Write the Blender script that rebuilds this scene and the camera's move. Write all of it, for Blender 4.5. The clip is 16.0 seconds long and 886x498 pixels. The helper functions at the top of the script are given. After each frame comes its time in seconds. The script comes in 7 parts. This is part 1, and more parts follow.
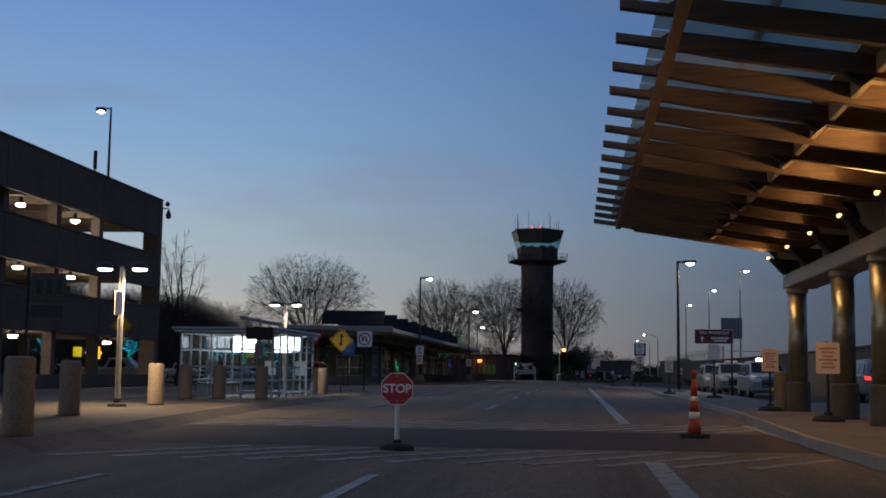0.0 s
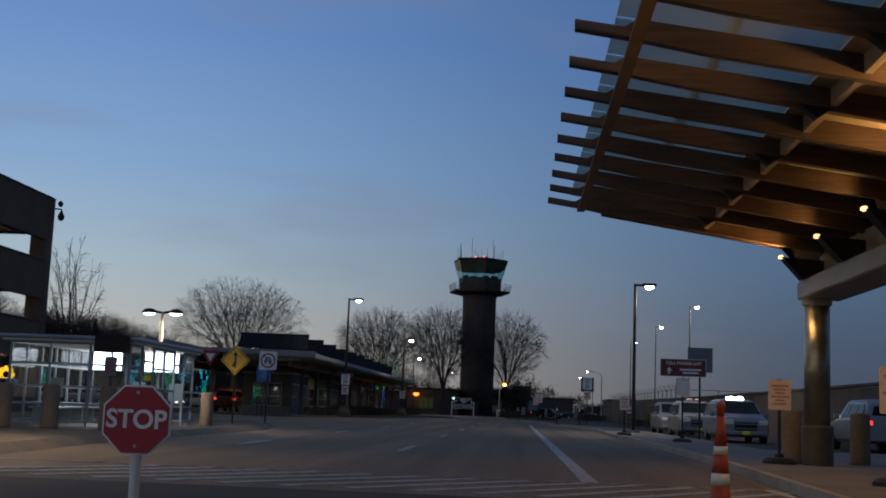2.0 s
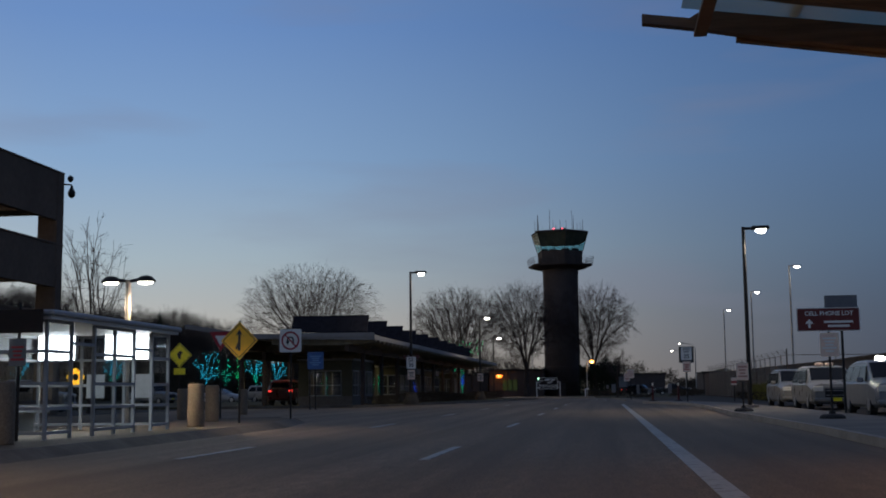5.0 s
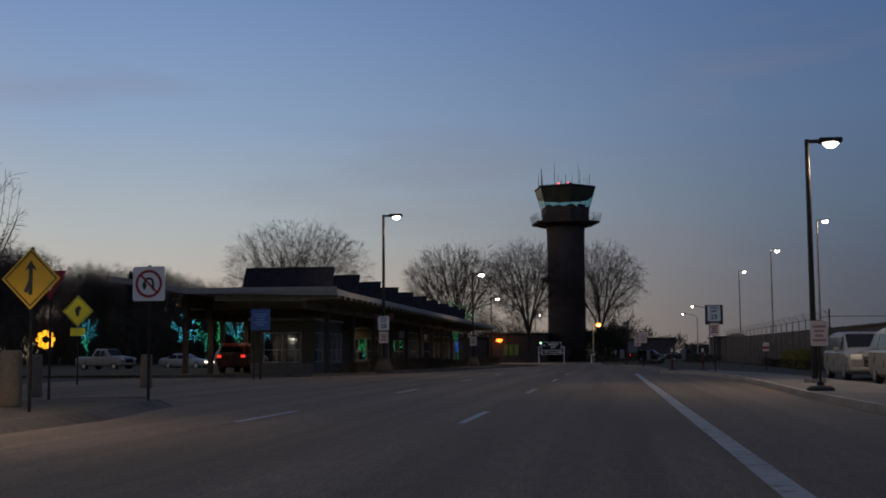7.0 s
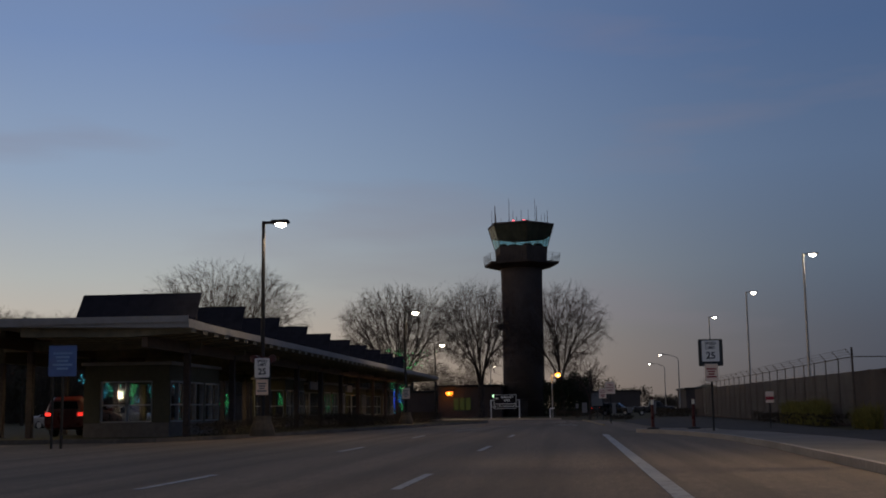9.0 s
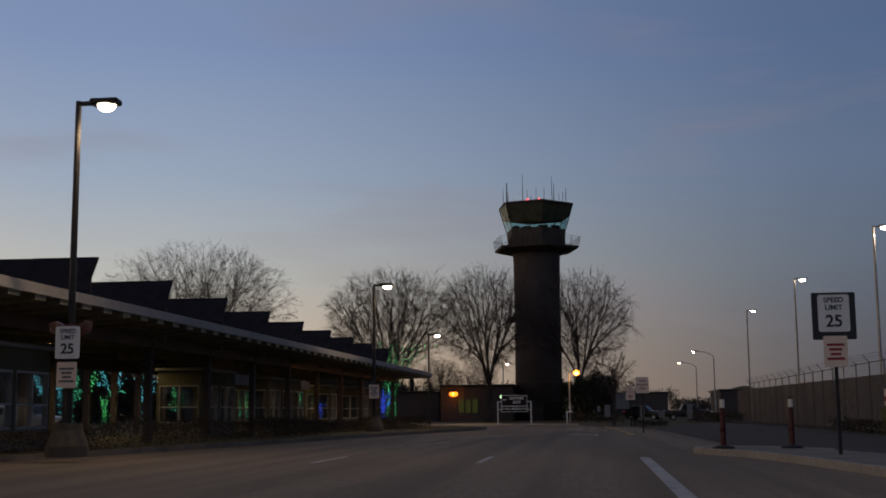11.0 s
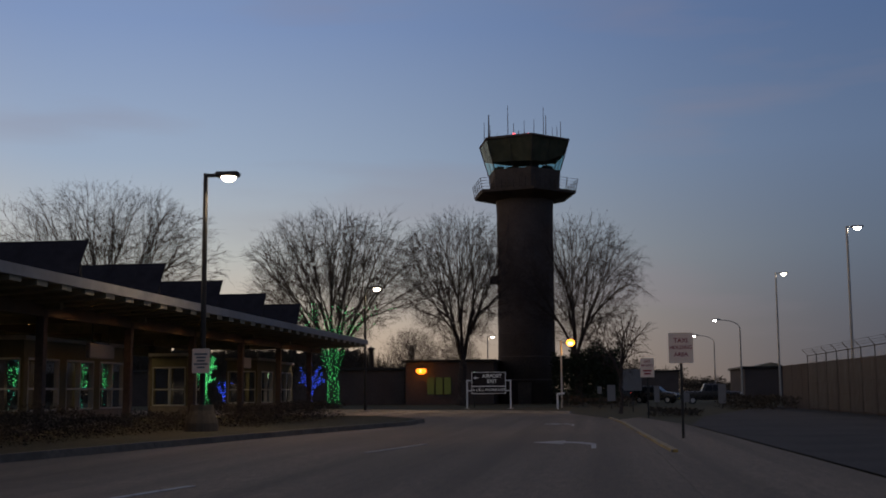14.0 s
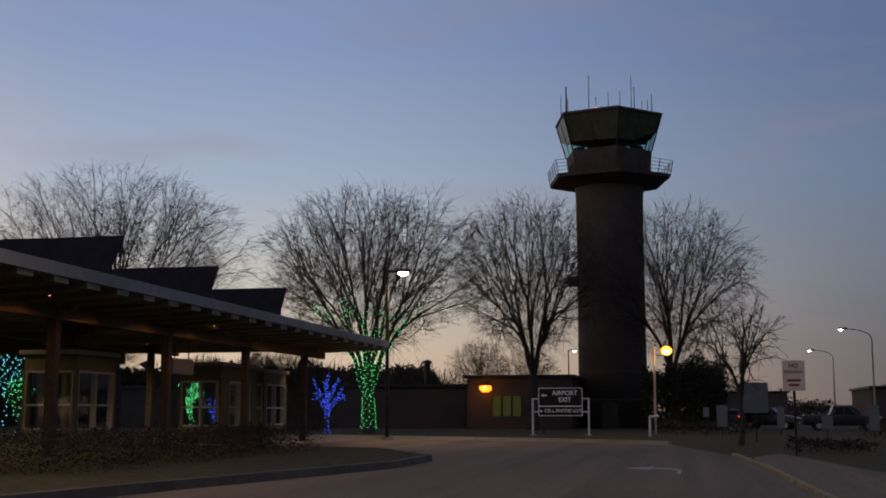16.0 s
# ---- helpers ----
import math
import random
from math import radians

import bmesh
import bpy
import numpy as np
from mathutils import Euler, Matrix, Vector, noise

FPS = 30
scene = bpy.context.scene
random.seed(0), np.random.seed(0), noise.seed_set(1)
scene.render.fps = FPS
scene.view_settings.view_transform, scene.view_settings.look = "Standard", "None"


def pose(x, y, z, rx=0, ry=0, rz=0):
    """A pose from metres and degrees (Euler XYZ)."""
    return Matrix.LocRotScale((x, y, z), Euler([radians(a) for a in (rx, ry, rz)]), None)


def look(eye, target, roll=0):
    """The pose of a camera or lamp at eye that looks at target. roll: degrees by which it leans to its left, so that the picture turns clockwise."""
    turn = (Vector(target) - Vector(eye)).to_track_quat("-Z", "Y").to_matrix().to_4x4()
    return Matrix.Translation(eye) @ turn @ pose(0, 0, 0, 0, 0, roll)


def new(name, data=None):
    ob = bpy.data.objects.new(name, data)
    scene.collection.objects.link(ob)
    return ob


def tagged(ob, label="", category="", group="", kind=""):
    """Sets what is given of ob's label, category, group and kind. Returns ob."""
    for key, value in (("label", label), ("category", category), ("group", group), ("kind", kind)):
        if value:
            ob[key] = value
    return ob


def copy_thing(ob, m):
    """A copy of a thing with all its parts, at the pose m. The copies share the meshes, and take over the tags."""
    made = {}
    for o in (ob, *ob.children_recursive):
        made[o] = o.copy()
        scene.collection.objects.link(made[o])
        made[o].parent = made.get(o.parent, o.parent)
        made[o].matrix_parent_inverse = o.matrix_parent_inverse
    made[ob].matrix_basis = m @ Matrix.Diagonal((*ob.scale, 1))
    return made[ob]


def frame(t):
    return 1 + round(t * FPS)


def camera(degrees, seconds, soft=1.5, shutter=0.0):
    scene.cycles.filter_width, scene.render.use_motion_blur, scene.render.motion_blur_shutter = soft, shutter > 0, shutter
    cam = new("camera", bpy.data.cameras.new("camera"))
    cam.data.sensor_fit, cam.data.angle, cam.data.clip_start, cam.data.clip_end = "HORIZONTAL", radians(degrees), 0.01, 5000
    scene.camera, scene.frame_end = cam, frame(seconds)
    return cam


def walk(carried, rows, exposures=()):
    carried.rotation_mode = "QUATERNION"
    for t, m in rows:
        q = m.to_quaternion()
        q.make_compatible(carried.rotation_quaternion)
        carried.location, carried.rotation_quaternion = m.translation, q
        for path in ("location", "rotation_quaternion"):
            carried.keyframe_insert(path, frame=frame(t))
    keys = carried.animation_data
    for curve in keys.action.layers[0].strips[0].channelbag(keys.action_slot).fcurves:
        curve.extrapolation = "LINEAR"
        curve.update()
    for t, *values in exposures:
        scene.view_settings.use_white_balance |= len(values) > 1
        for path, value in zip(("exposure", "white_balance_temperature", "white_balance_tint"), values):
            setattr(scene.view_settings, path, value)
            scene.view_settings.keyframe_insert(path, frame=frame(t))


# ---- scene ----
cam = camera(41.0, 16.0, soft=1.8)
PATH = [
    (0, (0.892, -4.809, 1.072), (0.67, -2.832, 1.28), 0.7),
    (0.5, (0.883, -2.283, 1.053), (0.715, -0.308, 1.318), 1.5),
    (1, (0.857, 0.028, 1.024), (0.695, 2.004, 1.288), 2.5),
    (1.5, (0.891, 2.174, 1.008), (0.741, 4.151, 1.272), 2.2),
    (2, (0.861, 4.008, 0.991), (0.731, 5.986, 1.258), 2.2),
    (2.5, (0.846, 5.57, 0.995), (0.725, 7.548, 1.258), 1.6),
    (3, (0.834, 7.092, 1.0), (0.684, 9.075, 1.212), 0.9),
    (3.5, (0.83, 8.679, 1.025), (0.634, 10.663, 1.187), 1.1),
    (4, (0.831, 10.307, 1.003), (0.606, 12.284, 1.212), 0.2),
    (4.2, (0.853, 10.993, 0.963), (0.618, 12.967, 1.186), -0.0),
    (6.3, (0.792, 21.9, 0.996), (0.496, 23.863, 1.239), -0.7),
    (6.5, (0.647, 23.41, 0.981), (0.355, 25.378, 1.179), -0.3),
    (7, (0.612, 27.314, 1.072), (0.335, 29.287, 1.251), -0.4),
    (7.5, (0.622, 31.247, 1.07), (0.356, 33.205, 1.379), -0.6),
    (8, (0.67, 35.525, 1.08), (0.408, 37.488, 1.36), -0.5),
    (8.5, (0.66, 39.865, 1.154), (0.436, 41.834, 1.423), -0.7),
    (9, (0.7, 44.516, 1.074), (0.49, 46.487, 1.343), -0.8),
    (9.2, (0.718, 46.518, 1.047), (0.472, 48.486, 1.302), -0.6),
    (11.3, (0.889, 67.219, 1.117), (0.642, 69.184, 1.391), -0.5),
    (11.5, (0.967, 69.095, 1.069), (0.72, 71.061, 1.343), -0.6),
    (12, (0.954, 73.642, 1.158), (0.714, 75.609, 1.427), -1.0),
    (12.5, (0.978, 78.358, 1.194), (0.739, 80.327, 1.454), -0.9),
    (13, (0.979, 83.012, 1.226), (0.727, 84.979, 1.486), -1.4),
    (13.5, (1.027, 87.81, 1.235), (0.769, 89.776, 1.497), -1.1),
    (14, (0.962, 92.584, 1.269), (0.711, 94.553, 1.508), -0.4),
    (14.5, (0.845, 97.402, 1.261), (0.524, 99.362, 1.493), -0.0),
    (15, (0.76, 102.195, 1.233), (0.39, 104.145, 1.48), -0.1),
    (15.5, (0.602, 107.072, 1.167), (0.215, 109.017, 1.428), -0.3),
    (16, (0.32, 111.883, 1.19), (-0.079, 113.823, 1.466), 0.0),
]
EXPOSURES = [(0.0, 0.05, 6350, 10), (4.2, 0.0, 6350, 9), (6.3, 0.0, 7100, 15), (9.2, -0.03, 8100, 18), (11.3, 0.11, 8900, 21), (12.0, 0.10, 8600, 20), (13.5, 0.13, 8350, 19), (15.0, 0.25, 8800, 22), (16.0, 0.27, 9000, 23)]
walk(cam, [(t, look(eye, target, roll)) for t, eye, target, roll in PATH], EXPOSURES)

# ---- light levels ----
SKY_STRENGTH = 1.0
SKY_WEST = [(0.0, (0.50, 0.42, 0.33)), (0.05, (0.48, 0.46, 0.42)), (0.11, (0.37, 0.46, 0.52)), (0.19, (0.235, 0.375, 0.58)), (0.30, (0.145, 0.27, 0.54)), (0.5, (0.11, 0.18, 0.34)), (1.0, (0.09, 0.11, 0.17))]
SKY_EAST = [(0.0, (0.056, 0.067, 0.096)), (0.06, (0.066, 0.092, 0.14)), (0.12, (0.077, 0.129, 0.213)), (0.2, (0.077, 0.148, 0.285)), (0.30, (0.056, 0.126, 0.288)), (0.5, (0.07, 0.115, 0.24)), (1.0, (0.07, 0.085, 0.14))]
SKY_AFTERGLOW = [(0.0, (1.3, 0.84, 0.48)), (0.06, (1.15, 0.84, 0.55)), (0.16, (0.70, 0.63, 0.55)), (0.3, (0.34, 0.38, 0.45)), (0.6, (0.13, 0.16, 0.24)), (1.0, (0.09, 0.11, 0.17))]
UPLIGHT, DOWNLIGHT, STREET, TWIN, ISLAND, SHELTER, SOFFIT = 430.0, 55.0, 900.0, 260.0, 620.0, 90.0, 130.0
# ---- world: dusk sky, the sun is just under the horizon to the left ----
world = bpy.data.worlds.new("dusk_sky")
scene.world = world
world.use_nodes = True
wn, wl = world.node_tree.nodes, world.node_tree.links
wn.clear()


def ramp_fill(node, stops):
    els = node.color_ramp.elements
    while len(els) > 1:
        els.remove(els[-1])
    els[0].position, els[0].color = stops[0][0], (*stops[0][1], 1)
    for pos, col in stops[1:]:
        e = els.new(pos)
        e.color = (*col, 1)


w_out = wn.new("ShaderNodeOutputWorld")
w_bg = wn.new("ShaderNodeBackground")
w_co = wn.new("ShaderNodeTexCoord")
w_sep = wn.new("ShaderNodeSeparateXYZ")
wl.new(w_co.outputs["Generated"], w_sep.inputs[0])
# height above the horizon, for the west glow and for the east
w_west, w_east = wn.new("ShaderNodeValToRGB"), wn.new("ShaderNodeValToRGB")
ramp_fill(w_west, SKY_WEST)
ramp_fill(w_east, SKY_EAST)
w_after = wn.new("ShaderNodeValToRGB")
ramp_fill(w_after, SKY_AFTERGLOW)
wl.new(w_sep.outputs["Z"], w_after.inputs[0])
wl.new(w_sep.outputs["Z"], w_west.inputs[0])
wl.new(w_sep.outputs["Z"], w_east.inputs[0])
# west is to the left of the road
w_side = wn.new("ShaderNodeMapRange")
w_side.interpolation_type = "SMOOTHSTEP"
w_side.inputs["From Min"].default_value, w_side.inputs["From Max"].default_value = 0.30, -0.42
wl.new(w_sep.outputs["X"], w_side.inputs["Value"])
w_mix = wn.new("ShaderNodeMix")
w_mix.data_type = "RGBA"
wl.new(w_side.outputs[0], w_mix.inputs["Factor"])
wl.new(w_east.outputs[0], w_mix.inputs[6])
wl.new(w_west.outputs[0], w_mix.inputs[7])
# where the sun has set, far to the left
w_set = wn.new("ShaderNodeMapRange")
w_set.interpolation_type = "SMOOTHSTEP"
w_set.inputs["From Min"].default_value, w_set.inputs["From Max"].default_value = -0.40, -0.95
wl.new(w_sep.outputs["X"], w_set.inputs["Value"])
w_mix0 = wn.new("ShaderNodeMix")
w_mix0.data_type = "RGBA"
wl.new(w_set.outputs[0], w_mix0.inputs["Factor"])
wl.new(w_mix.outputs[2], w_mix0.inputs[6])
wl.new(w_after.outputs[0], w_mix0.inputs[7])
# thin high cloud streaks
w_map = wn.new("ShaderNodeMapping")
w_map.inputs["Scale"].default_value = (2.0, 2.0, 11.0)
w_cloud = wn.new("ShaderNodeTexNoise")
w_cloud.inputs["Scale"].default_value, w_cloud.inputs["Detail"].default_value = 1.6, 5
wl.new(w_co.outputs["Generated"], w_map.inputs[0])
wl.new(w_map.outputs[0], w_cloud.inputs["Vector"])
w_cr = wn.new("ShaderNodeMapRange")
w_cr.inputs["From Min"].default_value, w_cr.inputs["From Max"].default_value = 0.54, 0.75
w_cr.inputs["To Max"].default_value = 0.30
wl.new(w_cloud.outputs["Fac"], w_cr.inputs["Value"])
w_mix2 = wn.new("ShaderNodeMix")
w_mix2.data_type = "RGBA"
w_mix2.inputs[7].default_value = (0.20, 0.20, 0.27, 1)
wl.new(w_cr.outputs[0], w_mix2.inputs["Factor"])
wl.new(w_mix0.outputs[2], w_mix2.inputs[6])
wl.new(w_mix2.outputs[2], w_bg.inputs["Color"])
w_bg.inputs["Strength"].default_value = SKY_STRENGTH
wl.new(w_bg.outputs[0], w_out.inputs[0])


def lamp(name, kind, place, watts, colour, radius=0.15, target=None, angle=150):
    d = bpy.data.lights.new(name, kind)
    d.energy, d.color = watts, colour
    if kind == "AREA":
        d.size = radius
    else:
        d.shadow_soft_size = radius
    if kind == "SPOT":
        d.spot_size, d.spot_blend = radians(angle), 0.6
    ob = new(name, d)
    ob.matrix_basis = look(place, target or (place[0], place[1] + 0.001, place[2] - 1))
    return ob


# ---- materials ----
def material(name, colour, rough=0.7, metal=0.0, vary=0.25, scale=3.0, stain=0.25, stain_scale=0.35, bump=0.15, second=None, stretch=(1, 1, 1),
             per_object=0.0, spec=0.5, wear=None, wear_at=0.55, streak=0.0, grit=0.0):
    """A surface with grain at one scale, stains at a larger one, and fine relief."""
    m = bpy.data.materials.new(name)
    m.use_nodes = True
    n, l = m.node_tree.nodes, m.node_tree.links
    b = n["Principled BSDF"]
    b.inputs["Roughness"].default_value, b.inputs["Metallic"].default_value = rough, metal
    b.inputs["Specular IOR Level"].default_value = spec
    co, mp = n.new("ShaderNodeTexCoord"), n.new("ShaderNodeMapping")
    mp.inputs["Scale"].default_value = stretch
    l.new(co.outputs["Object"], mp.inputs[0])
    fine, big = n.new("ShaderNodeTexNoise"), n.new("ShaderNodeTexNoise")
    fine.inputs["Scale"].default_value, fine.inputs["Detail"].default_value = scale, 6
    big.inputs["Scale"].default_value, big.inputs["Detail"].default_value = stain_scale, 4
    l.new(mp.outputs[0], fine.inputs["Vector"])
    l.new(mp.outputs[0], big.inputs["Vector"])
    dark = [c * (1 - vary) for c in colour]
    light = [min(1, c * (1 + vary)) for c in colour]
    r1 = n.new("ShaderNodeValToRGB")
    ramp_fill(r1, [(0.3, dark), (0.7, light)])
    l.new(fine.outputs["Fac"], r1.inputs[0])
    r2 = n.new("ShaderNodeMapRange")
    r2.inputs["From Min"].default_value, r2.inputs["From Max"].default_value = 0.45, 0.7
    r2.inputs["To Max"].default_value = stain * 2
    l.new(big.outputs["Fac"], r2.inputs["Value"])
    mx = n.new("ShaderNodeMix")
    mx.data_type = "RGBA"
    l.new(r2.outputs[0], mx.inputs["Factor"])
    l.new(r1.outputs[0], mx.inputs[6])
    mx.inputs[7].default_value = (*(second or [c * 0.5 for c in colour]), 1)
    last = mx.outputs[2]
    if wear:
        wn_, wr = n.new("ShaderNodeTexNoise"), n.new("ShaderNodeMapRange")
        wn_.inputs["Scale"].default_value, wn_.inputs["Detail"].default_value = 5.0, 8
        l.new(co.outputs["Object"], wn_.inputs["Vector"])
        wr.inputs["From Min"].default_value, wr.inputs["From Max"].default_value = wear_at - 0.06, wear_at + 0.06
        l.new(wn_.outputs["Fac"], wr.inputs["Value"])
        m3 = n.new("ShaderNodeMix")
        m3.data_type = "RGBA"
        l.new(wr.outputs[0], m3.inputs["Factor"])
        l.new(last, m3.inputs[6])
        m3.inputs[7].default_value = (*wear, 1)
        last = m3.outputs[2]
    if streak:
        # long stains drawn out by the wheels
        sm, sn, sr, m4 = n.new("ShaderNodeMapping"), n.new("ShaderNodeTexNoise"), n.new("ShaderNodeMapRange"), n.new("ShaderNodeMix")
        sm.inputs["Scale"].default_value = (1.0, 0.018, 1.0)
        sn.inputs["Scale"].default_value, sn.inputs["Detail"].default_value = 1.15, 5
        l.new(co.outputs["Object"], sm.inputs[0])
        l.new(sm.outputs[0], sn.inputs["Vector"])
        sr.inputs["From Min"].default_value, sr.inputs["From Max"].default_value = 0.40, 0.66
        sr.inputs["To Max"].default_value = streak
        l.new(sn.outputs["Fac"], sr.inputs["Value"])
        m4.data_type = "RGBA"
        l.new(sr.outputs[0], m4.inputs["Factor"])
        l.new(last, m4.inputs[6])
        m4.inputs[7].default_value = (*[c * 0.42 for c in colour], 1)
        last = m4.outputs[2]
    if grit:
        # loose aggregate, as fine light and dark specks
        gv, gr, m5 = n.new("ShaderNodeTexNoise"), n.new("ShaderNodeMapRange"), n.new("ShaderNodeMix")
        gv.inputs["Scale"].default_value, gv.inputs["Detail"].default_value = 38.0, 3
        l.new(co.outputs["Object"], gv.inputs["Vector"])
        gr.inputs["From Min"].default_value, gr.inputs["From Max"].default_value = 0.35, 0.65
        gr.inputs["To Min"].default_value, gr.inputs["To Max"].default_value = 1 - grit, 1 + grit
        l.new(gv.outputs["Fac"], gr.inputs["Value"])
        m5.data_type, m5.blend_type = "RGBA", "MULTIPLY"
        m5.inputs["Factor"].default_value = 1.0
        l.new(last, m5.inputs[6])
        l.new(gr.outputs[0], m5.inputs[7])
        last = m5.outputs[2]
    if per_object:
        oi, hs, mr = n.new("ShaderNodeObjectInfo"), n.new("ShaderNodeHueSaturation"), n.new("ShaderNodeMapRange")
        mr.inputs["To Min"].default_value, mr.inputs["To Max"].default_value = 1 - per_object, 1 + per_object
        l.new(oi.outputs["Random"], mr.inputs["Value"])
        l.new(mr.outputs[0], hs.inputs["Value"])
        l.new(last, hs.inputs["Color"])
        last = hs.outputs[0]
    l.new(last, b.inputs["Base Color"])
    rr = n.new("ShaderNodeMapRange")
    rr.inputs["To Min"].default_value, rr.inputs["To Max"].default_value = max(0.03, rough - 0.12), min(1, rough + 0.12)
    l.new(fine.outputs["Fac"], rr.inputs["Value"])
    l.new(rr.outputs[0], b.inputs["Roughness"])
    if bump:
        bp = n.new("ShaderNodeBump")
        bp.inputs["Strength"].default_value, bp.inputs["Distance"].default_value = bump, 0.02
        l.new(fine.outputs["Fac"], bp.inputs["Height"])
        l.new(bp.outputs[0], b.inputs["Normal"])
    return m


def glow(name, colour, strength, base=0.8):
    m = bpy.data.materials.new(name)
    m.use_nodes = True
    b = m.node_tree.nodes["Principled BSDF"]
    b.inputs["Base Color"].default_value = (*[base * c for c in colour], 1)
    b.inputs["Emission Color"].default_value = (*colour, 1)
    b.inputs["Emission Strength"].default_value = strength
    return m


def glass(name, tint=(0.9, 0.95, 0.95), clear=0.8, rough=0.03, gloss=0.04, frit=0.0):
    """Thin glazing: mostly let through, glossy by its angle."""
    m = bpy.data.materials.new(name)
    m.use_nodes = True
    n, l = m.node_tree.nodes, m.node_tree.links
    n.clear()
    out, mix, tr, gl, lw, pw, sc = (n.new(k) for k in ("ShaderNodeOutputMaterial", "ShaderNodeMixShader", "ShaderNodeBsdfTransparent",
                                                        "ShaderNodeBsdfGlossy", "ShaderNodeLayerWeight", "ShaderNodeMath", "ShaderNodeMapRange"))
    tr.inputs["Color"].default_value = (*[c * clear for c in tint], 1)
    gl.inputs["Roughness"].default_value = rough
    lw.inputs["Blend"].default_value = 0.5
    pw.operation = "POWER"
    pw.inputs[1].default_value = 5.0
    sc.inputs["To Min"].default_value, sc.inputs["To Max"].default_value = gloss, 0.25
    l.new(lw.outputs["Facing"], pw.inputs[0])
    l.new(pw.outputs[0], sc.inputs["Value"])
    l.new(sc.outputs[0], mix.inputs[0])
    body = tr.outputs[0]
    if frit:
        # printed dots let part of the light scatter
        df, fm = n.new("ShaderNodeBsdfTranslucent"), n.new("ShaderNodeMixShader")
        d2, f2 = n.new("ShaderNodeBsdfDiffuse"), n.new("ShaderNodeMixShader")
        df.inputs["Color"].default_value = (0.72, 0.76, 0.72, 1)
        d2.inputs["Color"].default_value = (0.75, 0.76, 0.70, 1)
        f2.inputs[0].default_value, fm.inputs[0].default_value = 0.5, frit
        l.new(df.outputs[0], f2.inputs[1])
        l.new(d2.outputs[0], f2.inputs[2])
        l.new(body, fm.inputs[1])
        l.new(f2.outputs[0], fm.inputs[2])
        body = fm.outputs[0]
    l.new(body, mix.inputs[1])
    l.new(gl.outputs[0], mix.inputs[2])
    l.new(mix.outputs[0], out.inputs[0])
    return m


M_ROAD = material("worn_concrete_road", (0.215, 0.163, 0.114), 0.85, vary=0.2, scale=9, stain=0.36, stain_scale=0.14, stretch=(1.0, 0.22, 1), second=(0.090, 0.072, 0.055), bump=0.35, spec=0.2, streak=0.55, grit=0.4)
M_ASPHALT = material("dark_asphalt", (0.075, 0.066, 0.058), 0.9, vary=0.3, scale=14, stain=0.2, second=(0.028, 0.025, 0.023), bump=0.4, spec=0.1)
M_BRICKBAND = material("dark_paver_band", (0.062, 0.045, 0.042), 0.85, vary=0.3, scale=10, stain=0.25, bump=0.4, spec=0.25)
M_PAINT = material("worn_white_road_paint", (0.34, 0.33, 0.30), 0.6, vary=0.15, scale=6, stain=0.3, second=(0.2, 0.19, 0.17), wear=(0.12, 0.11, 0.10), wear_at=0.60)
M_PAINT_OLD = material("faded_white_road_paint", (0.30, 0.29, 0.26), 0.65, vary=0.2, scale=6, stain=0.35, second=(0.12, 0.11, 0.1), wear=(0.11, 0.10, 0.09), wear_at=0.53)
M_YELLOW_LINE = material("worn_yellow_road_paint", (0.36, 0.22, 0.05), 0.6, vary=0.2, scale=6, wear=(0.1, 0.09, 0.08), wear_at=0.55)
M_KERB = material("kerb_concrete", (0.33, 0.285, 0.235), 0.8, vary=0.15, scale=7, stain=0.3, bump=0.3, spec=0.3)
M_WALK = material("pavement_concrete", (0.175, 0.152, 0.126), 0.82, vary=0.14, scale=8, stain=0.3, stain_scale=0.5, bump=0.25, spec=0.3)
M_ISLAND = material("dull_island_paving", (0.115, 0.09, 0.062), 0.88, vary=0.2, scale=7, stain=0.4, stain_scale=0.3, second=(0.055, 0.047, 0.038), bump=0.3, spec=0.2)
M_KERB_DULL = material("dirty_kerb", (0.135, 0.114, 0.092), 0.85, vary=0.2, scale=6, stain=0.4, stain_scale=0.8, bump=0.3, spec=0.2)
M_GRASS = material("winter_grass", (0.068, 0.062, 0.036), 0.95, vary=0.45, scale=5, stain=0.3, stain_scale=0.25, second=(0.07, 0.054, 0.03), bump=0.8, spec=0.1)
M_DRYGRASS = material("dry_yellow_grass", (0.20, 0.175, 0.05), 0.95, vary=0.4, scale=4, bump=0.0, spec=0.1)
M_PRECAST = material("precast_concrete", (0.155, 0.113, 0.083), 0.9, vary=0.12, scale=4, stain=0.25, stain_scale=0.4, second=(0.092, 0.072, 0.058), bump=0.2, spec=0.15)
M_TAN = material("tan_concrete_panel", (0.10, 0.078, 0.064), 0.85, vary=0.15, scale=3, stain=0.3, stain_scale=0.3, bump=0.25, spec=0.2)
M_BOLLARD = material("tan_exposed_aggregate", (0.20, 0.155, 0.11), 0.88, vary=0.25, scale=30, stain=0.2, stain_scale=1.2, bump=0.5, spec=0.2)
M_BRICK = material("dark_brown_brick", (0.080, 0.064, 0.059), 0.85, vary=0.25, scale=8, stain=0.25, stain_scale=0.3, bump=0.3, spec=0.2)
M_BLIND = material("dull_brown_blind", (0.21, 0.125, 0.085), 0.9, vary=0.2, scale=2, stain=0.3, stain_scale=0.8, bump=0.05, spec=0.1)
M_TOWER = material("dark_brown_tower_metal", (0.075, 0.060, 0.052), 0.75, vary=0.2, scale=5, stain=0.3, stain_scale=0.6, bump=0.1, spec=0.2)
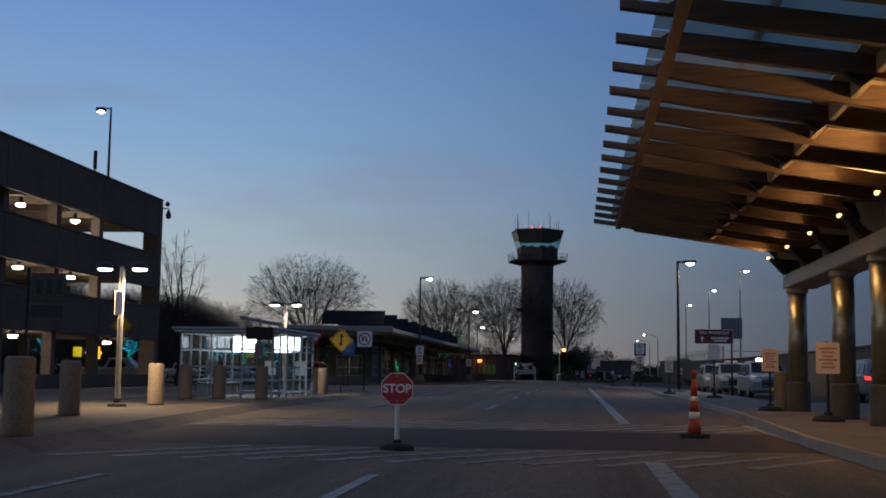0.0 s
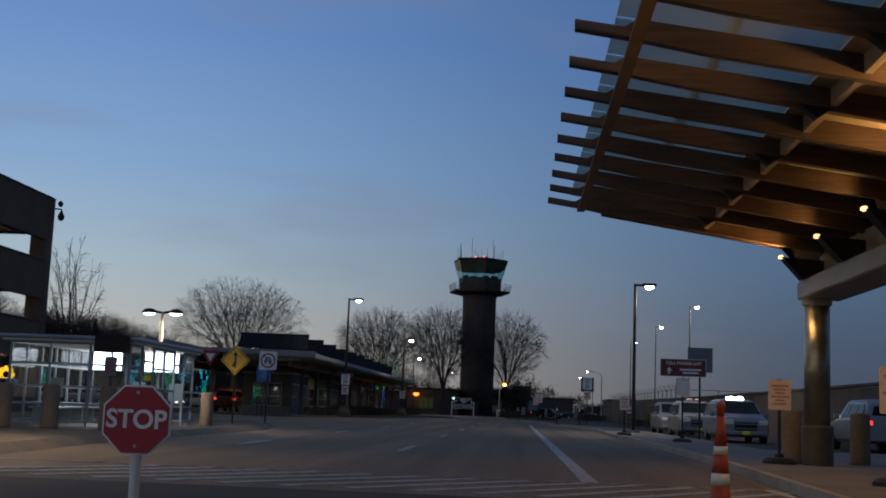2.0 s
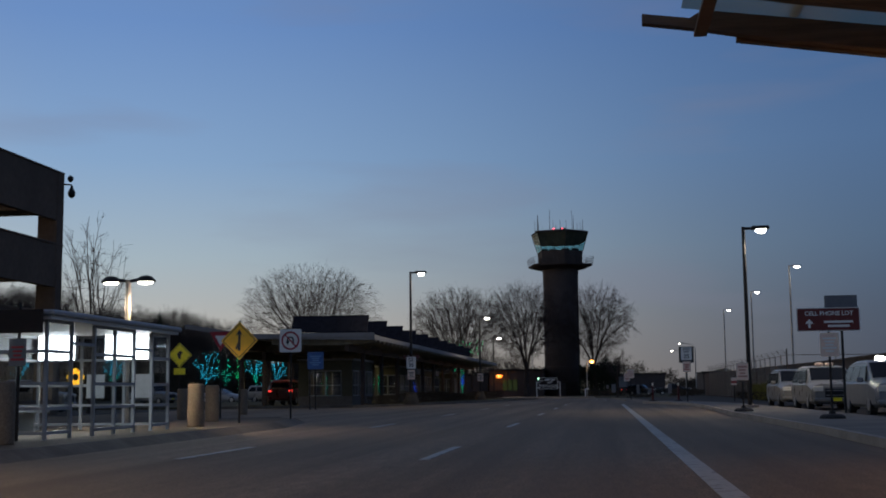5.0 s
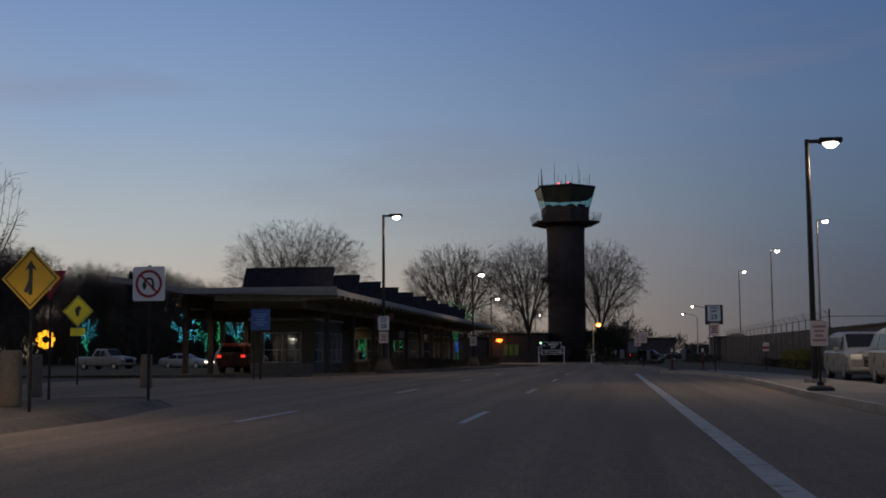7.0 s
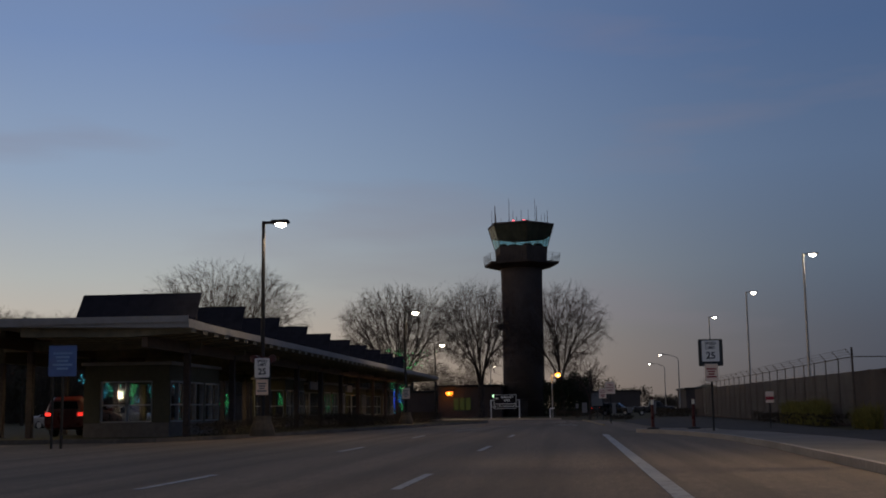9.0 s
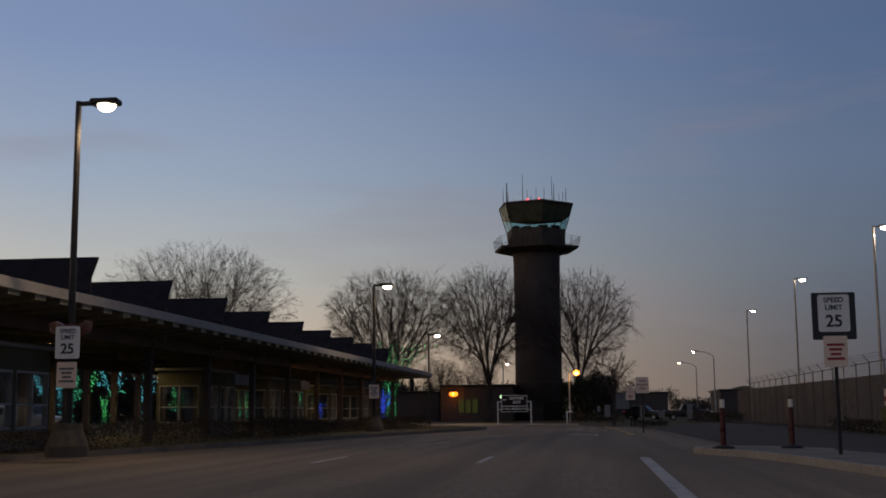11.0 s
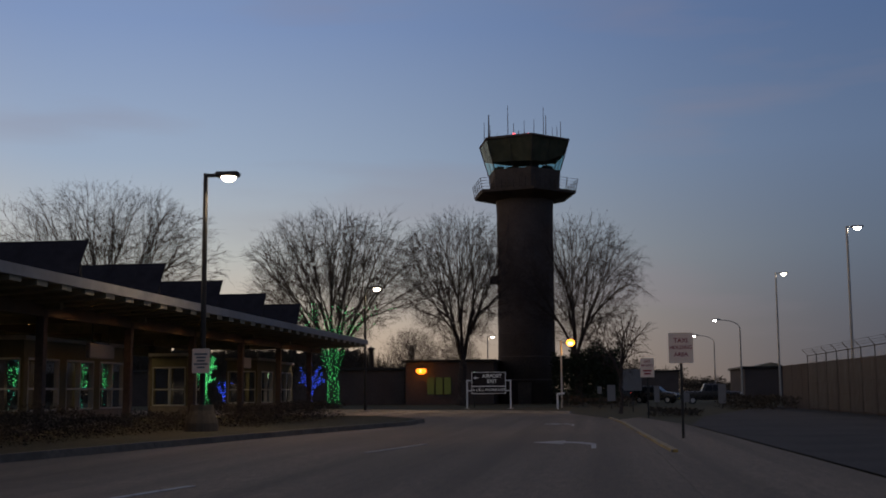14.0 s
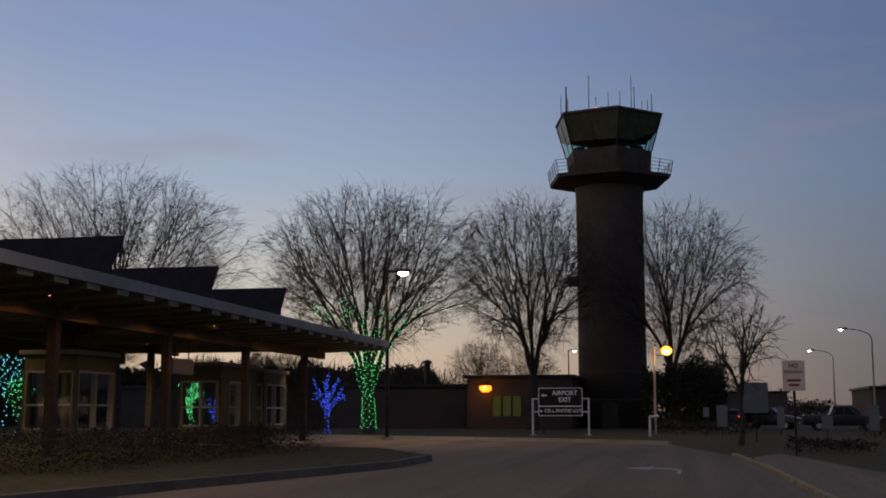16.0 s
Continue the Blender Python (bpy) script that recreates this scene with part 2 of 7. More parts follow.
M_DARKMETAL = material("dark_bronze_metal", (0.030, 0.027, 0.025), 0.5, 0.6, vary=0.2, scale=6, bump=0.05)
M_BLACK = material("black_rubber", (0.018, 0.017, 0.017), 0.8, vary=0.3, scale=9, bump=0.3)
M_GALV = material("galvanised_steel", (0.34, 0.34, 0.33), 0.45, 0.85, vary=0.12, scale=12, stain=0.2, bump=0.05)
M_STEEL = material("dimpled_column_steel", (0.29, 0.285, 0.22), 0.36, 0.8, vary=0.2, scale=7, stain=0.3, stain_scale=1.4, bump=0.6)
M_WRAP = material("dark_column_wrap", (0.075, 0.066, 0.05), 0.6, 0.2, vary=0.2, scale=7, stain=0.3, bump=0.3)
M_PALEBLUE = material("pale_blue_print", (0.10, 0.26, 0.50), 0.5, vary=0.1, scale=6, stain=0.1, bump=0.0)
M_WHITE = material("white_paint", (0.62, 0.62, 0.60), 0.5, vary=0.06, scale=8, stain=0.12, bump=0.04)
M_FRAME = material("white_aluminium_frame", (0.27, 0.28, 0.29), 0.4, 0.1, vary=0.08, scale=8, stain=0.15, bump=0.03)
M_TIMBER = material("brown_timber", (0.10, 0.060, 0.036), 0.65, vary=0.35, scale=5, stretch=(0.3, 4, 4), stain=0.3, bump=0.25, per_object=0.12)
M_SOFFIT = material("cream_metal_deck", (0.46, 0.37, 0.24), 0.5, vary=0.1, scale=4, stain=0.2, bump=0.05)
M_GIRDER = material("pale_painted_girder", (0.27, 0.255, 0.235), 0.5, vary=0.1, scale=5, stain=0.2, bump=0.05)
M_SOLAR = material("solar_cell_blue_black", (0.020, 0.020, 0.026), 0.9, vary=0.2, scale=3, stain=0.1, bump=0.0, spec=0.08)
M_ROOF = material("grey_roof_membrane", (0.26, 0.25, 0.24), 0.7, vary=0.12, scale=3, stain=0.25, stain_scale=0.3, bump=0.1)
M_ROOFUNDER = material("dark_roof_deck", (0.21, 0.185, 0.125), 0.75, vary=0.25, scale=3, stain=0.3, bump=0.15)
M_STUCCO = material("olive_stucco_wall", (0.105, 0.098, 0.066), 0.9, vary=0.12, scale=6, stain=0.25, bump=0.3, spec=0.2)
M_BASEWALL = material("grey_block_wall", (0.16, 0.142, 0.125), 0.88, vary=0.15, scale=5, stain=0.2, bump=0.3, spec=0.2)
M_BARK = material("winter_bark", (0.062, 0.048, 0.042), 0.95, vary=0.35, scale=3, bump=0.5, spec=0.1)
M_TWIG = material("winter_twigs", (0.062, 0.047, 0.042), 0.95, vary=0.3, scale=2, bump=0.0, spec=0.1)
M_NEEDLE = material("conifer_needles", (0.030, 0.038, 0.024), 0.95, vary=0.4, scale=4, bump=0.3, spec=0.1)
M_HEDGE = material("bare_shrub", (0.055, 0.045, 0.034), 0.95, vary=0.5, scale=8, bump=0.3, spec=0.1)
M_RED = material("red_sign_sheeting", (0.38, 0.012, 0.022), 0.45, vary=0.08, scale=6, stain=0.1, bump=0.02)
M_YELLOW = material("yellow_sign_sheeting", (0.85, 0.47, 0.012), 0.5, vary=0.08, scale=6, stain=0.1, bump=0.02)
M_LIME = material("lime_sign_sheeting", (0.88, 0.76, 0.02), 0.45, vary=0.08, scale=6, stain=0.1, bump=0.02)
M_BROWN = material("brown_sign_sheeting", (0.15, 0.022, 0.014), 0.45, vary=0.1, scale=6, stain=0.1, bump=0.02)
M_BLUE = material("blue_sign_sheeting", (0.018, 0.10, 0.30), 0.45, vary=0.1, scale=6, stain=0.1, bump=0.02)
M_SIGNWHITE = material("white_sign_sheeting", (0.84, 0.81, 0.74), 0.45, vary=0.05, scale=6, stain=0.1, bump=0.02)
# salmon tone, warmed to stand in for headlamp light on sign faces
M_SIGNPINK = material("warmed_salmon_sheeting", (0.89, 0.66, 0.50), 0.5, vary=0.06, scale=6, stain=0.1, bump=0.02)
M_SIGNBLACK = material("black_sign_sheeting", (0.02, 0.02, 0.02), 0.5, vary=0.1, scale=6, bump=0.02)
M_SIGNGREY = material("aluminium_sign_back", (0.16, 0.16, 0.165), 0.5, 0.4, vary=0.1, scale=6, stain=0.15, bump=0.02)
M_ORANGE = material("orange_cone_plastic", (0.42, 0.055, 0.018), 0.5, vary=0.12, scale=5, stain=0.2, bump=0.05)
M_REFLECT = material("white_reflective_collar", (0.74, 0.70, 0.58), 0.4, vary=0.05, scale=8, stain=0.08, bump=0.02)
M_CAR_WHITE = material("white_car_paint", (0.20, 0.19, 0.17), 0.3, vary=0.10, scale=3, stain=0.1, bump=0.0)
M_CAR_SILVER = material("silver_car_paint", (0.25, 0.25, 0.25), 0.35, 0.3, vary=0.04, scale=3, stain=0.1, bump=0.0)
M_CAR_BLACK = material("black_car_paint", (0.012, 0.012, 0.013), 0.28, vary=0.1, scale=3, bump=0.0)
M_CAR_RED = material("red_car_paint", (0.075, 0.008, 0.008), 0.3, vary=0.08, scale=3, bump=0.0)
M_CAR_GLASS = material("tinted_car_glass", (0.010, 0.012, 0.014), 0.08, vary=0.1, scale=2, bump=0.0, spec=0.12)
M_TYRE = material("tyre_rubber", (0.016, 0.016, 0.016), 0.85, vary=0.3, scale=10, bump=0.2)
M_RIM = material("alloy_rim", (0.38, 0.38, 0.38), 0.35, 0.8, vary=0.1, scale=8, bump=0.0)
M_GLASS = glass("clear_glazing", (0.95, 0.98, 1.0), 0.96, 0.03, 0.02)
M_CANOPY_GLASS = glass("fritted_canopy_glass", (0.55, 0.72, 0.70), 0.85, 0.15, 0.03, 0.45)
M_CAB_GLASS = glass("tinted_cab_glass", (0.80, 0.95, 0.95), 0.92)
M_FADEDRED = material("faded_red_print", (0.55, 0.27, 0.20), 0.6, vary=0.1, scale=6, stain=0.1, bump=0.0)
M_LED = glow("cool_white_lamp", (1.0, 0.93, 0.80), 26)
M_LED_FAR = glow("white_lamp_lens", (1.0, 0.93, 0.82), 16)
M_SODIUM = glow("sodium_lamp", (1.0, 0.36, 0.04), 3.0)
M_SODIUM_RED = glow("deep_orange_sodium_lamp", (1.0, 0.27, 0.03), 2.4)
M_SODIUM_CORE = glow("sodium_glow_core", (1.0, 0.62, 0.22), 6.0)
M_AMBER = glow("amber_lamp_lens", (1.0, 0.55, 0.2), 3.0)
M_SCREEN = glow("backlit_white_panel", (0.90, 0.96, 1.0), 6.0)
M_TAIL = glow("red_tail_lamp", (1.0, 0.05, 0.04), 1.8)
M_DIMTAIL = material("unlit_red_lens", (0.25, 0.01, 0.01), 0.3, vary=0.05, scale=5, bump=0.0)
M_BEACON = glow("red_beacon", (1.0, 0.10, 0.14), 2.5)
M_HEAD = glow("warm_headlamp", (1.0, 0.9, 0.72), 5)
M_GREENBULB = glow("green_bulb", (0.0, 0.80, 0.27), 1.7)
M_CYANBULB = glow("cyan_bulb", (0.02, 0.55, 0.78), 2.0)
M_BLUEBULB = glow("blue_bulb", (0.01, 0.09, 1.0), 1.7)
M_TEALBULB = glow("teal_bulb", (0.0, 0.66, 0.44), 1.7)
M_TUBE = glow("dim_tube_lamp", (1.0, 0.86, 0.66), 1.3)
M_FLOWER = glow("golden_light_tube", (1.0, 0.52, 0.03), 1.3)
M_GREENSIGN = glow("green_lamp", (0.45, 1.0, 0.62), 2.0)
M_WINLIT = glow("lit_office_window", (0.42, 0.60, 0.16), 0.03, 0.04)
M_SIGNDARK = material("black_brown_sign_sheeting", (0.022, 0.013, 0.011), 0.5, vary=0.1, scale=6, stain=0.1, bump=0.02, spec=0.2)


# ---- mesh helpers ----
def part(name, bm, mat, parent=None, label="", smooth=False):
    me = bpy.data.meshes.new(name)
    if smooth:
        for f in bm.faces:
            f.smooth = True
        for e in bm.edges:
            if len(e.link_faces) == 2 and e.calc_face_angle() > 0.5:
                e.smooth = False
    bm.to_mesh(me)
    bm.free()
    me.materials.append(mat)
    ob = new(name, me)
    if parent is not None:
        ob.parent = parent
    if label:
        ob["label"] = label
    return ob


def thing(name, place, label, category, group="", turn=0.0, kind=""):
    ob = new(name)
    ob.empty_display_size = 0.3
    ob.matrix_basis = pose(*place, 0, 0, turn)
    return tagged(ob, label, category, group, kind)


def bm_new():
    return bmesh.new()


def box(bm, x0, y0, z0, x1, y1, z1, bevel=0.0, m=None):
    vs = [bm.verts.new((x, y, z)) for z in (z0, z1) for x, y in ((x0, y0), (x1, y0), (x1, y1), (x0, y1))]
    fs = [bm.faces.new([vs[i] for i in q]) for q in ((3, 2, 1, 0), (4, 5, 6, 7), (0, 1, 5, 4), (1, 2, 6, 5), (2, 3, 7, 6), (3, 0, 4, 7))]
    if bevel:
        edges = list({e for f in fs for e in f.edges})
        r = bmesh.ops.bevel(bm, geom=edges, offset=bevel, segments=1, affect="EDGES")
        vs = list({v for f in r["faces"] for v in f.verts} | {v for v in vs if v.is_valid})
    if m is not None:
        bmesh.ops.transform(bm, matrix=m, verts=[v for v in vs if v.is_valid])
    return bm


def tube(bm, p0, p1, r0, r1=None, n=10, caps=True):
    """A tapered round bar from p0 to p1."""
    r1 = r0 if r1 is None else r1
    p0, p1 = Vector(p0), Vector(p1)
    q = (p1 - p0).to_track_quat("Z", "Y")
    rings = []
    for p, r in ((p0, r0), (p1, r1)):
        rings.append([bm.verts.new(p + q @ Vector((r * math.cos(2 * math.pi * i / n), r * math.sin(2 * math.pi * i / n), 0))) for i in range(n)])
    for i in range(n):
        j = (i + 1) % n
        bm.faces.new((rings[0][i], rings[0][j], rings[1][j], rings[1][i]))
    if caps:
        bm.faces.new(rings[0][::-1])
        bm.faces.new(rings[1])
    return bm


def prism(bm, outline, z0, z1):
    """An outline in x and y, anticlockwise, raised from z0 to z1."""
    lo = [bm.verts.new((x, y, z0)) for x, y in outline]
    hi = [bm.verts.new((x, y, z1)) for x, y in outline]
    k = len(outline)
    bm.faces.new(lo[::-1])
    bm.faces.new(hi)
    for i in range(k):
        j = (i + 1) % k
        bm.faces.new((lo[i], lo[j], hi[j], hi[i]))
    return bm


def plate(bm, outline, y0, y1):
    """An outline in x and z, set upright between y0 and y1."""
    a = [bm.verts.new((x, y0, z)) for x, z in outline]
    b = [bm.verts.new((x, y1, z)) for x, z in outline]
    k = len(outline)
    bm.faces.new(a)
    bm.faces.new(b[::-1])
    for i in range(k):
        j = (i + 1) % k
        bm.faces.new((a[j], a[i], b[i], b[j]))
    return bm


def lathe(bm, profile, n=16, centre=(0, 0)):
    """Radius and height pairs turned round a vertical axis."""
    rings = [[bm.verts.new((centre[0] + r * math.cos(2 * math.pi * i / n), centre[1] + r * math.sin(2 * math.pi * i / n), z)) for i in range(n)] for r, z in profile]
    for a, b in zip(rings, rings[1:]):
        for i in range(n):
            j = (i + 1) % n
            bm.faces.new((a[i], a[j], b[j], b[i]))
    bm.faces.new(rings[0][::-1])
    bm.faces.new(rings[-1])
    return bm


def lettering(words, size, mat, parent, x, z, y, align="CENTER"):
    """Raised letters in the built-in font, upright and facing -y."""
    cu = bpy.data.curves.new("lettering", "FONT")
    cu.body, cu.size, cu.extrude, cu.offset = words, size, 0.002, size * 0.022
    cu.align_x, cu.align_y = align, "CENTER"
    tmp = bpy.data.objects.new("lettering_source", cu)
    scene.collection.objects.link(tmp)
    me = bpy.data.meshes.new_from_object(tmp.evaluated_get(bpy.context.evaluated_depsgraph_get()))
    bpy.data.objects.remove(tmp)
    me.name = "lettering"
    me.materials.clear()
    me.materials.append(mat)
    me.transform(pose(x, y, z, 90, 0, 0))
    ob = new("lettering", me)
    ob.parent = parent
    return ob


def bars(bm, x, z, w, h, rows, y):
    """Lines of writing that cannot be read, as plain bars."""
    for i in range(rows):
        zz = z + h / 2 - (i + 0.5) * h / rows
        ww = w * (0.75 + 0.25 * math.sin(i * 2.3 + 1))
        box(bm, x - ww / 2, y - 0.003, zz - h / rows * 0.27, x + ww / 2, y, zz + h / rows * 0.27)
    return bm


def rounded(w, h, r, cz):
    pts = []
    for sx, sz, a0 in ((1, -1, -90), (1, 1, 0), (-1, 1, 90), (-1, -1, 180)):
        for k in range(4):
            a = radians(a0 + k * 30)
            pts.append((sx * (w / 2 - r) + r * math.cos(a), cz + sz * (h / 2 - r) + r * math.sin(a)))
    return pts


# ---- large structure: ground, roads, kerbs ----
def sheet(name, outline, z, mat, label="", cat="ground", depth=0.0):
    bm = bm_new()
    if depth:
        prism(bm, outline, z - depth, z)
    else:
        bm.faces.new([bm.verts.new((x, y, z)) for x, y in outline])
        bmesh.ops.triangulate(bm, faces=bm.faces[:])
    ob = part(name, bm, mat)
    return tagged(ob, label, cat, kind="structure")


def kerb_run(name, line, z0, z1, width, mat, label, closed=False, roll=0.12):
    """A kerb of separate long stones along a line; the raised side lies to the left of the line."""
    root = thing(name, (0, 0, 0), label, "kerb", kind="structure")
    pts = [Vector((x, y, 0)) for x, y in line]
    if closed:
        pts.append(pts[0])
    for a, b in zip(pts, pts[1:]):
        n = max(1, round((b - a).length / 3.0))
        for i in range(n):
            p, q = a.lerp(b, i / n), a.lerp(b, (i + 1) / n)
            d = (q - p).normalized()
            side = Vector((-d.y, d.x, 0)) * width
            p, q = p + d * 0.006, q - d * 0.006
            bm = bm_new()
            ins = [p, q, q + side, p + side]
            top = [p + side * roll, q + side * roll, q + side, p + side]
            lo = [bm.verts.new((v.x, v.y, z0)) for v in ins]
            hi = [bm.verts.new((v.x, v.y, z1)) for v in top]
            bm.faces.new(lo[::-1])
            bm.faces.new(hi)
            for k in range(4):
                bm.faces.new((lo[k], lo[(k + 1) % 4], hi[(k + 1) % 4], hi[k]))
            part("kerb_stone", bm, mat, root)
    return root


sheet("ground", [(-1500, -800), (1500, -800), (1500, 2500), (-1500, 2500)], -0.03, M_GRASS, "dull winter grass reaching to the horizon", "grass")
ROAD = [(-24, -60), (4.4, -60), (4.4, 14), (5.1, 28), (5.35, 40), (5.25, 57), (5.5, 66), (5.75, 76), (5.6, 84), (5.0, 90), (4.4, 93.5), (3.7, 96), (2.2, 104), (2.2, 130), (1.8, 146), (-0.4, 160),
        (-5, 164), (-13.6, 169), (-32, 178), (-60, 186), (-60, 170), (-34, 160), (-15, 150), (-9, 148), (-6.2, 142), (-6.1, 138), (-8, 128), (-11, 108), (-13, 94), (-15, 88.5), (-24, 86)]
sheet("road", ROAD, 0.0, M_ROAD, "worn grey concrete road, stained along the wheel tracks", "road")
sheet("side_road", [(-120, 58), (-24, 58), (-24, 86), (-34, 92), (-34, 140), (-120, 140)], -0.004, M_ASPHALT, "dark asphalt of the car park beside the road", "road")
sheet("garage_lane", [(-120, -60), (-24, -60), (-24, 58), (-120, 58)], -0.006, M_ASPHALT, "dark asphalt lane beside the garage", "road")
# lane that leaves on the right, in darker asphalt
sheet("taxi_lane", [(5.4, 98), (8.5, 90), (12, 92), (13, 120), (14, 150), (22, 178), (14, 186), (6.2, 152), (4.4, 137), (5.0, 116)], 0.004, M_ASPHALT, "dark asphalt taxi lane", "road")
sheet("lane_shoulder", [(2.204, 104), (3.7, 96.5), (5.3, 98.2), (4.9, 116), (4.3, 137), (3.0, 150), (2.0, 146), (2.204, 130)], 0.002, M_ROAD, "plain concrete shoulder strip", "road")
sheet("taxi_apron", [(8.2, 40), (40, 40), (40, 92), (12, 92), (8.4, 90)], 0.085, M_ASPHALT, "dark asphalt taxi apron beside the pavement", "road", 0.1)
sheet("paver_band", [(-6.4, 12.15), (4.38, 12.6), (4.6, 17.9), (-7.0, 17.9)], 0.004, M_BRICKBAND, "dark paver band across the road between crosswalks", "crosswalk")

# pavement on the right with its nose, and the terminal pavement
PAVE_R = [(4.6, -40), (30, -40), (30, 40), (8.3, 40), (8.5, 60), (8.3, 80), (7.6, 88), (6.4, 94.5), (5.2, 96.8), (4.2, 97.3), (3.62, 96.6), (3.75, 95.4), (4.5, 93.3), (5.12, 89.8), (5.75, 84), (5.9, 76), (5.65, 66), (5.4, 57), (5.5, 40), (5.25, 28), (4.6, 14)]
sheet("pavement_right", PAVE_R, 0.15, M_WALK, "raised concrete pavement ending in a rounded nose", "pavement", 0.15)
KERB_R = [(4.6, -4), (4.6, 14), (5.25, 28), (5.5, 40), (5.4, 57), (5.65, 66), (5.9, 76), (5.75, 84), (5.12, 89.8), (4.5, 93.3), (3.7, 95.4), (3.55, 96.6), (4.15, 97.4), (5.25, 96.95), (6.5, 94.6)]
kerb_run("kerb_right", [(x - 0.012, y) for x, y in KERB_R[::-1]], -0.02, 0.156, -0.16, M_KERB, "pale concrete kerb stones along the pavement")
# island on the left with the shelter
PAVE_L = [(-13.5, -40), (-6.03, -40), (-6.13, 8), (-7.43, 20), (-8.18, 28), (-8.33, 40), (-8.43, 47), (-9.2, 52.2), (-10.35, 53.85), (-11.8, 53.25), (-12.8, 49.9), (-13.4, 40)]
sheet("pavement_left", PAVE_L, 0.15, M_ISLAND, "raised concrete island with a bus shelter", "pavement", 0.15)
kerb_run("kerb_left", [(-5.58, -4), (-5.68, 8), (-6.98, 20), (-7.73, 28), (-7.88, 40), (-7.98, 47), (-8.88, 52.5), (-10.3, 54.33), (-12.02, 53.63), (-13.22, 50), (-13.8, 40)], -0.02, 0.156, 0.5, M_KERB_DULL, "dirty rolled concrete kerb stones round the island", roll=0.8)
# planted bed in front of the solar canopy
BED = [(-40, 88), (-15, 88.5), (-13, 94), (-11, 108), (-8, 128), (-6.1, 138), (-6.2, 142), (-9, 148), (-15, 150), (-34, 160), (-40, 162)]
sheet("planting_bed", BED, 0.13, M_GRASS, "dark grass bed with shrubs in front of the canopy", "grass", 0.13)
kerb_run("kerb_bed", [(-24, 88.1), (-14.96, 88.4), (-12.96, 94), (-10.96, 108), (-7.96, 128), (-6.05, 138), (-6.16, 142.04), (-8.97, 148.05), (-15, 150.05), (-34, 160.05)], -0.02, 0.155, 0.22, M_KERB_DULL, "concrete kerb round the grass bed")
kerb_run("kerb_far", [(-32, 178), (-13.6, 169), (-5, 164), (-0.4, 160)], -0.02, 0.14, -0.2, M_KERB, "pale concrete kerb along the far verge")
kerb_run("kerb_shoulder", [(2.46, 117.6), (2.14, 129.6), (1.9, 140), (1.5, 148)], -0.02, 0.06, -0.14, M_YELLOW_LINE, "low kerb painted worn yellow")


# ---- road markings ----
def stripe(name, a, b, width, mat, label="", z=0.008):
    a, b = Vector((*a, 0)), Vector((*b, 0))
    d = (b - a).normalized()
    s = Vector((-d.y, d.x, 0)) * width / 2
    bm = bm_new()
    prism(bm, [(v.x, v.y) for v in (a - s, b - s, b + s, a + s)], z - 0.006, z)
    return tagged(part(name, bm, mat), label or "worn white painted lane line on the road", "road marking", kind="structure")


stripe("edge_line", (1.98, 21.7), (1.98, 93.5), 0.24, M_PAINT)
stripe("edge_line", (1.86, -40), (1.86, 10.2), 0.24, M_PAINT)
for y in (-8.5, 4.2):
    stripe("lane_dash", (-1.2, y), (-1.2, y + 3.4), 0.13, M_PAINT, "worn white lane dash")
    stripe("lane_dash", (-3.9, y - 0.6), (-3.9, y + 2.8), 0.12, M_PAINT_OLD, "faded white lane dash")
for k in range(5):
    y = 31.2 + 14.8 * k
    stripe("lane_dash", (-1.74, y), (-1.74, y + 3.9), 0.14, M_PAINT, "worn white lane dash")
    stripe("lane_dash", (-5.53, y + 0.4), (-5.53, y + 4.2), 0.14, M_PAINT, "worn white lane dash")
stripe("lane_dash", (-5.3, 104.4), (-4.6, 108.6), 0.14, M_PAINT, "worn white lane dash")
stripe("lane_dash", (-3.9, 117.5), (-3.2, 121.5), 0.14, M_PAINT_OLD, "faded white lane dash")


def hatch(y0, y1, x0, x1, step, mat):
    """A band of slanting crosswalk bars."""
    x, lean = x0, (y1 - y0) * 0.72
    while x < x1 - lean * 0.5:
        stripe("crosswalk_bar", (x, y0), (min(x + lean, x1), y0 + (min(x + lean, x1) - x) / lean * (y1 - y0)), 0.19, mat, "slanting white crosswalk bar, worn by tyres")
        x += step


hatch(18.4, 21.5, -6.6, 4.8, 0.78, M_PAINT)
hatch(9.4, 12.0, -5.6, 4.3, 0.85, M_PAINT_OLD)
stripe("crosswalk_line", (-6.9, 21.62), (5.0, 21.62), 0.12, M_PAINT_OLD, "thin white crosswalk border line")
stripe("crosswalk_line", (4.56, 11.1), (4.52, 21.5), 0.16, M_PAINT, "white line beside the kerb", 0.012)


def arrow(x, y, s, mirror=1):
    """A turn arrow painted flat on the road."""
    pts = [(0.9, -1.6), (1.05, -1.6), (1.05, 0.1), (0.55, 0.75), (0.0, 0.85), (0.0, 1.35), (-1.0, 0.55), (0.0, -0.2), (0.0, 0.32), (0.4, 0.25), (0.9, -0.35)]
    bm = bm_new()
    prism(bm, [(x + mirror * px * s, y + py * s * 1.9) for px, py in pts], 0.002, 0.009)
    return tagged(part("turn_arrow", bm, M_PAINT), "white painted turn arrow on the road", "road marking", kind="structure")


arrow(0.15, 121.6, 0.75)
arrow(-0.5, 138.2, 0.6)


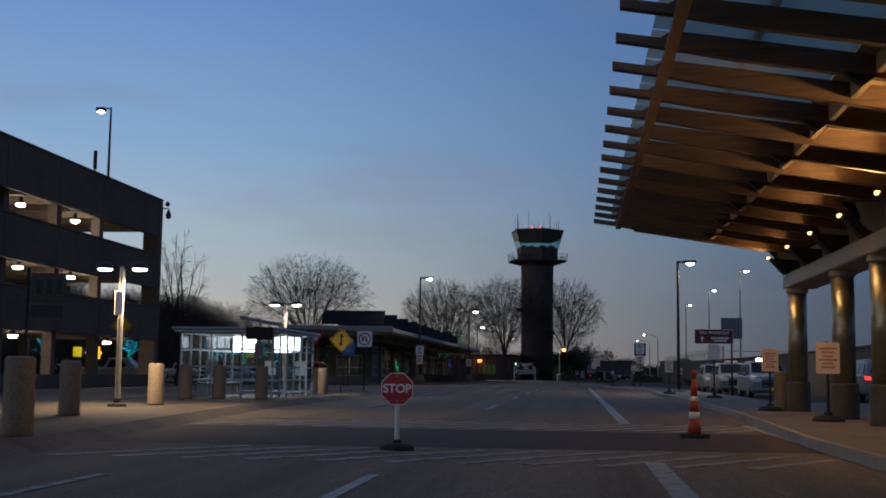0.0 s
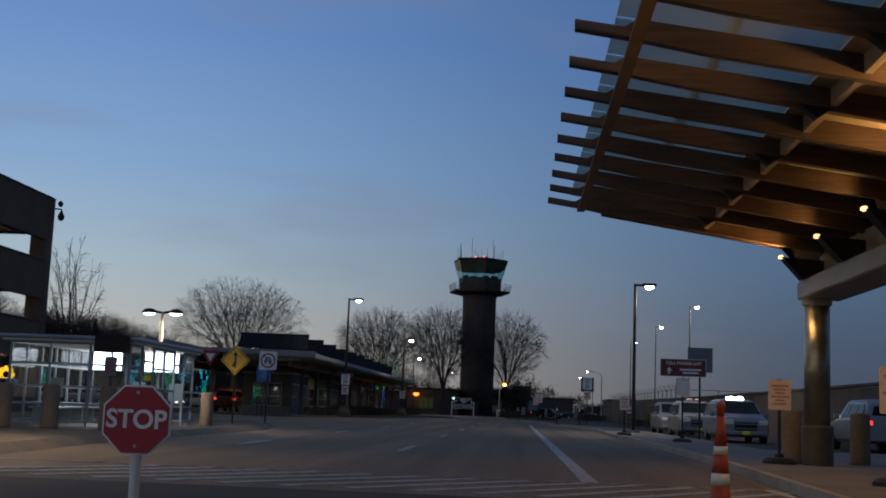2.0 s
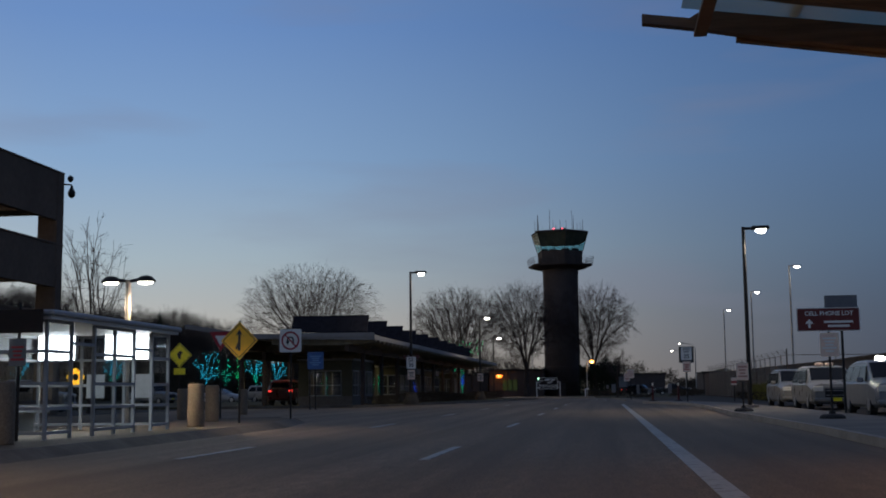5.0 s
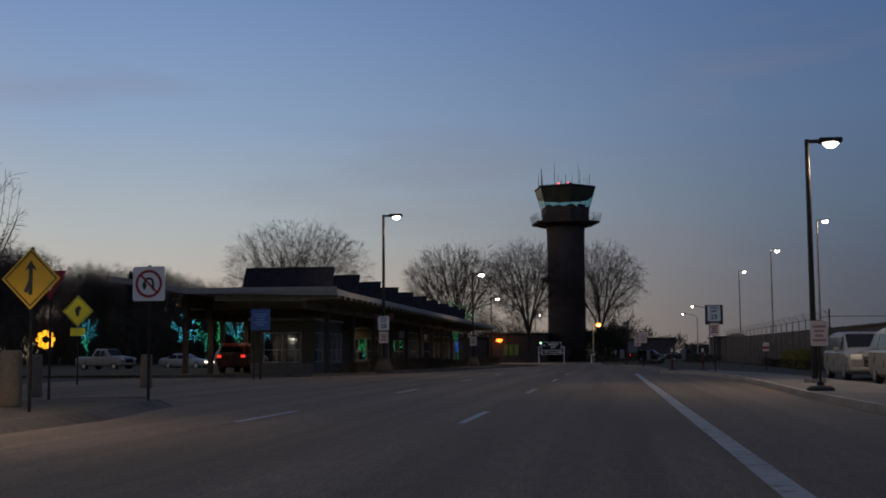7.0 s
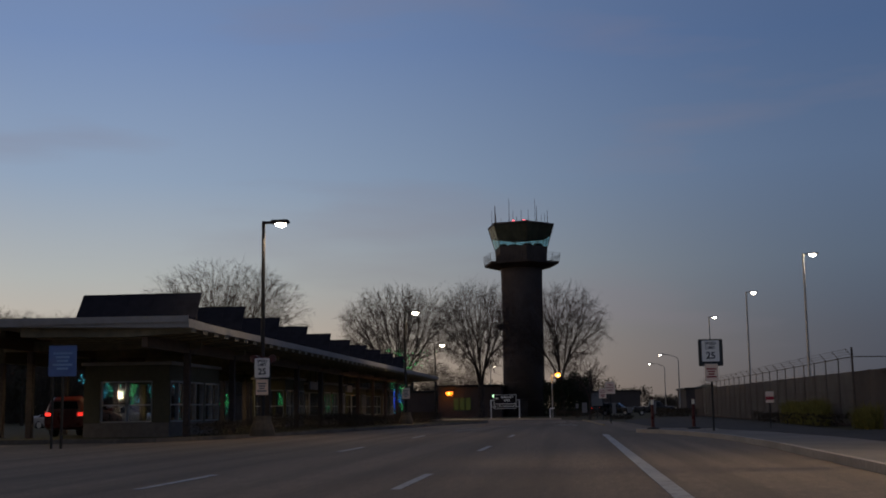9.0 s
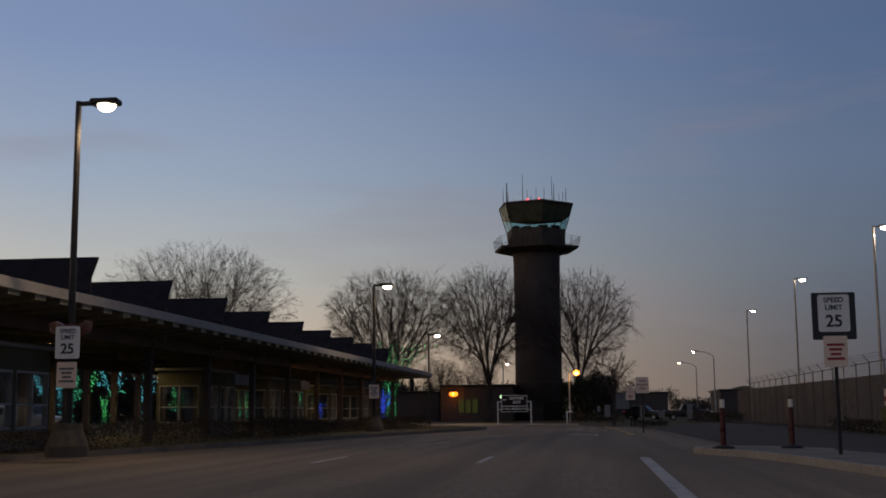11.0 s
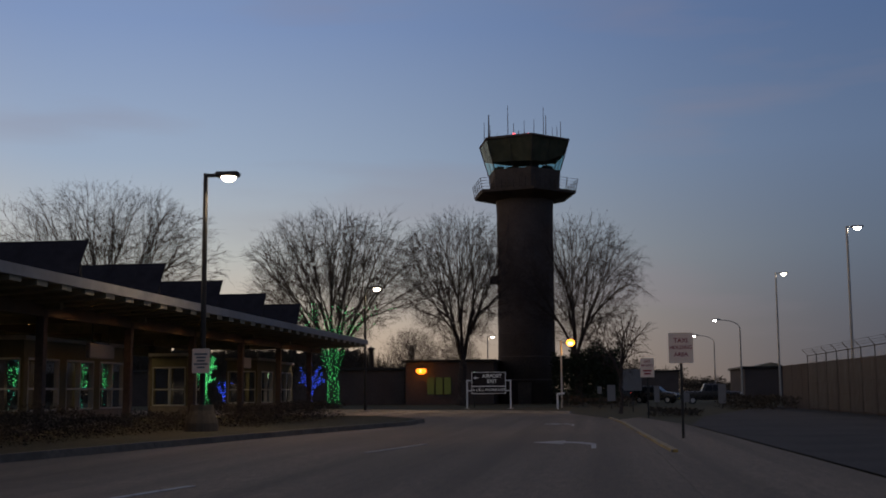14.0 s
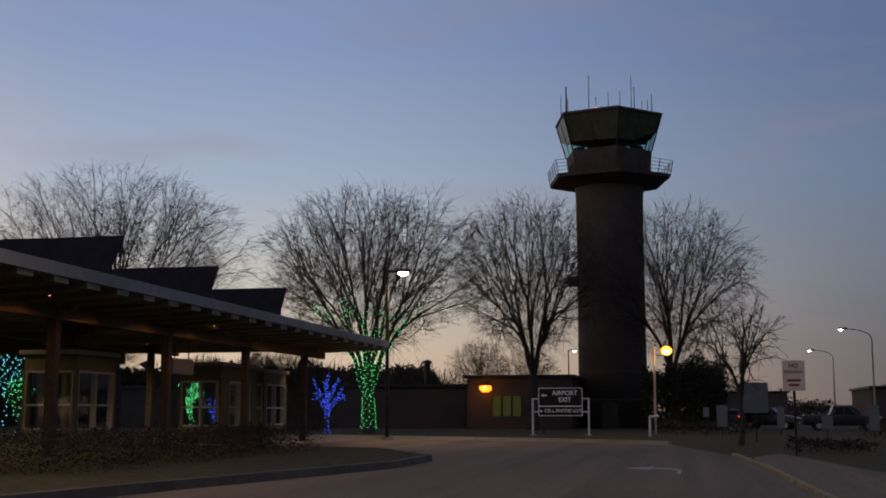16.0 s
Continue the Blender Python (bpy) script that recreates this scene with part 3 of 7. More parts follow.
# ---- control tower ----
def control_tower(x, y):
    t = thing("control_tower", (x, y, -0.05), "dark brown brick airport control tower with a glazed cab", "control tower")
    bm = bm_new()
    lathe(bm, [(3.06, 0), (3.02, 8), (3.0, 16), (3.04, 20.5), (3.12, 21.9)], 40)
    part("shaft", bm, M_BRICK, t, "", True)
    for k in range(1, 9):
        bm = bm_new()
        r = 3.045 - 0.006 * k
        lathe(bm, [(r, 2.4 * k), (r + 0.03, 2.4 * k + 0.02), (r + 0.03, 2.4 * k + 0.14), (r, 2.4 * k + 0.16)], 32)
        part("brick_course", bm, M_BRICK, t)
    ang = [radians(-90 + 13.5 + 60 * k) for k in range(6)]

    def hexa(r, z):
        return [(r * math.cos(a), r * math.sin(a), z) for a in ang]

    def loft(bm, rings):
        vv = [[bm.verts.new(p) for p in ring] for ring in rings]
        for a, b in zip(vv, vv[1:]):
            for i in range(6):
                bm.faces.new((a[i], a[(i + 1) % 6], b[(i + 1) % 6], b[i]))
        bm.faces.new(vv[0][::-1])
        bm.faces.new(vv[-1])
        return bm

    part("cab_base", loft(bm_new(), [hexa(3.6, 21.9), hexa(4.0, 22.5), hexa(4.0, 23.4), hexa(4.12, 24.7)]), M_TOWER, t, "dark ribbed metal skirt under the cab")
    for i in range(6):
        a, b = Vector(hexa(4.05, 0)[i]), Vector(hexa(4.05, 0)[(i + 1) % 6])
        for k in range(1, 6):
            p = a.lerp(b, k / 6)
            bm = bm_new()
            tube(bm, (p.x, p.y, 22.6), (p.x, p.y, 23.7), 0.06, n=4)
            part("skirt_rib", bm, M_TOWER, t)
    roof = part("cab_roof", loft(bm_new(), [hexa(5.08, 27.78), hexa(5.2, 27.86), hexa(5.2, 28.04), hexa(4.6, 28.2), hexa(0.6, 28.5)]), M_TOWER, t, "dark flat hexagonal roof")
    part("ceiling_panel", loft(bm_new(), [hexa(4.8, 27.4), hexa(4.9, 27.76)]), M_BROWN, t, "dark brown cab ceiling")
    for i in range(6):
        a0, a1 = Vector(hexa(4.12, 24.7)[i]), Vector(hexa(4.12, 24.7)[(i + 1) % 6])
        b0, b1 = Vector(hexa(5.08, 27.78)[i]), Vector(hexa(5.08, 27.78)[(i + 1) % 6])
        for h in range(2):
            bm = bm_new()
            q = [a0.lerp(a1, h / 2), a0.lerp(a1, (h + 1) / 2), b0.lerp(b1, (h + 1) / 2), b0.lerp(b1, h / 2)]
            nrm = (q[1] - q[0]).cross(q[3] - q[0]).normalized() * 0.02
            lo, hi = [bm.verts.new(v) for v in q], [bm.verts.new(v + nrm) for v in q]
            bm.faces.new(hi)
            bm.faces.new(lo[::-1])
            part("pane", bm, M_CAB_GLASS, t).visible_shadow = False
            bm = bm_new()
            tube(bm, q[0], q[3], 0.06 if h == 0 else 0.04, n=6)
            part("mullion", bm, M_TOWER, t)
            # blinds, drawn lower on the road side, the last one slanting
            la, lb = {(5, 0): (0.24, 0.22), (5, 1): (0.22, 0.20), (0, 0): (0.20, 0.22), (0, 1): (0.24, 0.55)}.get((i, h), (0.5, 0.5))
            bm = bm_new()
            qq = [q[0].lerp(q[3], la), q[1].lerp(q[2], lb), q[2].lerp(q[1], 0.01), q[3].lerp(q[0], 0.01)]
            lo = [bm.verts.new(v - nrm * 5) for v in qq]
            hi = [bm.verts.new(v - nrm * 4) for v in qq]
            bm.faces.new(hi)
            bm.faces.new(lo[::-1])
            part("blind", bm, M_BLIND, t, "drawn dark blind")
    for k in range(9):
        a = radians(40 * k + 10)
        bm = bm_new()
        box(bm, -0.35, -0.6, 0, 0.35, 0.6, 0.2 + 0.12 * (k % 3), 0.03)
        part("console", bm, M_BLACK, t, "dark controller desk").matrix_basis = pose(3.0 * math.cos(a), 3.0 * math.sin(a), 24.7, 0, 0, math.degrees(a))
    bm = bm_new()
    box(bm, 2.2, -1.8, 27.45, 3.2, -1.55, 27.54)
    part("cab_lamp", bm, M_AMBER, t, "small amber lamp under the cab ceiling")
    # walkway with its rail
    part("walkway", loft(bm_new(), [hexa(3.4, 21.55), hexa(5.75, 22.1), hexa(5.85, 22.4), hexa(3.6, 22.5)]), M_TOWER, t, "dark steel walkway round the cab")
    for i in range(6):
        a, b = Vector(hexa(5.8, 22.4)[i]), Vector(hexa(5.8, 22.4)[(i + 1) % 6])
        ao, bo = a * 1.04, b * 1.04
        ao.z = bo.z = 23.6
        for k in range(4):
            p, q = a.lerp(b, k / 4), ao.lerp(bo, k / 4)
            part("rail_post", tube(bm_new(), p, q, 0.035, n=5), M_TOWER, t)
        for k in range(1, 5):
            part("rail_bar", tube(bm_new(), a.lerp(ao, k / 4), b.lerp(bo, k / 4), 0.022, n=5), M_TOWER, t)
    # masts on the roof
    for ax, ay, h, r in ((-4.2, -0.8, 1.7, 0.03), (-3.7, -0.9, 2.5, 0.07), (-3.55, -1.0, 1.3, 0.03), (-2.9, 0.4, 0.7, 0.02), (-1.6, -1.2, 3.4, 0.035), (-1.1, 0.6, 1.8, 0.03), (-0.6, 0.9, 1.0, 0.05),
                         (0.2, -2.0, 1.5, 0.03), (1.25, -2.0, 1.5, 0.03), (2.2, -0.6, 3.3, 0.03), (2.45, -0.4, 2.3, 0.04), (3.1, 0.5, 1.2, 0.025), (3.6, 0.8, 1.4, 0.03), (4.0, 0.6, 1.8, 0.035)):
        part("mast", tube(bm_new(), (ax, ay, 28.05), (ax, ay, 28.62 + h), r * 1.5, r * 0.8, n=5), M_TOWER, t)
    for a, b, z in (((0.2, -2.0), (1.25, -2.0), 28.6), ((-4.2, -0.8), (-3.55, -1.0), 28.4), ((3.6, 0.8), (4.0, 0.6), 28.35)):
        part("mast_bracket", tube(bm_new(), (*a, z), (*b, z), 0.065, n=5), M_TOWER, t)
    for bx in (-0.9, 0.6):
        bm = bm_new()
        lathe(bm, [(0.06, 28.25), (0.16, 28.35), (0.17, 28.55), (0.05, 28.65)], 10, (bx, -2.4))
        part("beacon", bm, M_BEACON, t, "small red obstruction light")
    bm = bm_new()
    box(bm, -3.8, -1.3, 12.6, -2.85, -0.4, 13.5, 0.05)
    part("equipment_box", bm, M_TOWER, t)
    bm = bm_new()
    box(bm, -0.8, -3.2, 0, 0.6, -2.8, 2.2, 0.02)
    part("door", bm, M_TOWER, t)
    return t


control_tower(-6.25, 219.0)


# ---- parking garage ----
def garage():
    X0, X1, Y0, Y1 = -64.0, -26.85, 14.0, 72.0
    g = thing("parking_garage", (0, 0, 0), "four-level open concrete parking garage with lit decks", "garage")
    for i, (za, zb) in enumerate(((3.35, 3.7), (6.95, 7.25), (10.35, 10.75))):
        bm = bm_new()
        box(bm, X0 + 0.3, Y0 + 0.3, za, X1 - 0.32, Y1 - 0.32, zb)
        part("deck", bm, M_PRECAST, g)
        y = Y0 + 3
        while y < Y1 - 2:
            bm = bm_new()
            box(bm, X0 + 0.35, y - 0.15, za - 0.42, X1 - 0.4, y + 0.15, za + 0.01)
            part("deck_beam", bm, M_PRECAST, g)
            y += 3.0
    for za, zb, zend in ((3.0, 5.1, 3.2), (6.46, 8.65, 6.85), (9.92, 12.4, 10.3)):
        bm = bm_new()
        box(bm, X1 - 0.3, Y0, za, X1, Y1, zb, 0.02)
        part("spandrel", bm, M_PRECAST, g)
        bm = bm_new()
        box(bm, X0, Y1 - 0.3, zend, X1 - 0.305, Y1, zb, 0.02)
        part("spandrel", bm, M_PRECAST, g)
        bm = bm_new()
        box(bm, X0, Y0, zend, X0 + 0.3, Y1 - 0.305, zb, 0.02)
        part("spandrel", bm, M_PRECAST, g)
        bm = bm_new()
        box(bm, X1 - 0.34, Y0, zb, X1 + 0.06, Y1 + 0.05, zb + 0.1, 0.02)
        part("coping", bm, M_PRECAST, g)
        for y in (20, 26, 32, 38, 44, 50, 56, 62):
            bm = bm_new()
            box(bm, X1, y - 0.012, za + 0.05, X1 + 0.012, y + 0.012, zb - 0.05)
            part("panel_joint", bm, M_DARKMETAL, g)
    ys = [14.4, 20.5, 26.6, 32.7, 38.8, 44.9, 51.0, 57.1, 63.0, 71.6]
    for y in ys:
        for x in (X1 - 0.75, -36.0, -45.5, -55.0, X0 + 0.6):
            bm = bm_new()
            w = 0.28 if x < -27.5 else 0.38
            box(bm, x - w, y - w, 0, x + w, y + w, 10.3, 0.03)
            part("column", bm, M_PRECAST, g)
    bm = bm_new()
    box(bm, X1 - 0.62, Y1 - 0.7, 0, X1 + 0.04, Y1 + 0.04, 12.45, 0.03)
    part("corner_pier", bm, M_PRECAST, g)
    # low wall of the ground storey
    bm = bm_new()
    box(bm, X1 - 0.28, Y0, 0, X1 - 0.03, Y1 - 0.7, 0.75, 0.02)
    part("plinth_wall", bm, M_PRECAST, g)
    return g


garage()
DECK_LAMPS = [(53.8, 9.6), (60.6, 9.62), (53.8, 6.32), (60.3, 6.32), (53.6, 2.75), (66.0, 2.75)]
for y, z in DECK_LAMPS:
    g = thing("deck_lamp", (-27.95, y, z), "round white deck lamp hanging under the concrete deck", "lamp", "garage lamps")
    part("housing", lathe(bm_new(), [(0.10, 0.40), (0.12, 0.1), (0.30, 0.06), (0.32, 0.0)], 12), M_DARKMETAL, g)
    part("lens", lathe(bm_new(), [(0.10, -0.16), (0.23, -0.11), (0.26, -0.02), (0.18, 0.0)], 12), M_LED, g, "glowing white lens", True)
for y, z in ((53.8, 9.2), (60.6, 9.2), (53.8, 5.9), (60.3, 5.9), (53.6, 2.4), (66.0, 2.4)):
    lamp("deck_light", "POINT", (-28.4, y, z - 0.1), 150, (1.0, 0.92, 0.78), 0.2)
# pole lamp and aerials on the roof
g = thing("roof_lamp", (-27.3, 63.6, 10.75), "slim pole lamp standing on the garage roof", "lamp")
part("pole", tube(bm_new(), (0, 0, 0), (0, 0, 6.2), 0.09, 0.06), M_DARKMETAL, g)
part("arm", tube(bm_new(), (0, 0, 6.15), (-0.45, 0, 6.15), 0.04), M_DARKMETAL, g)
bm = bm_new()
box(bm, -0.9, -0.2, 5.98, -0.35, 0.2, 6.2, 0.04)
part("head", bm, M_DARKMETAL, g)
part("lens", lathe(bm_new(), [(0.08, 5.84), (0.22, 5.92), (0.2, 5.98)], 12, (-0.62, 0)), M_LED, g, "glowing lens", True)
g = thing("roof_aerial", (-27.65, 62.4, 10.75), "short dark aerial on the garage roof", "aerial")
part("mast", tube(bm_new(), (0, 0, 0), (0, 0, 2.9), 0.06, 0.04), M_DARKMETAL, g)
part("antenna", tube(bm_new(), (0, 0, 2.2), (0, 0, 3.3), 0.12, 0.12, 8), M_DARKMETAL, g)
g = thing("wall_camera", (-26.65, 72.1, 11.45), "dark dome camera on a bracket at the garage corner", "camera")
part("bracket", tube(bm_new(), (-0.3, -0.15, 0.45), (0.16, 0.1, 0.45), 0.04), M_DARKMETAL, g)
part("dome", lathe(bm_new(), [(0.05, -0.25), (0.17, -0.15), (0.2, 0.05), (0.12, 0.2), (0.04, 0.42)], 12, (0.16, 0.1)), M_DARKMETAL, g, "", True)
part("upper_dome", lathe(bm_new(), [(0.06, 0.6), (0.15, 0.7), (0.15, 0.85), (0.05, 0.95)], 12, (0.08, 0.1)), M_DARKMETAL, g, "", True)


# ---- terminal canopy on the right ----
def canopy():
    c = thing("terminal_canopy", (0, 0, 0), "timber and glass entrance canopy sloping down to a row of columns", "canopy")
    slope = -0.145  # fall per metre towards the columns

    def zb(x):
        return 5.24 + slope * (x - 1.4)

    n = 31
    for k in range(n):
        y = 28.05 - 1.39 * k
        bm = bm_new()
        pr = [(1.4, zb(1.4) + 0.02), (2.1, zb(2.1) + 0.01), (2.9, zb(2.9) - 0.03), (7.2, zb(7.2) - 0.07), (7.2, zb(7.2) + 0.24), (2.1, zb(2.1) + 0.24), (1.95, zb(1.95) + 0.13), (1.4, zb(1.4) + 0.13)]
        a = [bm.verts.new((x, y - 0.07, z)) for x, z in pr]
        b = [bm.verts.new((x, y + 0.07, z)) for x, z in pr]
        bm.faces.new(a)
        bm.faces.new(b[::-1])
        for i in range(8):
            j = (i + 1) % 8
            bm.faces.new((a[j], a[i], b[i], b[j]))
        part("rafter", bm, M_TIMBER, c)
        bm = bm_new()
        yb = y - 1.39
        q = [(1.86, zb(1.86) + 0.245), (4.3, zb(4.3) + 0.245)]
        vs = [bm.verts.new(v) for v in ((q[0][0], yb + 0.05, q[0][1]), (q[1][0], yb + 0.05, q[1][1]), (q[1][0], y - 0.05, q[1][1]), (q[0][0], y - 0.05, q[0][1]))]
        up = [bm.verts.new(v.co + Vector((0, 0, 0.02))) for v in vs]
        bm.faces.new(vs[::-1])
        bm.faces.new(up)
        for i in range(4):
            bm.faces.new((vs[i], vs[(i + 1) % 4], up[(i + 1) % 4], up[i]))
        part("glass_pane", bm, M_CANOPY_GLASS, c).visible_shadow = False
        bm = bm_new()
        vs = [bm.verts.new(v) for v in ((4.32, yb, zb(4.3) + 0.245), (7.4, yb, zb(7.4) + 0.245), (7.4, y, zb(7.4) + 0.245), (4.32, y, zb(4.3) + 0.245))]
        up = [bm.verts.new(v.co + Vector((0, 0, 0.1))) for v in vs]
        bm.faces.new(vs[::-1])
        bm.faces.new(up)
        for i in range(4):
            bm.faces.new((vs[i], vs[(i + 1) % 4], up[(i + 1) % 4], up[i]))
        part("deck_panel", bm, M_SOFFIT, c)
        if k % 2 == 1 and k < 24:
            bm = bm_new()
            plate(bm, [(4.18, zb(4.18) - 0.01), (4.40, zb(4.40) - 0.16), (4.58, zb(4.58) - 0.01)], y - 0.075, y + 0.075)
            part("wedge_bracket", bm, M_DARKMETAL, c)
        # short pale blocking between the rafters
        bm = bm_new()
        plate(bm, [(4.56, zb(4.56) + 0.02), (4.64, zb(4.64) + 0.02), (4.64, zb(4.64) + 0.24), (4.56, zb(4.56) + 0.24)], yb + 0.08, y - 0.08)
        part("blocking", bm, M_SOFFIT, c)
    yl = 28.05 - 1.39 * (n - 1)
    bm = bm_new()
    box(bm, 2.0, yl, zb(2.07) - 0.05, 2.15, 28.1, zb(2.07) - 0.004)
    part("purlin", bm, M_TIMBER, c, "broad flat timber purlin")
    bm = bm_new()
    box(bm, 3.1, yl, zb(3.15) + 0.285, 3.2, 28.1, zb(3.15) + 0.37)
    part("purlin", bm, M_DARKMETAL, c, "dark purlin above the glass")
    # deep dark beam that closes the far end
    bm = bm_new()
    plate(bm, [(2.5, zb(2.5) - 0.04), (7.3, zb(7.3) - 0.10), (7.3, zb(7.3) + 0.2), (2.5, zb(2.5) + 0.2)], 28.14, 28.26)
    part("end_beam", bm, M_TIMBER, c)
    # girder over the columns
    bm = bm_new()
    box(bm, 6.62, yl, 3.5, 7.5, 28.9, 3.88, 0.03)
    part("girder", bm, M_GIRDER, c, "pale painted girder over the columns")
    bm = bm_new()
    box(bm, 6.95, yl, 3.88, 7.35, 28.4, 4.42)
    part("girder_web", bm, M_GIRDER, c)
    # inner roof that goes on to the terminal
    bm = bm_new()
    box(bm, 7.4, yl, 4.45, 16.0, 28.4, 4.6)
    part("inner_roof", bm, M_SOFFIT, c)
    for y in COLUMN_Y:
        col = thing("canopy_column", (6.95, y, 0.15), "round polished steel canopy column with a dark base wrap", "column", "canopy columns")
        part("shaft", lathe(bm_new(), [(0.255, 0.7), (0.255, 3.35)], 28), M_STEEL, col, "", True)
        part("base_wrap", lathe(bm_new(), [(0.30, 0), (0.315, 0.02), (0.315, 0.76), (0.29, 0.8), (0.256, 0.8)], 28), M_WRAP, col, "dark protective wrap")
        part("cap_ring", lathe(bm_new(), [(0.26, 3.2), (0.3, 3.24), (0.3, 3.35)], 28), M_GIRDER, col)
        # arched bracket from the girder to the rafters
        bm = bm_new()
        arc = [(6.9 - 0.62 * math.sin(radians(a)), 3.86 + 0.75 * (1 - math.cos(radians(a)))) for a in range(0, 91, 15)]
        plate(bm, arc + [(6.1, 4.5), (6.9, 4.5)], y - 0.5, y - 0.42)
        part("arched_bracket", bm, M_GIRDER, col).matrix_basis = pose(-6.95, -y, -0.15)
    return c


COLUMN_Y = (28.6, 23.0, 19.4, 13.8, 10.2, 4.6)
canopy()
for y in (28.2, 25.3, 22.4, 19.4, 16.4, 13.6, 10.6):
    u = thing("canopy_uplight", (6.42, y, 4.02), "small wedge-shaped dark uplight with an amber lens", "lamp", "canopy uplights")
    bm = bm_new()
    plate(bm, [(-0.28, 0.26), (0.12, -0.18), (0.62, -0.05), (0.62, 0.2)], -0.16, 0.16)
    part("housing", bm, M_DARKMETAL, u)
    bm = bm_new()
    box(bm, -0.33, -0.05, 0.24, -0.24, 0.05, 0.31, 0.015)
    part("lens", bm, M_AMBER, u, "glowing amber lens")
    lamp("uplight_source", "SPOT", (6.15, y - 0.2, 4.22), UPLIGHT * {28.2: 0.35, 25.3: 0.08, 22.4: 0.10, 19.4: 0.25}.get(y, 0.9), (1.0, 0.56, 0.20), 0.12, (4.9, y - 0.5, 5.0), 118)
    lamp("downlight_source", "SPOT", (6.0, y, 3.9), DOWNLIGHT, (1.0, 0.56, 0.20), 0.15, (5.2, y, 0.0), 150)


# ---- trees ----
def grow(seed, height, width, trunk_h, r0, tips=900, twigs=6, low=0.30, twig_len=1.05, fork=6):
    """A bare tree that fills a dome: twig ends spread through the crown, joined limb by limb down to the trunk."""
    rng = np.random.default_rng(seed)
    u = rng.normal(size=(tips * 3, 3))
    u /= np.linalg.norm(u, axis=1)[:, None]
    rad = rng.random(len(u)) ** 0.42
    p = u * rad[:, None]
    half = (height - height * low) / 2
    pts = np.stack([p[:, 0] * width / 2, p[:, 1] * width / 2, height * low + half + p[:, 2] * half], 1)
    # the crown is fuller above, narrower below, with lobes
    az = np.arctan2(pts[:, 1], pts[:, 0])
    lobe = 1 + 0.10 * np.sin(3 * az + seed) + 0.07 * np.sin(5 * az + 2.1 * seed)
    f = np.clip((pts[:, 2] - height * low) / (height * (1 - low)), 0, 1)
    shape = np.clip(0.55 + 1.25 * f, 0, 1)[:, None] * lobe[:, None]
    pts[:, :2] *= shape
    pts = pts[rng.permutation(len(pts))[:tips]]
    segs = []
    tip_r = 0.0115

    def bent(a, b, ra, rb, lv, k):
        last = a
        for i in range(1, k + 1):
            q = a + (b - a) * i / k
            if i < k:
                q = q + rng.normal(size=3) * np.linalg.norm(b - a) * 0.035
            segs.append((Vector(last), Vector(q), ra + (rb - ra) * (i - 1) / k, ra + (rb - ra) * i / k, lv))
            last = q

    def split(node, idx, heading, lv, fork=2):
        n = len(idx)
        r = max(tip_r, tip_r * n ** 0.44)
        if n == 1:
            tip = pts[idx[0]]
            bent(node, tip, tip_r, 0.009, max(lv, 3), 2)
            d = tip - node
            d = d / (np.linalg.norm(d) + 1e-6)
            for k in range(twigs):
                base = node + (tip - node) * rng.uniform(0.15, 1.0)
                out = np.array([base[0], base[1], 0.0])
                out /= np.linalg.norm(out) + 0.8
                way = d * 0.6 + rng.normal(size=3) * 0.48 + out * 0.35 + np.array([0, 0, 0.05])
                way /= np.linalg.norm(way)
                reach = twig_len * rng.uniform(0.5, 1.25)
                knee = base + way * reach * 0.55
                end = knee + (way + rng.normal(size=3) * 0.25 + out * 0.2 - np.array([0, 0, 0.22])) * reach * 0.5
                segs.append((Vector(base), Vector(knee), 0.008, 0.0065, 4))
                segs.append((Vector(knee), Vector(end), 0.0065, 0.0045, 4))
            return
        dirs = pts[idx] - node
        dist = np.linalg.norm(dirs, axis=1)
        unit = dirs / (dist[:, None] + 1e-6)
        # split the ends in two by their widest spread
        c = unit - unit.mean(0)
        axis = np.linalg.svd(c, full_matrices=False)[2][0]
        side = c @ axis
        cut = np.quantile(side, rng.uniform(0.38, 0.62))
        groups = [idx[side <= cut], idx[side > cut]]
        if fork > 2:
            # the trunk parts into several limbs at once, spread round and up
            seeds = unit[rng.choice(n, fork, replace=False)]
            for i in range(8):
                own = np.argmax(unit @ seeds.T, axis=1)
                seeds = np.array([unit[own == k].mean(0) if (own == k).any() else seeds[k] for k in range(fork)])
                seeds /= np.linalg.norm(seeds, axis=1)[:, None]
            groups = [idx[own == k] for k in range(fork)]
        for g in groups:
            if not len(g):
                continue
            aim = pts[g].mean(0) - node
            reach = np.linalg.norm(pts[g] - node, axis=1).min() if len(g) < 4 else np.linalg.norm(aim)
            step = min(reach * 0.9, np.linalg.norm(aim) * (0.30 if len(g) > 60 else 0.36 if len(g) > 8 else 0.5))
            way = aim / (np.linalg.norm(aim) + 1e-6) * 0.70 + heading * 0.42
            way /= np.linalg.norm(way)
            nxt = node + way * step
            rg = max(tip_r, tip_r * len(g) ** 0.44)
            if len(g) == 1:
                split(node, g, way, lv + 1)
            else:
                bent(node, nxt, min(r, rg * 1.15), rg, lv, 2)
                split(nxt, g, way, lv + (1 if len(g) < tips * 0.12 and lv < 2 else 1 if len(g) < 12 and lv < 3 else 0))

    last = np.zeros(3)
    for i in range(4):
        q = np.array([rng.normal() * 0.06, rng.normal() * 0.06, trunk_h * (i + 1) / 4])
        segs.append((Vector(last), Vector(q), r0 * (1.35 if i == 0 else 1.08 - 0.05 * i), r0 * (1.03 - 0.05 * i), 0))
        last = q
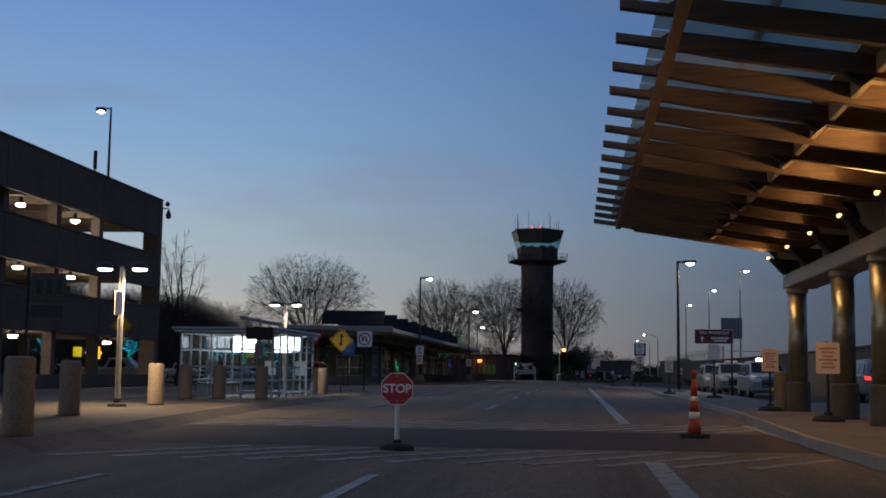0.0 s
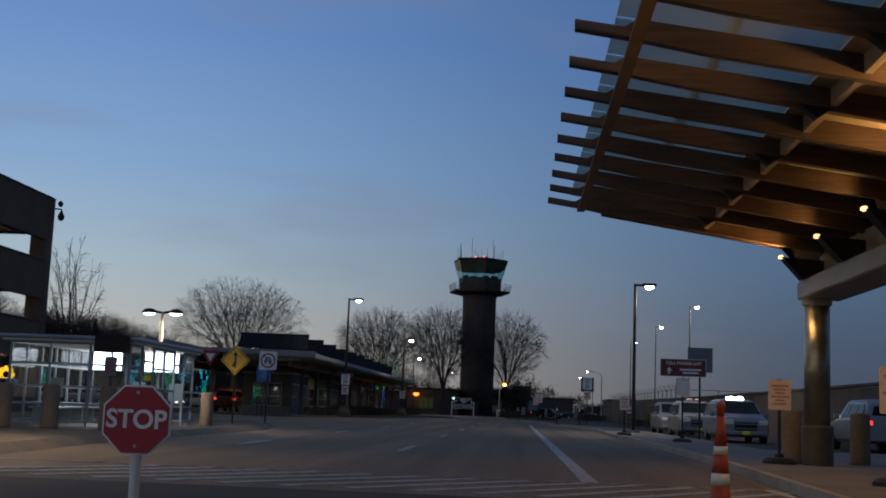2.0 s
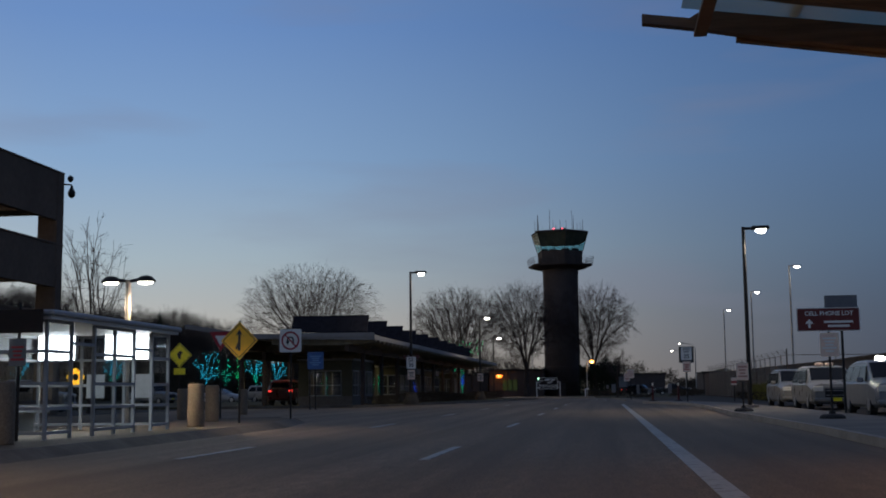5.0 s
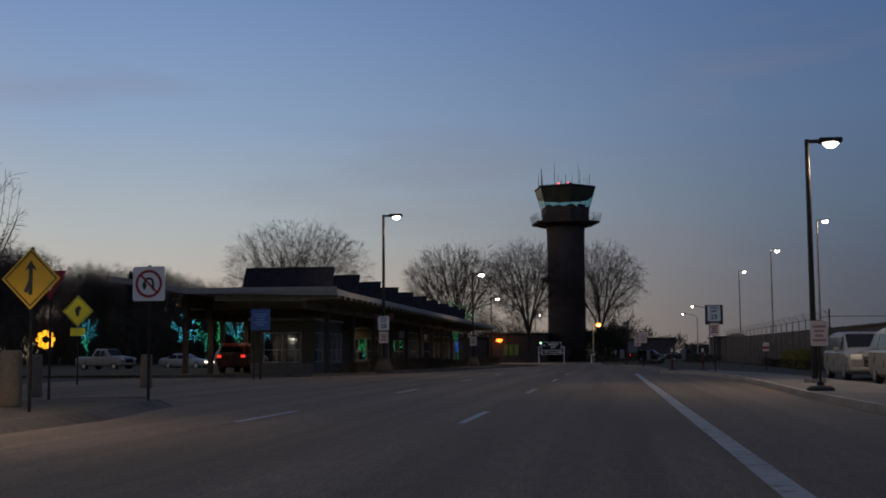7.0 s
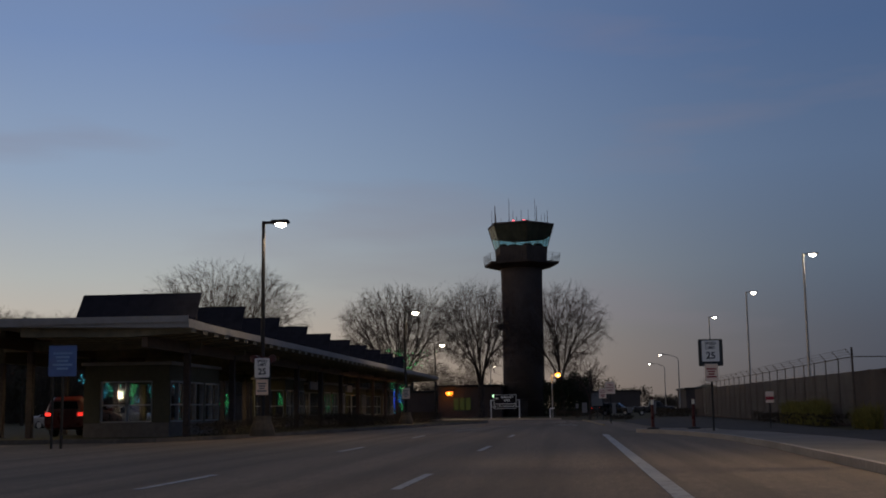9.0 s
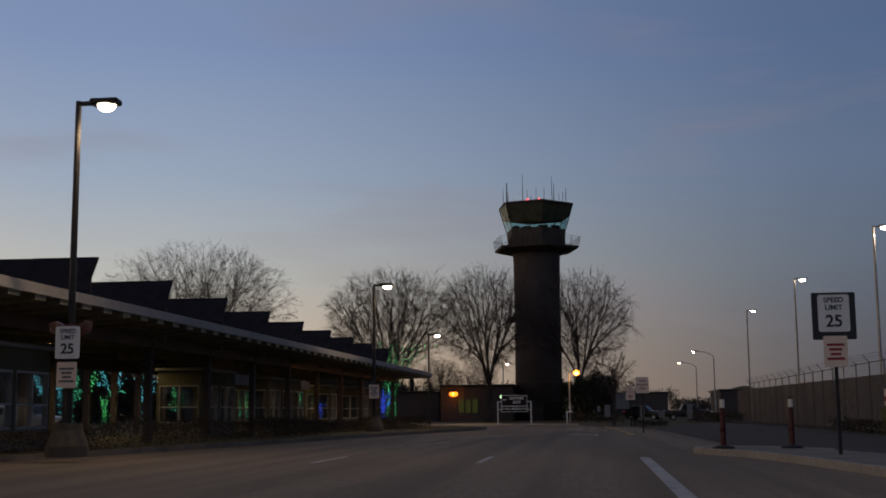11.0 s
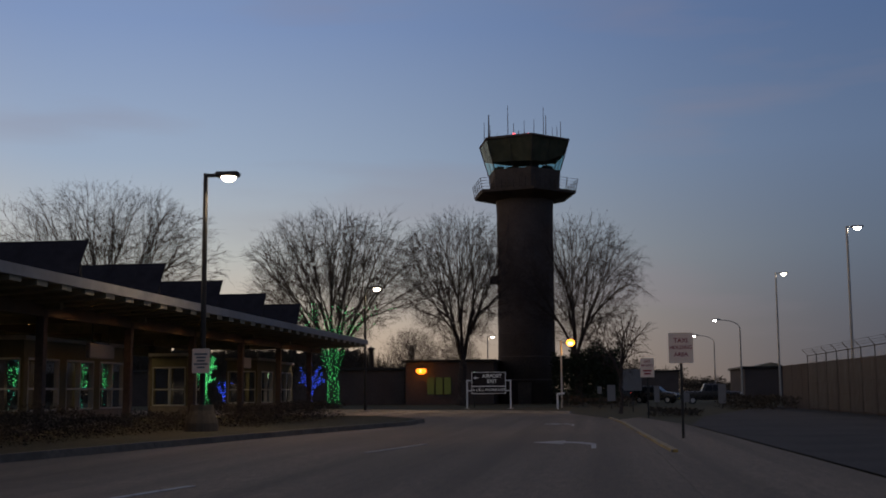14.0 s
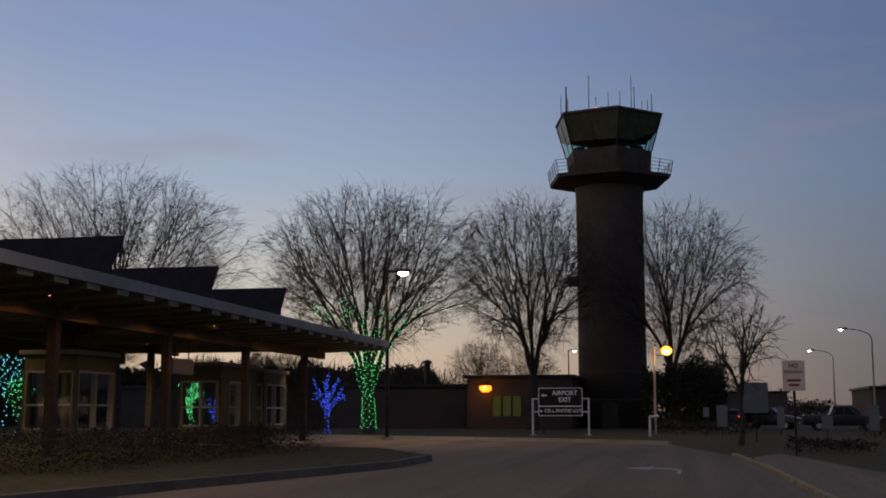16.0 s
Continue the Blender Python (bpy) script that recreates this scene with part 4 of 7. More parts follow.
    split(last, np.arange(len(pts)), np.array([0.0, 0.0, 1.0]), 1, fork)
    return segs


def wood_mesh(name, segs, sides, mat, parent):
    verts, faces = [], []
    for a, b, ra, rb, lv in segs:
        q = (b - a).to_track_quat("Z", "Y")
        base = len(verts)
        for p, r in ((a, ra), (b, rb)):
            for i in range(sides):
                t = 2 * math.pi * i / sides
                verts.append(p + q @ Vector((r * math.cos(t), r * math.sin(t), 0)))
        for i in range(sides):
            j = (i + 1) % sides
            faces.append((base + i, base + j, base + sides + j, base + sides + i))
    me = bpy.data.meshes.new(name)
    me.from_pydata(verts, [], faces)
    me.materials.append(mat)
    ob = new(name, me)
    ob.parent = parent
    return ob


def bare_tree(place, seed, height, width, trunk_h, r0, label, group="bare trees", turn=0, **more):
    t = thing("bare_tree", place, label, "tree", group, turn)
    segs = grow(seed, height, width, trunk_h, r0, **more)
    wood_mesh("trunk", [s for s in segs if s[4] <= 1], 7, M_BARK, t)
    tagged(wood_mesh("limb_mass", [s for s in segs if s[4] == 2], 4, M_BARK, t), "spreading bare limbs", kind="stuff")
    tagged(wood_mesh("crown", [s for s in segs if s[4] > 2], 3, M_TWIG, t), "haze of fine leafless twigs", kind="stuff")
    return t, segs


def bulb_mesh(name, points, r, mat, parent, label=""):
    verts, faces = [], []
    for p in points:
        k = len(verts)
        verts += [(p[0] + r, p[1], p[2]), (p[0], p[1] + r, p[2]), (p[0] - r, p[1], p[2]), (p[0], p[1] - r, p[2]), (p[0], p[1], p[2] + r), (p[0], p[1], p[2] - r)]
        faces += [(k, k + 1, k + 4), (k + 1, k + 2, k + 4), (k + 2, k + 3, k + 4), (k + 3, k, k + 4), (k + 1, k, k + 5), (k + 2, k + 1, k + 5), (k + 3, k + 2, k + 5), (k, k + 3, k + 5)]
    me = bpy.data.meshes.new(name)
    me.from_pydata(verts, [], faces)
    me.materials.append(mat)
    ob = new(name, me)
    ob.parent = parent
    return tagged(ob, label, kind="stuff")


def wrap(segs, rnd, zmax, step, levels=(0, 1), zmin=0.2, keep=1.0):
    """Places for bulbs wound round the thick limbs."""
    pts = []
    turn = 0.0
    for a, b, ra, rb, lv in segs:
        if lv not in levels or a.z > zmax:
            continue
        q = (b - a).to_track_quat("Z", "Y")
        n = max(1, int((b - a).length / step * max(1.0, ra / 0.12)))
        for i in range(n):
            f = (i + rnd.random()) / n
            p = a.lerp(b, f)
            if p.z > zmax or p.z < zmin or rnd.random() > keep:
                continue
            turn += 2.4
            r = ra + (rb - ra) * f + 0.05
            pts.append(p + q @ Vector((r * math.cos(turn), r * math.sin(turn), 0)))
    return pts


rnd = random.Random(11)
tree_a, segs_a = bare_tree((-46.6, 204, -0.03), 3, 22.3, 23.5, 4.5, 0.5, "wide leafless tree with a broad round crown", tips=2400, fork=7)
_, segs_b = bare_tree((-20.2, 187.5, -0.03), 7, 16.5, 16.0, 2.3, 0.42, "leafless tree with green light strings round trunk and limbs", tips=1800, low=0.3, fork=6)
tree_c, segs_c = bare_tree((-11.4, 203, -0.03), 19, 18.6, 13.5, 4.0, 0.42, "tall leafless tree beside the tower", tips=1600, low=0.28, fork=5)
tree_d, segs_d = bare_tree((-0.7, 208, -0.03), 23, 18.6, 14.4, 4.0, 0.4, "leafless tree leaning out behind the tower", tips=1400, low=0.28, fork=5)
lights = thing("light_string", (-20.2, 187.5, -0.03), "green light strings wound round a leafless tree", "lights", "holiday lights")
bulb_mesh("bulb_string", wrap(segs_b, rnd, 9.5, 0.10, (0, 1), 0.3), 0.031, M_GREENBULB, lights, "glowing green bulbs")
bulb_mesh("bulb_string", wrap(segs_b, rnd, 8.2, 0.10, (2,), 2.6, 0.32), 0.028, M_GREENBULB, lights, "sparse green bulbs on thin limbs")
# low trees behind and the wood on the left
copy_thing(tree_c, pose(-21.2, 236, -0.03, 0, 0, 60) @ Matrix.Scale(0.5, 4))["label"] = "low leafless tree behind the flat roof"
copy_thing(tree_d, pose(-16.4, 240, -0.03, 0, 0, 140) @ Matrix.Scale(0.46, 4))["label"] = "low leafless tree behind the flat roof"
small, segs_s = bare_tree((2.3, 160.5, -0.03), 31, 6.4, 4.4, 1.9, 0.10, "small leafless street tree on the verge", group="verge trees", tips=200, twigs=3, twig_len=0.4, fork=3)
slim, segs_t = bare_tree((-26.5, 75.0, -0.03), 41, 11.0, 4.4, 1.6, 0.12, "slim leafless tree with rising limbs beside the garage", group="verge trees", tips=260, twigs=3, low=0.16, twig_len=0.5, fork=4)
copy_thing(slim, pose(-36.5, 98, -0.03, 0, 0, 120) @ Matrix.Scale(0.72, 4))
rw = random.Random(5)
for k in range(38):
    fx = k / 37
    x, y = -152 + 86 * fx + rw.uniform(-4, 4), 196 + 30 * rw.random() + 14 * fx
    h = 27.5 - 14.0 * fx + rw.uniform(-2.0, 1.5)
    src, hh = rw.choice(((tree_c, 18.6), (tree_d, 17.6), (tree_a, 21.6)))
    o = copy_thing(src, pose(x, y, -0.03, 0, 0, rw.uniform(0, 360)) @ Matrix.Scale(h / hh, 4))
    o["label"], o["group"] = "leafless tree in the wood beyond the car park", "far wood"


def scrub(name, label, boxes, count, seed, mat, size=(0.25, 0.7), cat="shrub", twiggy=False):
    """Loose tufts of twigs and leaves filling low boxes, as one mass."""
    r = random.Random(seed)
    verts, faces = [], []
    total = sum((b[1] - b[0]) * (b[3] - b[2]) for b in boxes)
    for b in boxes:
        for i in range(int(count * (b[1] - b[0]) * (b[3] - b[2]) / total)):
            x, y = r.uniform(b[0], b[1]), r.uniform(b[2], b[3])
            top = b[4] * (0.7 + 0.3 * noise.noise((x * 0.45, y * 0.45, seed)) + 0.15 * r.random())
            z = top * (1 - r.random() ** 2.2)
            s = r.uniform(*size)
            k = len(verts)
            if twiggy:
                # a thin upright shoot
                way = Vector((r.gauss(0, 0.35), r.gauss(0, 0.35), 1)).normalized() * s * 2.2
                w = Vector((r.gauss(0, 1), r.gauss(0, 1), 0)).normalized() * s * 0.07
                a = Vector((x, y, max(0.02, z - s)))
                verts += [a - w, a + w, a + way]
            else:
                for j in range(3):
                    verts.append((x + r.gauss(0, s * 0.5), y + r.gauss(0, s * 0.5), max(0.02, z + r.gauss(0, s * 0.45))))
            faces.append((k, k + 1, k + 2))
    me = bpy.data.meshes.new(name)
    me.from_pydata(verts, [], faces)
    me.materials.append(mat)
    return tagged(new(name, me), label, cat, kind="stuff")


scrub("hedge", "dark bare hedge in front of the solar canopy", [(-14.2, -13.0, 97, 126, 1.05), (-13.0, -11.6, 112, 132, 0.9), (-12.6, -10.2, 131, 146, 1.0), (-15.0, -13.4, 92, 98, 0.9)], 70000, 2, M_HEDGE, (0.02, 0.065))
scrub("far_wood", "dark wood along the far horizon", [(-140, -62, 190, 236, 9.0), (-62, -27, 236, 256, 7.0)], 60000, 3, M_HEDGE, (0.35, 1.0), "wood", True)
scrub("garage_scrub", "dark scrub and hedges beyond the garage", [(-150, -78, 60, 120, 4.2), (-150, -84, 120, 190, 6.0)], 42000, 12, M_HEDGE, (0.6, 1.5), "wood", True)
scrub("horizon_trees", "dark line of trees on the far horizon", [(-6, 14, 395, 440, 10.5), (14, 24, 395, 440, 7.5), (24, 34, 400, 440, 5.0), (34, 130, 520, 600, 4.5), (-90, -6, 330, 380, 8.5)], 110000, 4, M_HEDGE, (0.15, 0.5), "wood")
scrub("wood_edge", "dense dark wood behind the car park", [(-120, -36, 262, 290, 8.0)], 34000, 16, M_HEDGE, (0.5, 1.3), "wood")
scrub("thicket", "dark bare thicket behind the canopy", [(-37, -25.5, 191, 198, 6.0)], 26000, 15, M_HEDGE, (0.10, 0.32), "shrub", True)
scrub("verge_shrubs", "low dark shrubs along the verge", [(9.5, 13.5, 168, 182, 1.0), (12.6, 13.8, 103, 128, 0.7), (-2, 4, 182, 186, 0.9), (3.6, 6.0, 150, 156, 0.4)], 9000, 6, M_HEDGE, (0.05, 0.16))
scrub("dry_grass", "tufts of tall yellow-green dry grass along the wall", [(12.9, 13.6, 106, 117, 1.3), (12.9, 13.6, 96, 99, 0.9)], 5000, 18, M_DRYGRASS, (0.12, 0.4), "grass", True)
scrub("tower_shrubs", "dark evergreen shrubs at the foot of the tower", [(-3.2, 3.0, 206, 213, 5.2), (-1.5, 3.4, 209, 214, 6.4)], 22000, 8, M_NEEDLE, (0.1, 0.28))


def conifer(x, y, h, r):
    t = thing("conifer", (x, y, -0.03), "dark narrow conifer at the edge of the wood", "tree", "conifers")
    part("trunk", tube(bm_new(), (0, 0, 0), (0, 0, h * 0.5), 0.16, 0.08, 7), M_BARK, t)
    rr = random.Random(int(x * 10))
    verts, faces = [], []
    for i in range(2200):
        f = rr.random() ** 0.7
        rad = r * (1 - f) * (0.75 + 0.35 * math.sin(f * 46)) * math.sqrt(rr.random())
        a = rr.uniform(0, 2 * math.pi)
        c = Vector((rad * math.cos(a), rad * math.sin(a), 0.5 + f * (h - 0.5)))
        k = len(verts)
        o = Vector((math.cos(a), math.sin(a), -0.25)) * rr.uniform(0.25, 0.5)
        s = Vector((-math.sin(a), math.cos(a), 0)) * rr.uniform(0.05, 0.14)
        verts += [c - s, c + s, c + o]
        faces.append((k, k + 1, k + 2))
    me = bpy.data.meshes.new("needles")
    me.from_pydata(verts, [], faces)
    me.materials.append(M_NEEDLE)
    new("needles", me).parent = t
    return t


conifer(-59.4, 170.0, 12.0, 2.8)
conifer(-64.5, 173.0, 9.5, 2.4)


# ---- small ornamental trees wrapped in lights ----
def lit_tree(x, y, h, seed, mat, label, count_step=0.13, mat2=None, spread=0.75, r=0.05, keep=0.34):
    rr = random.Random(seed)
    z0 = 0.13 if -40 < x < -15 and y < 157 else -0.03
    segs = grow(seed, h, h * spread, h * 0.28, 0.08, tips=56, twigs=2, twig_len=0.35, fork=5, low=0.2)
    t = thing("ornamental_tree", (x, y, z0), "small leafless ornamental tree", "tree", "ornamental trees")
    wood_mesh("trunk", [s for s in segs if s[4] <= 1], 5, M_BARK, t)
    tagged(wood_mesh("crown", [s for s in segs if s[4] > 1], 3, M_TWIG, t), "thin bare twigs", kind="stuff")
    g = thing("light_string", (x, y, z0), label, "lights", "holiday lights")
    pts = wrap(segs, rr, h * 1.05, count_step, (0, 1, 2, 3), 0.2, keep)
    if mat2 is None:
        bulb_mesh("bulb_string", pts, r, mat, g)
    else:
        bulb_mesh("bulb_string", [p for p in pts if p.z > h * 0.42], r, mat, g)
        bulb_mesh("bulb_string", [p for p in pts if p.z <= h * 0.42], r, mat2, g)


lit_tree(-73.3, 188, 9.4, 101, M_CYANBULB, "cyan light strings on a small tree", 0.19, M_TEALBULB, spread=0.75, r=0.052, keep=0.85)
lit_tree(-59.3, 190, 9.8, 102, M_CYANBULB, "cyan light strings on a small tree", 0.19, spread=0.75, r=0.052, keep=0.85)
lit_tree(-57.2, 192, 8.4, 112, M_TEALBULB, "teal light strings on a small tree", 0.24, spread=0.7, r=0.045, keep=0.7)
lit_tree(-54.0, 189, 8.6, 103, M_GREENBULB, "green light strings on a narrow small tree", 0.24, spread=0.34, r=0.045, keep=0.7)
lit_tree(-51.8, 190, 9.4, 104, M_CYANBULB, "cyan light strings on a small tree", 0.20, M_TEALBULB, spread=0.7, r=0.05, keep=0.8)
lit_tree(-48.6, 191, 9.2, 117, M_CYANBULB, "cyan light strings on a small tree", 0.22, spread=0.75, r=0.05, keep=0.75)
lit_tree(-88.7, 188, 9.2, 105, M_CYANBULB, "cyan light strings on a small tree", 0.19, M_TEALBULB, spread=0.75, r=0.052, keep=0.85)
lit_tree(-18.5, 172.9, 4.2, 107, M_BLUEBULB, "blue light strings on a small tree", 0.05, M_BLUEBULB, 0.72, r=0.026, keep=0.8)
lit_tree(-24.0, 171.0, 3.0, 108, M_BLUEBULB, "blue light strings on a small tree", 0.07, spread=0.6, r=0.028, keep=0.7)
lit_tree(-25.2, 170.6, 4.7, 109, M_GREENBULB, "green light strings on a small forked tree", 0.05, spread=0.55, r=0.032, keep=0.85)
lit_tree(-25.2, 150.6, 3.5, 113, M_GREENBULB, "green and teal light strings on a bushy small tree", 0.08, M_TEALBULB, spread=0.62, r=0.026, keep=0.7)
lit_tree(-26.2, 155.6, 3.6, 114, M_GREENBULB, "green light strings on a small tree", 0.10, M_TEALBULB, spread=0.6, r=0.026, keep=0.6)
lit_tree(-33.3, 159.2, 4.4, 110, M_GREENBULB, "green light strings on a small tree", 0.11, M_TEALBULB, spread=0.5, r=0.028, keep=0.6)
lit_tree(-41.3, 163.4, 3.8, 111, M_GREENBULB, "green light strings on a narrow small tree", 0.09, spread=0.32, r=0.03, keep=0.7)
lit_tree(-38.0, 148.0, 3.4, 116, M_CYANBULB, "cyan light strings on a small tree", 0.26, spread=0.6, r=0.024, keep=0.4)

# golden flower figure made of light tube
g = thing("flower_light", (-81.3, 191.5, 0), "golden flower-shaped light figure on a frame", "lights", "holiday lights")
part("post", tube(bm_new(), (0, 0.1, 0), (0, 0.1, 2.8), 0.06), M_DARKMETAL, g)
for k in range(8):
    a = radians(45 * k)
    bm = bm_new()
    cx, cz = 0.95 * math.cos(a), 3.8 + 0.95 * math.sin(a)
    plate(bm, [(cx + 0.46 * math.cos(a + radians(b)) * (1.25 if b in (0, 45, 315) else 1), cz + 0.46 * math.sin(a + radians(b))) for b in range(0, 360, 45)], -0.06, 0.06)
    part("petal", bm, M_FLOWER, g)
bm = bm_new()
plate(bm, [(0.42 * math.cos(radians(b)), 3.8 + 0.42 * math.sin(radians(b))) for b in range(0, 360, 30)], -0.1, 0.05)
part("centre", bm, M_DARKMETAL, g, "dark centre disc")


# ---- solar canopy with the rental offices under it ----
def solar_canopy():
    c = thing("solar_canopy", (0, 0, 0), "long low canopy with a thin pale roof and steel posts", "canopy")
    # roof sheet with a thin, slightly stepped edge
    X0, X1, Y0, Y1 = -25.6, -13.3, 87.0, 162.0
    bm = bm_new()
    rows = []
    cut = ((X1, 4.22), (X1, 4.50), (-14.2, 4.62), (-21.4, 4.70), (X0, 5.40), (X0, 5.12), (-21.4, 4.40), (-14.6, 4.24))
    ny = 30
    for i in range(ny + 1):
        f = i / ny
        y = Y0 + (Y1 - Y0) * f
        dip = -0.16 * f
        rows.append([bm.verts.new((x + (0.9 * f if x > -15 else 0.0), y, z + dip + (0.05 if k in (1, 2) and i == 0 else 0))) for k, (x, z) in enumerate(cut)])
    for a, b in zip(rows, rows[1:]):
        for k in range(len(cut)):
            j = (k + 1) % len(cut)
            bm.faces.new((a[k], b[k], b[j], a[j]))
    bm.faces.new(rows[0])
    bm.faces.new(rows[-1][::-1])
    part("roof", bm, M_ROOF, c, "thin pale roof sheet")
    # deck ribs that show under the edge
    for i in range(54):
        y = Y0 + 0.7 + i * 1.39
        f = (y - Y0) / (Y1 - Y0)
        bm = bm_new()
        e = X1 + 0.9 * f
        plate(bm, [(e - 0.05, 4.08 - 0.16 * f), (e - 0.05, 4.23 - 0.16 * f), (-20, 4.36 - 0.16 * f), (-20, 4.02), (-15.6, 3.94 - 0.12 * f)], y - 0.30, y + 0.30)
        part("deck_rib", bm, M_ROOFUNDER, c)
    # beams and posts
    for x, z in ((-15.2, 3.55), (-22.0, 3.75)):
        bm = bm_new()
        box(bm, x - 0.12, Y0 + 0.6, z, x + 0.12, Y1 - 0.6, z + 0.42)
        part("long_beam", bm, M_TIMBER, c)
    for k in range(11):
        y = 92.64 + 6.62 * k
        for x in (-15.2, -22.0):
            bm = bm_new()
            box(bm, x - 0.13, y - 0.13, 0.1, x + 0.13, y + 0.13, 3.75, 0.02)
            part("post", bm, M_BRICK, c)
        bm = bm_new()
        box(bm, -23.2, y - 0.1, 3.75, -14.6, y + 0.1, 4.16)
        part("cross_beam", bm, M_ROOFUNDER, c)
    # olive rear wall, open below
    for k in range(10):
        y = 94.0 + 6.62 * k
        bm = bm_new()
        box(bm, -24.1, y + 0.006, 3.35, -23.85, y + 6.614, 4.78 - 0.016 * k, 0.01)
        part("rear_wall_panel", bm, M_STUCCO, c, "olive rear wall panel")
        bm = bm_new()
        box(bm, -24.12, y - 0.12, 0.1, -23.83, y + 0.12, 3.345)
        part("post", bm, M_BRICK, c)
    # front edge trim
    bm = bm_new()
    box(bm, -20, Y0 - 0.06, 4.42, X1 - 0.02, Y0 - 0.004, 4.66)
    part("fascia", bm, M_ROOF, c)
    return c


solar_canopy()
# tilted solar arrays in ten rows, each of five panels on a frame
for k in range(10):
    y = 93.9 + 6.9 * k
    dz = -0.012 * k
    a = thing("solar_array", (-15.0, y, 0), "row of tilted blue-black solar panels on the canopy roof", "solar panel", "solar arrays")
    for j in range(5):
        bm = bm_new()
        x1, x0 = -0.004 - 1.06 * j, -1.06 * (j + 1) + 0.004
        lo, hi = (-0.85, 5.02 + dz), (0.0, 6.17 + dz)
        vs = [bm.verts.new(v) for v in ((x0, lo[0], lo[1]), (x1, lo[0], lo[1]), (x1, hi[0], hi[1]), (x0, hi[0], hi[1]))]
        up = [bm.verts.new(v.co + Vector((0, -0.03, 0.05))) for v in vs]
        bm.faces.new(vs[::-1])
        bm.faces.new(up)
        for i in range(4):
            bm.faces.new((vs[i], vs[(i + 1) % 4], up[(i + 1) % 4], up[i]))
        part("panel", bm, M_SOLAR, a)
    for j in range(4):
        x = -0.25 - 1.58 * j
        part("strut", tube(bm_new(), (x, -0.12, 6.05 + dz), (x, 0.1, 4.45), 0.03, n=5), M_DARKMETAL, a)
        part("strut", tube(bm_new(), (x, -0.82, 5.02 + dz), (x, -0.82, 4.45), 0.03, n=5), M_DARKMETAL, a)


def office(x0, y0, x1, y1, h, label):
    """A low office block with white-framed windows towards the road."""
    o = thing("office", (0, 0, 0), label, "building", "rental offices")
    bm = bm_new()
    box(bm, x0, y0, 0.1, x1, y1, 0.72, 0.02)
    part("base_wall", bm, M_BASEWALL, o, "grey block base wall")
    bm = bm_new()
    box(bm, x0 + 0.03, y0 + 0.03, 2.45, x1 - 0.03, y1 - 0.03, h)
    part("upper_wall", bm, M_STUCCO, o, "olive stucco upper wall")
    bm = bm_new()
    box(bm, x0 - 0.1, y0 - 0.1, h, x1 + 0.1, y1 + 0.1, h + 0.14, 0.02)
    part("coping", bm, M_ROOF, o)
    # glazed on all sides, so that lights behind show through
    for a in ((x0 + 0.03, y0 + 0.2, x0 + 0.045, y1 - 0.2), (x1 - 0.09, y0 + 0.2, x1 - 0.075, y1 - 0.2), (x0 + 0.2, y0 + 0.07, x1 - 0.2, y0 + 0.085), (x0 + 0.2, y1 - 0.045, x1 - 0.2, y1 - 0.03)):
        bm = bm_new()
        box(bm, a[0], a[1], 0.72, a[2], a[3], 2.45)
        part("pane", bm, M_GLASS, o, "clear glass pane").visible_shadow = False
    for y in (y0, y1 - 0.2):
        bm = bm_new()
        box(bm, x0 + 0.002, y + 0.002, 0.72, x0 + 0.19, y + 0.19, 2.45)
        part("pier", bm, M_STUCCO, o)

    def run(a, b, fixed, axis):
        n = max(1, round((b - a) / 2.6))
        for i in range(n):
            p, q = a + (b - a) * i / n, a + (b - a) * (i + 1) / n
            mid = (p + q) / 2

            def bar(u0, u1, z0, z1, name):
                bm = bm_new()
                if axis == "y":
                    box(bm, fixed - 0.16, u0, z0, fixed + 0.012, u1, z1)
                else:
                    box(bm, u0, fixed - 0.012, z0, u1, fixed + 0.16, z1)
                part(name, bm, M_FRAME if name == "window_frame" else M_STUCCO, o)

            w = min(1.1, (q - p) * 0.44)
            bar(p + 0.006, mid - w, 0.72, 2.45, "pier")
            bar(mid + w, q - 0.006, 0.72, 2.45, "pier")
            for u in (mid - w, mid, mid + w):
                bar(u - 0.035, u + 0.035, 0.75, 2.42, "window_frame")
            for z in (0.73, 1.42, 2.38):
                bar(mid - w + 0.036, mid + w - 0.036, z, z + 0.06, "window_frame")

    run(y0, y1, x1, "y")
    run(x0, x1, y0, "x")
    return o


office(-19.6, 92.5, -15.9, 99.5, 3.1, "low rental office with olive walls and white window frames")
office(-19.0, 116.8, -16.9, 122.0, 3.1, "low rental office with olive walls and white window frames")
office(-19.0, 128.1, -16.9, 136.4, 3.0, "low rental office with olive walls and white window frames")
office(-18.6, 154.2, -16.9, 158.0, 3.0, "low rental office with olive walls and white window frames")
office(-18.6, 143.3, -16.9, 145.7, 2.9, "small booth with olive walls and white window frames")
office(-18.2, 158.8, -16.9, 161.6, 2.9, "small kiosk with olive walls and white window frames")
for x, y, w in ((-15.6, 118.7, 2.3), (-15.6, 130.9, 2.0), (-15.6, 147.6, 1.6)):
    s = thing("hanging_sign", (x, y, 2.45), "blank pale sign hanging under the canopy", "sign", "hanging signs")
    bm = bm_new()
    box(bm, -0.08, -w / 2, 0, 0.08, w / 2, 0.5, 0.02)
    part("board", bm, M_SIGNGREY, s)
    for u in (-w / 3, w / 3):
        part("hanger", tube(bm_new(), (0, u, 0.5), (0, u, 1.75), 0.02, n=5), M_DARKMETAL, s)


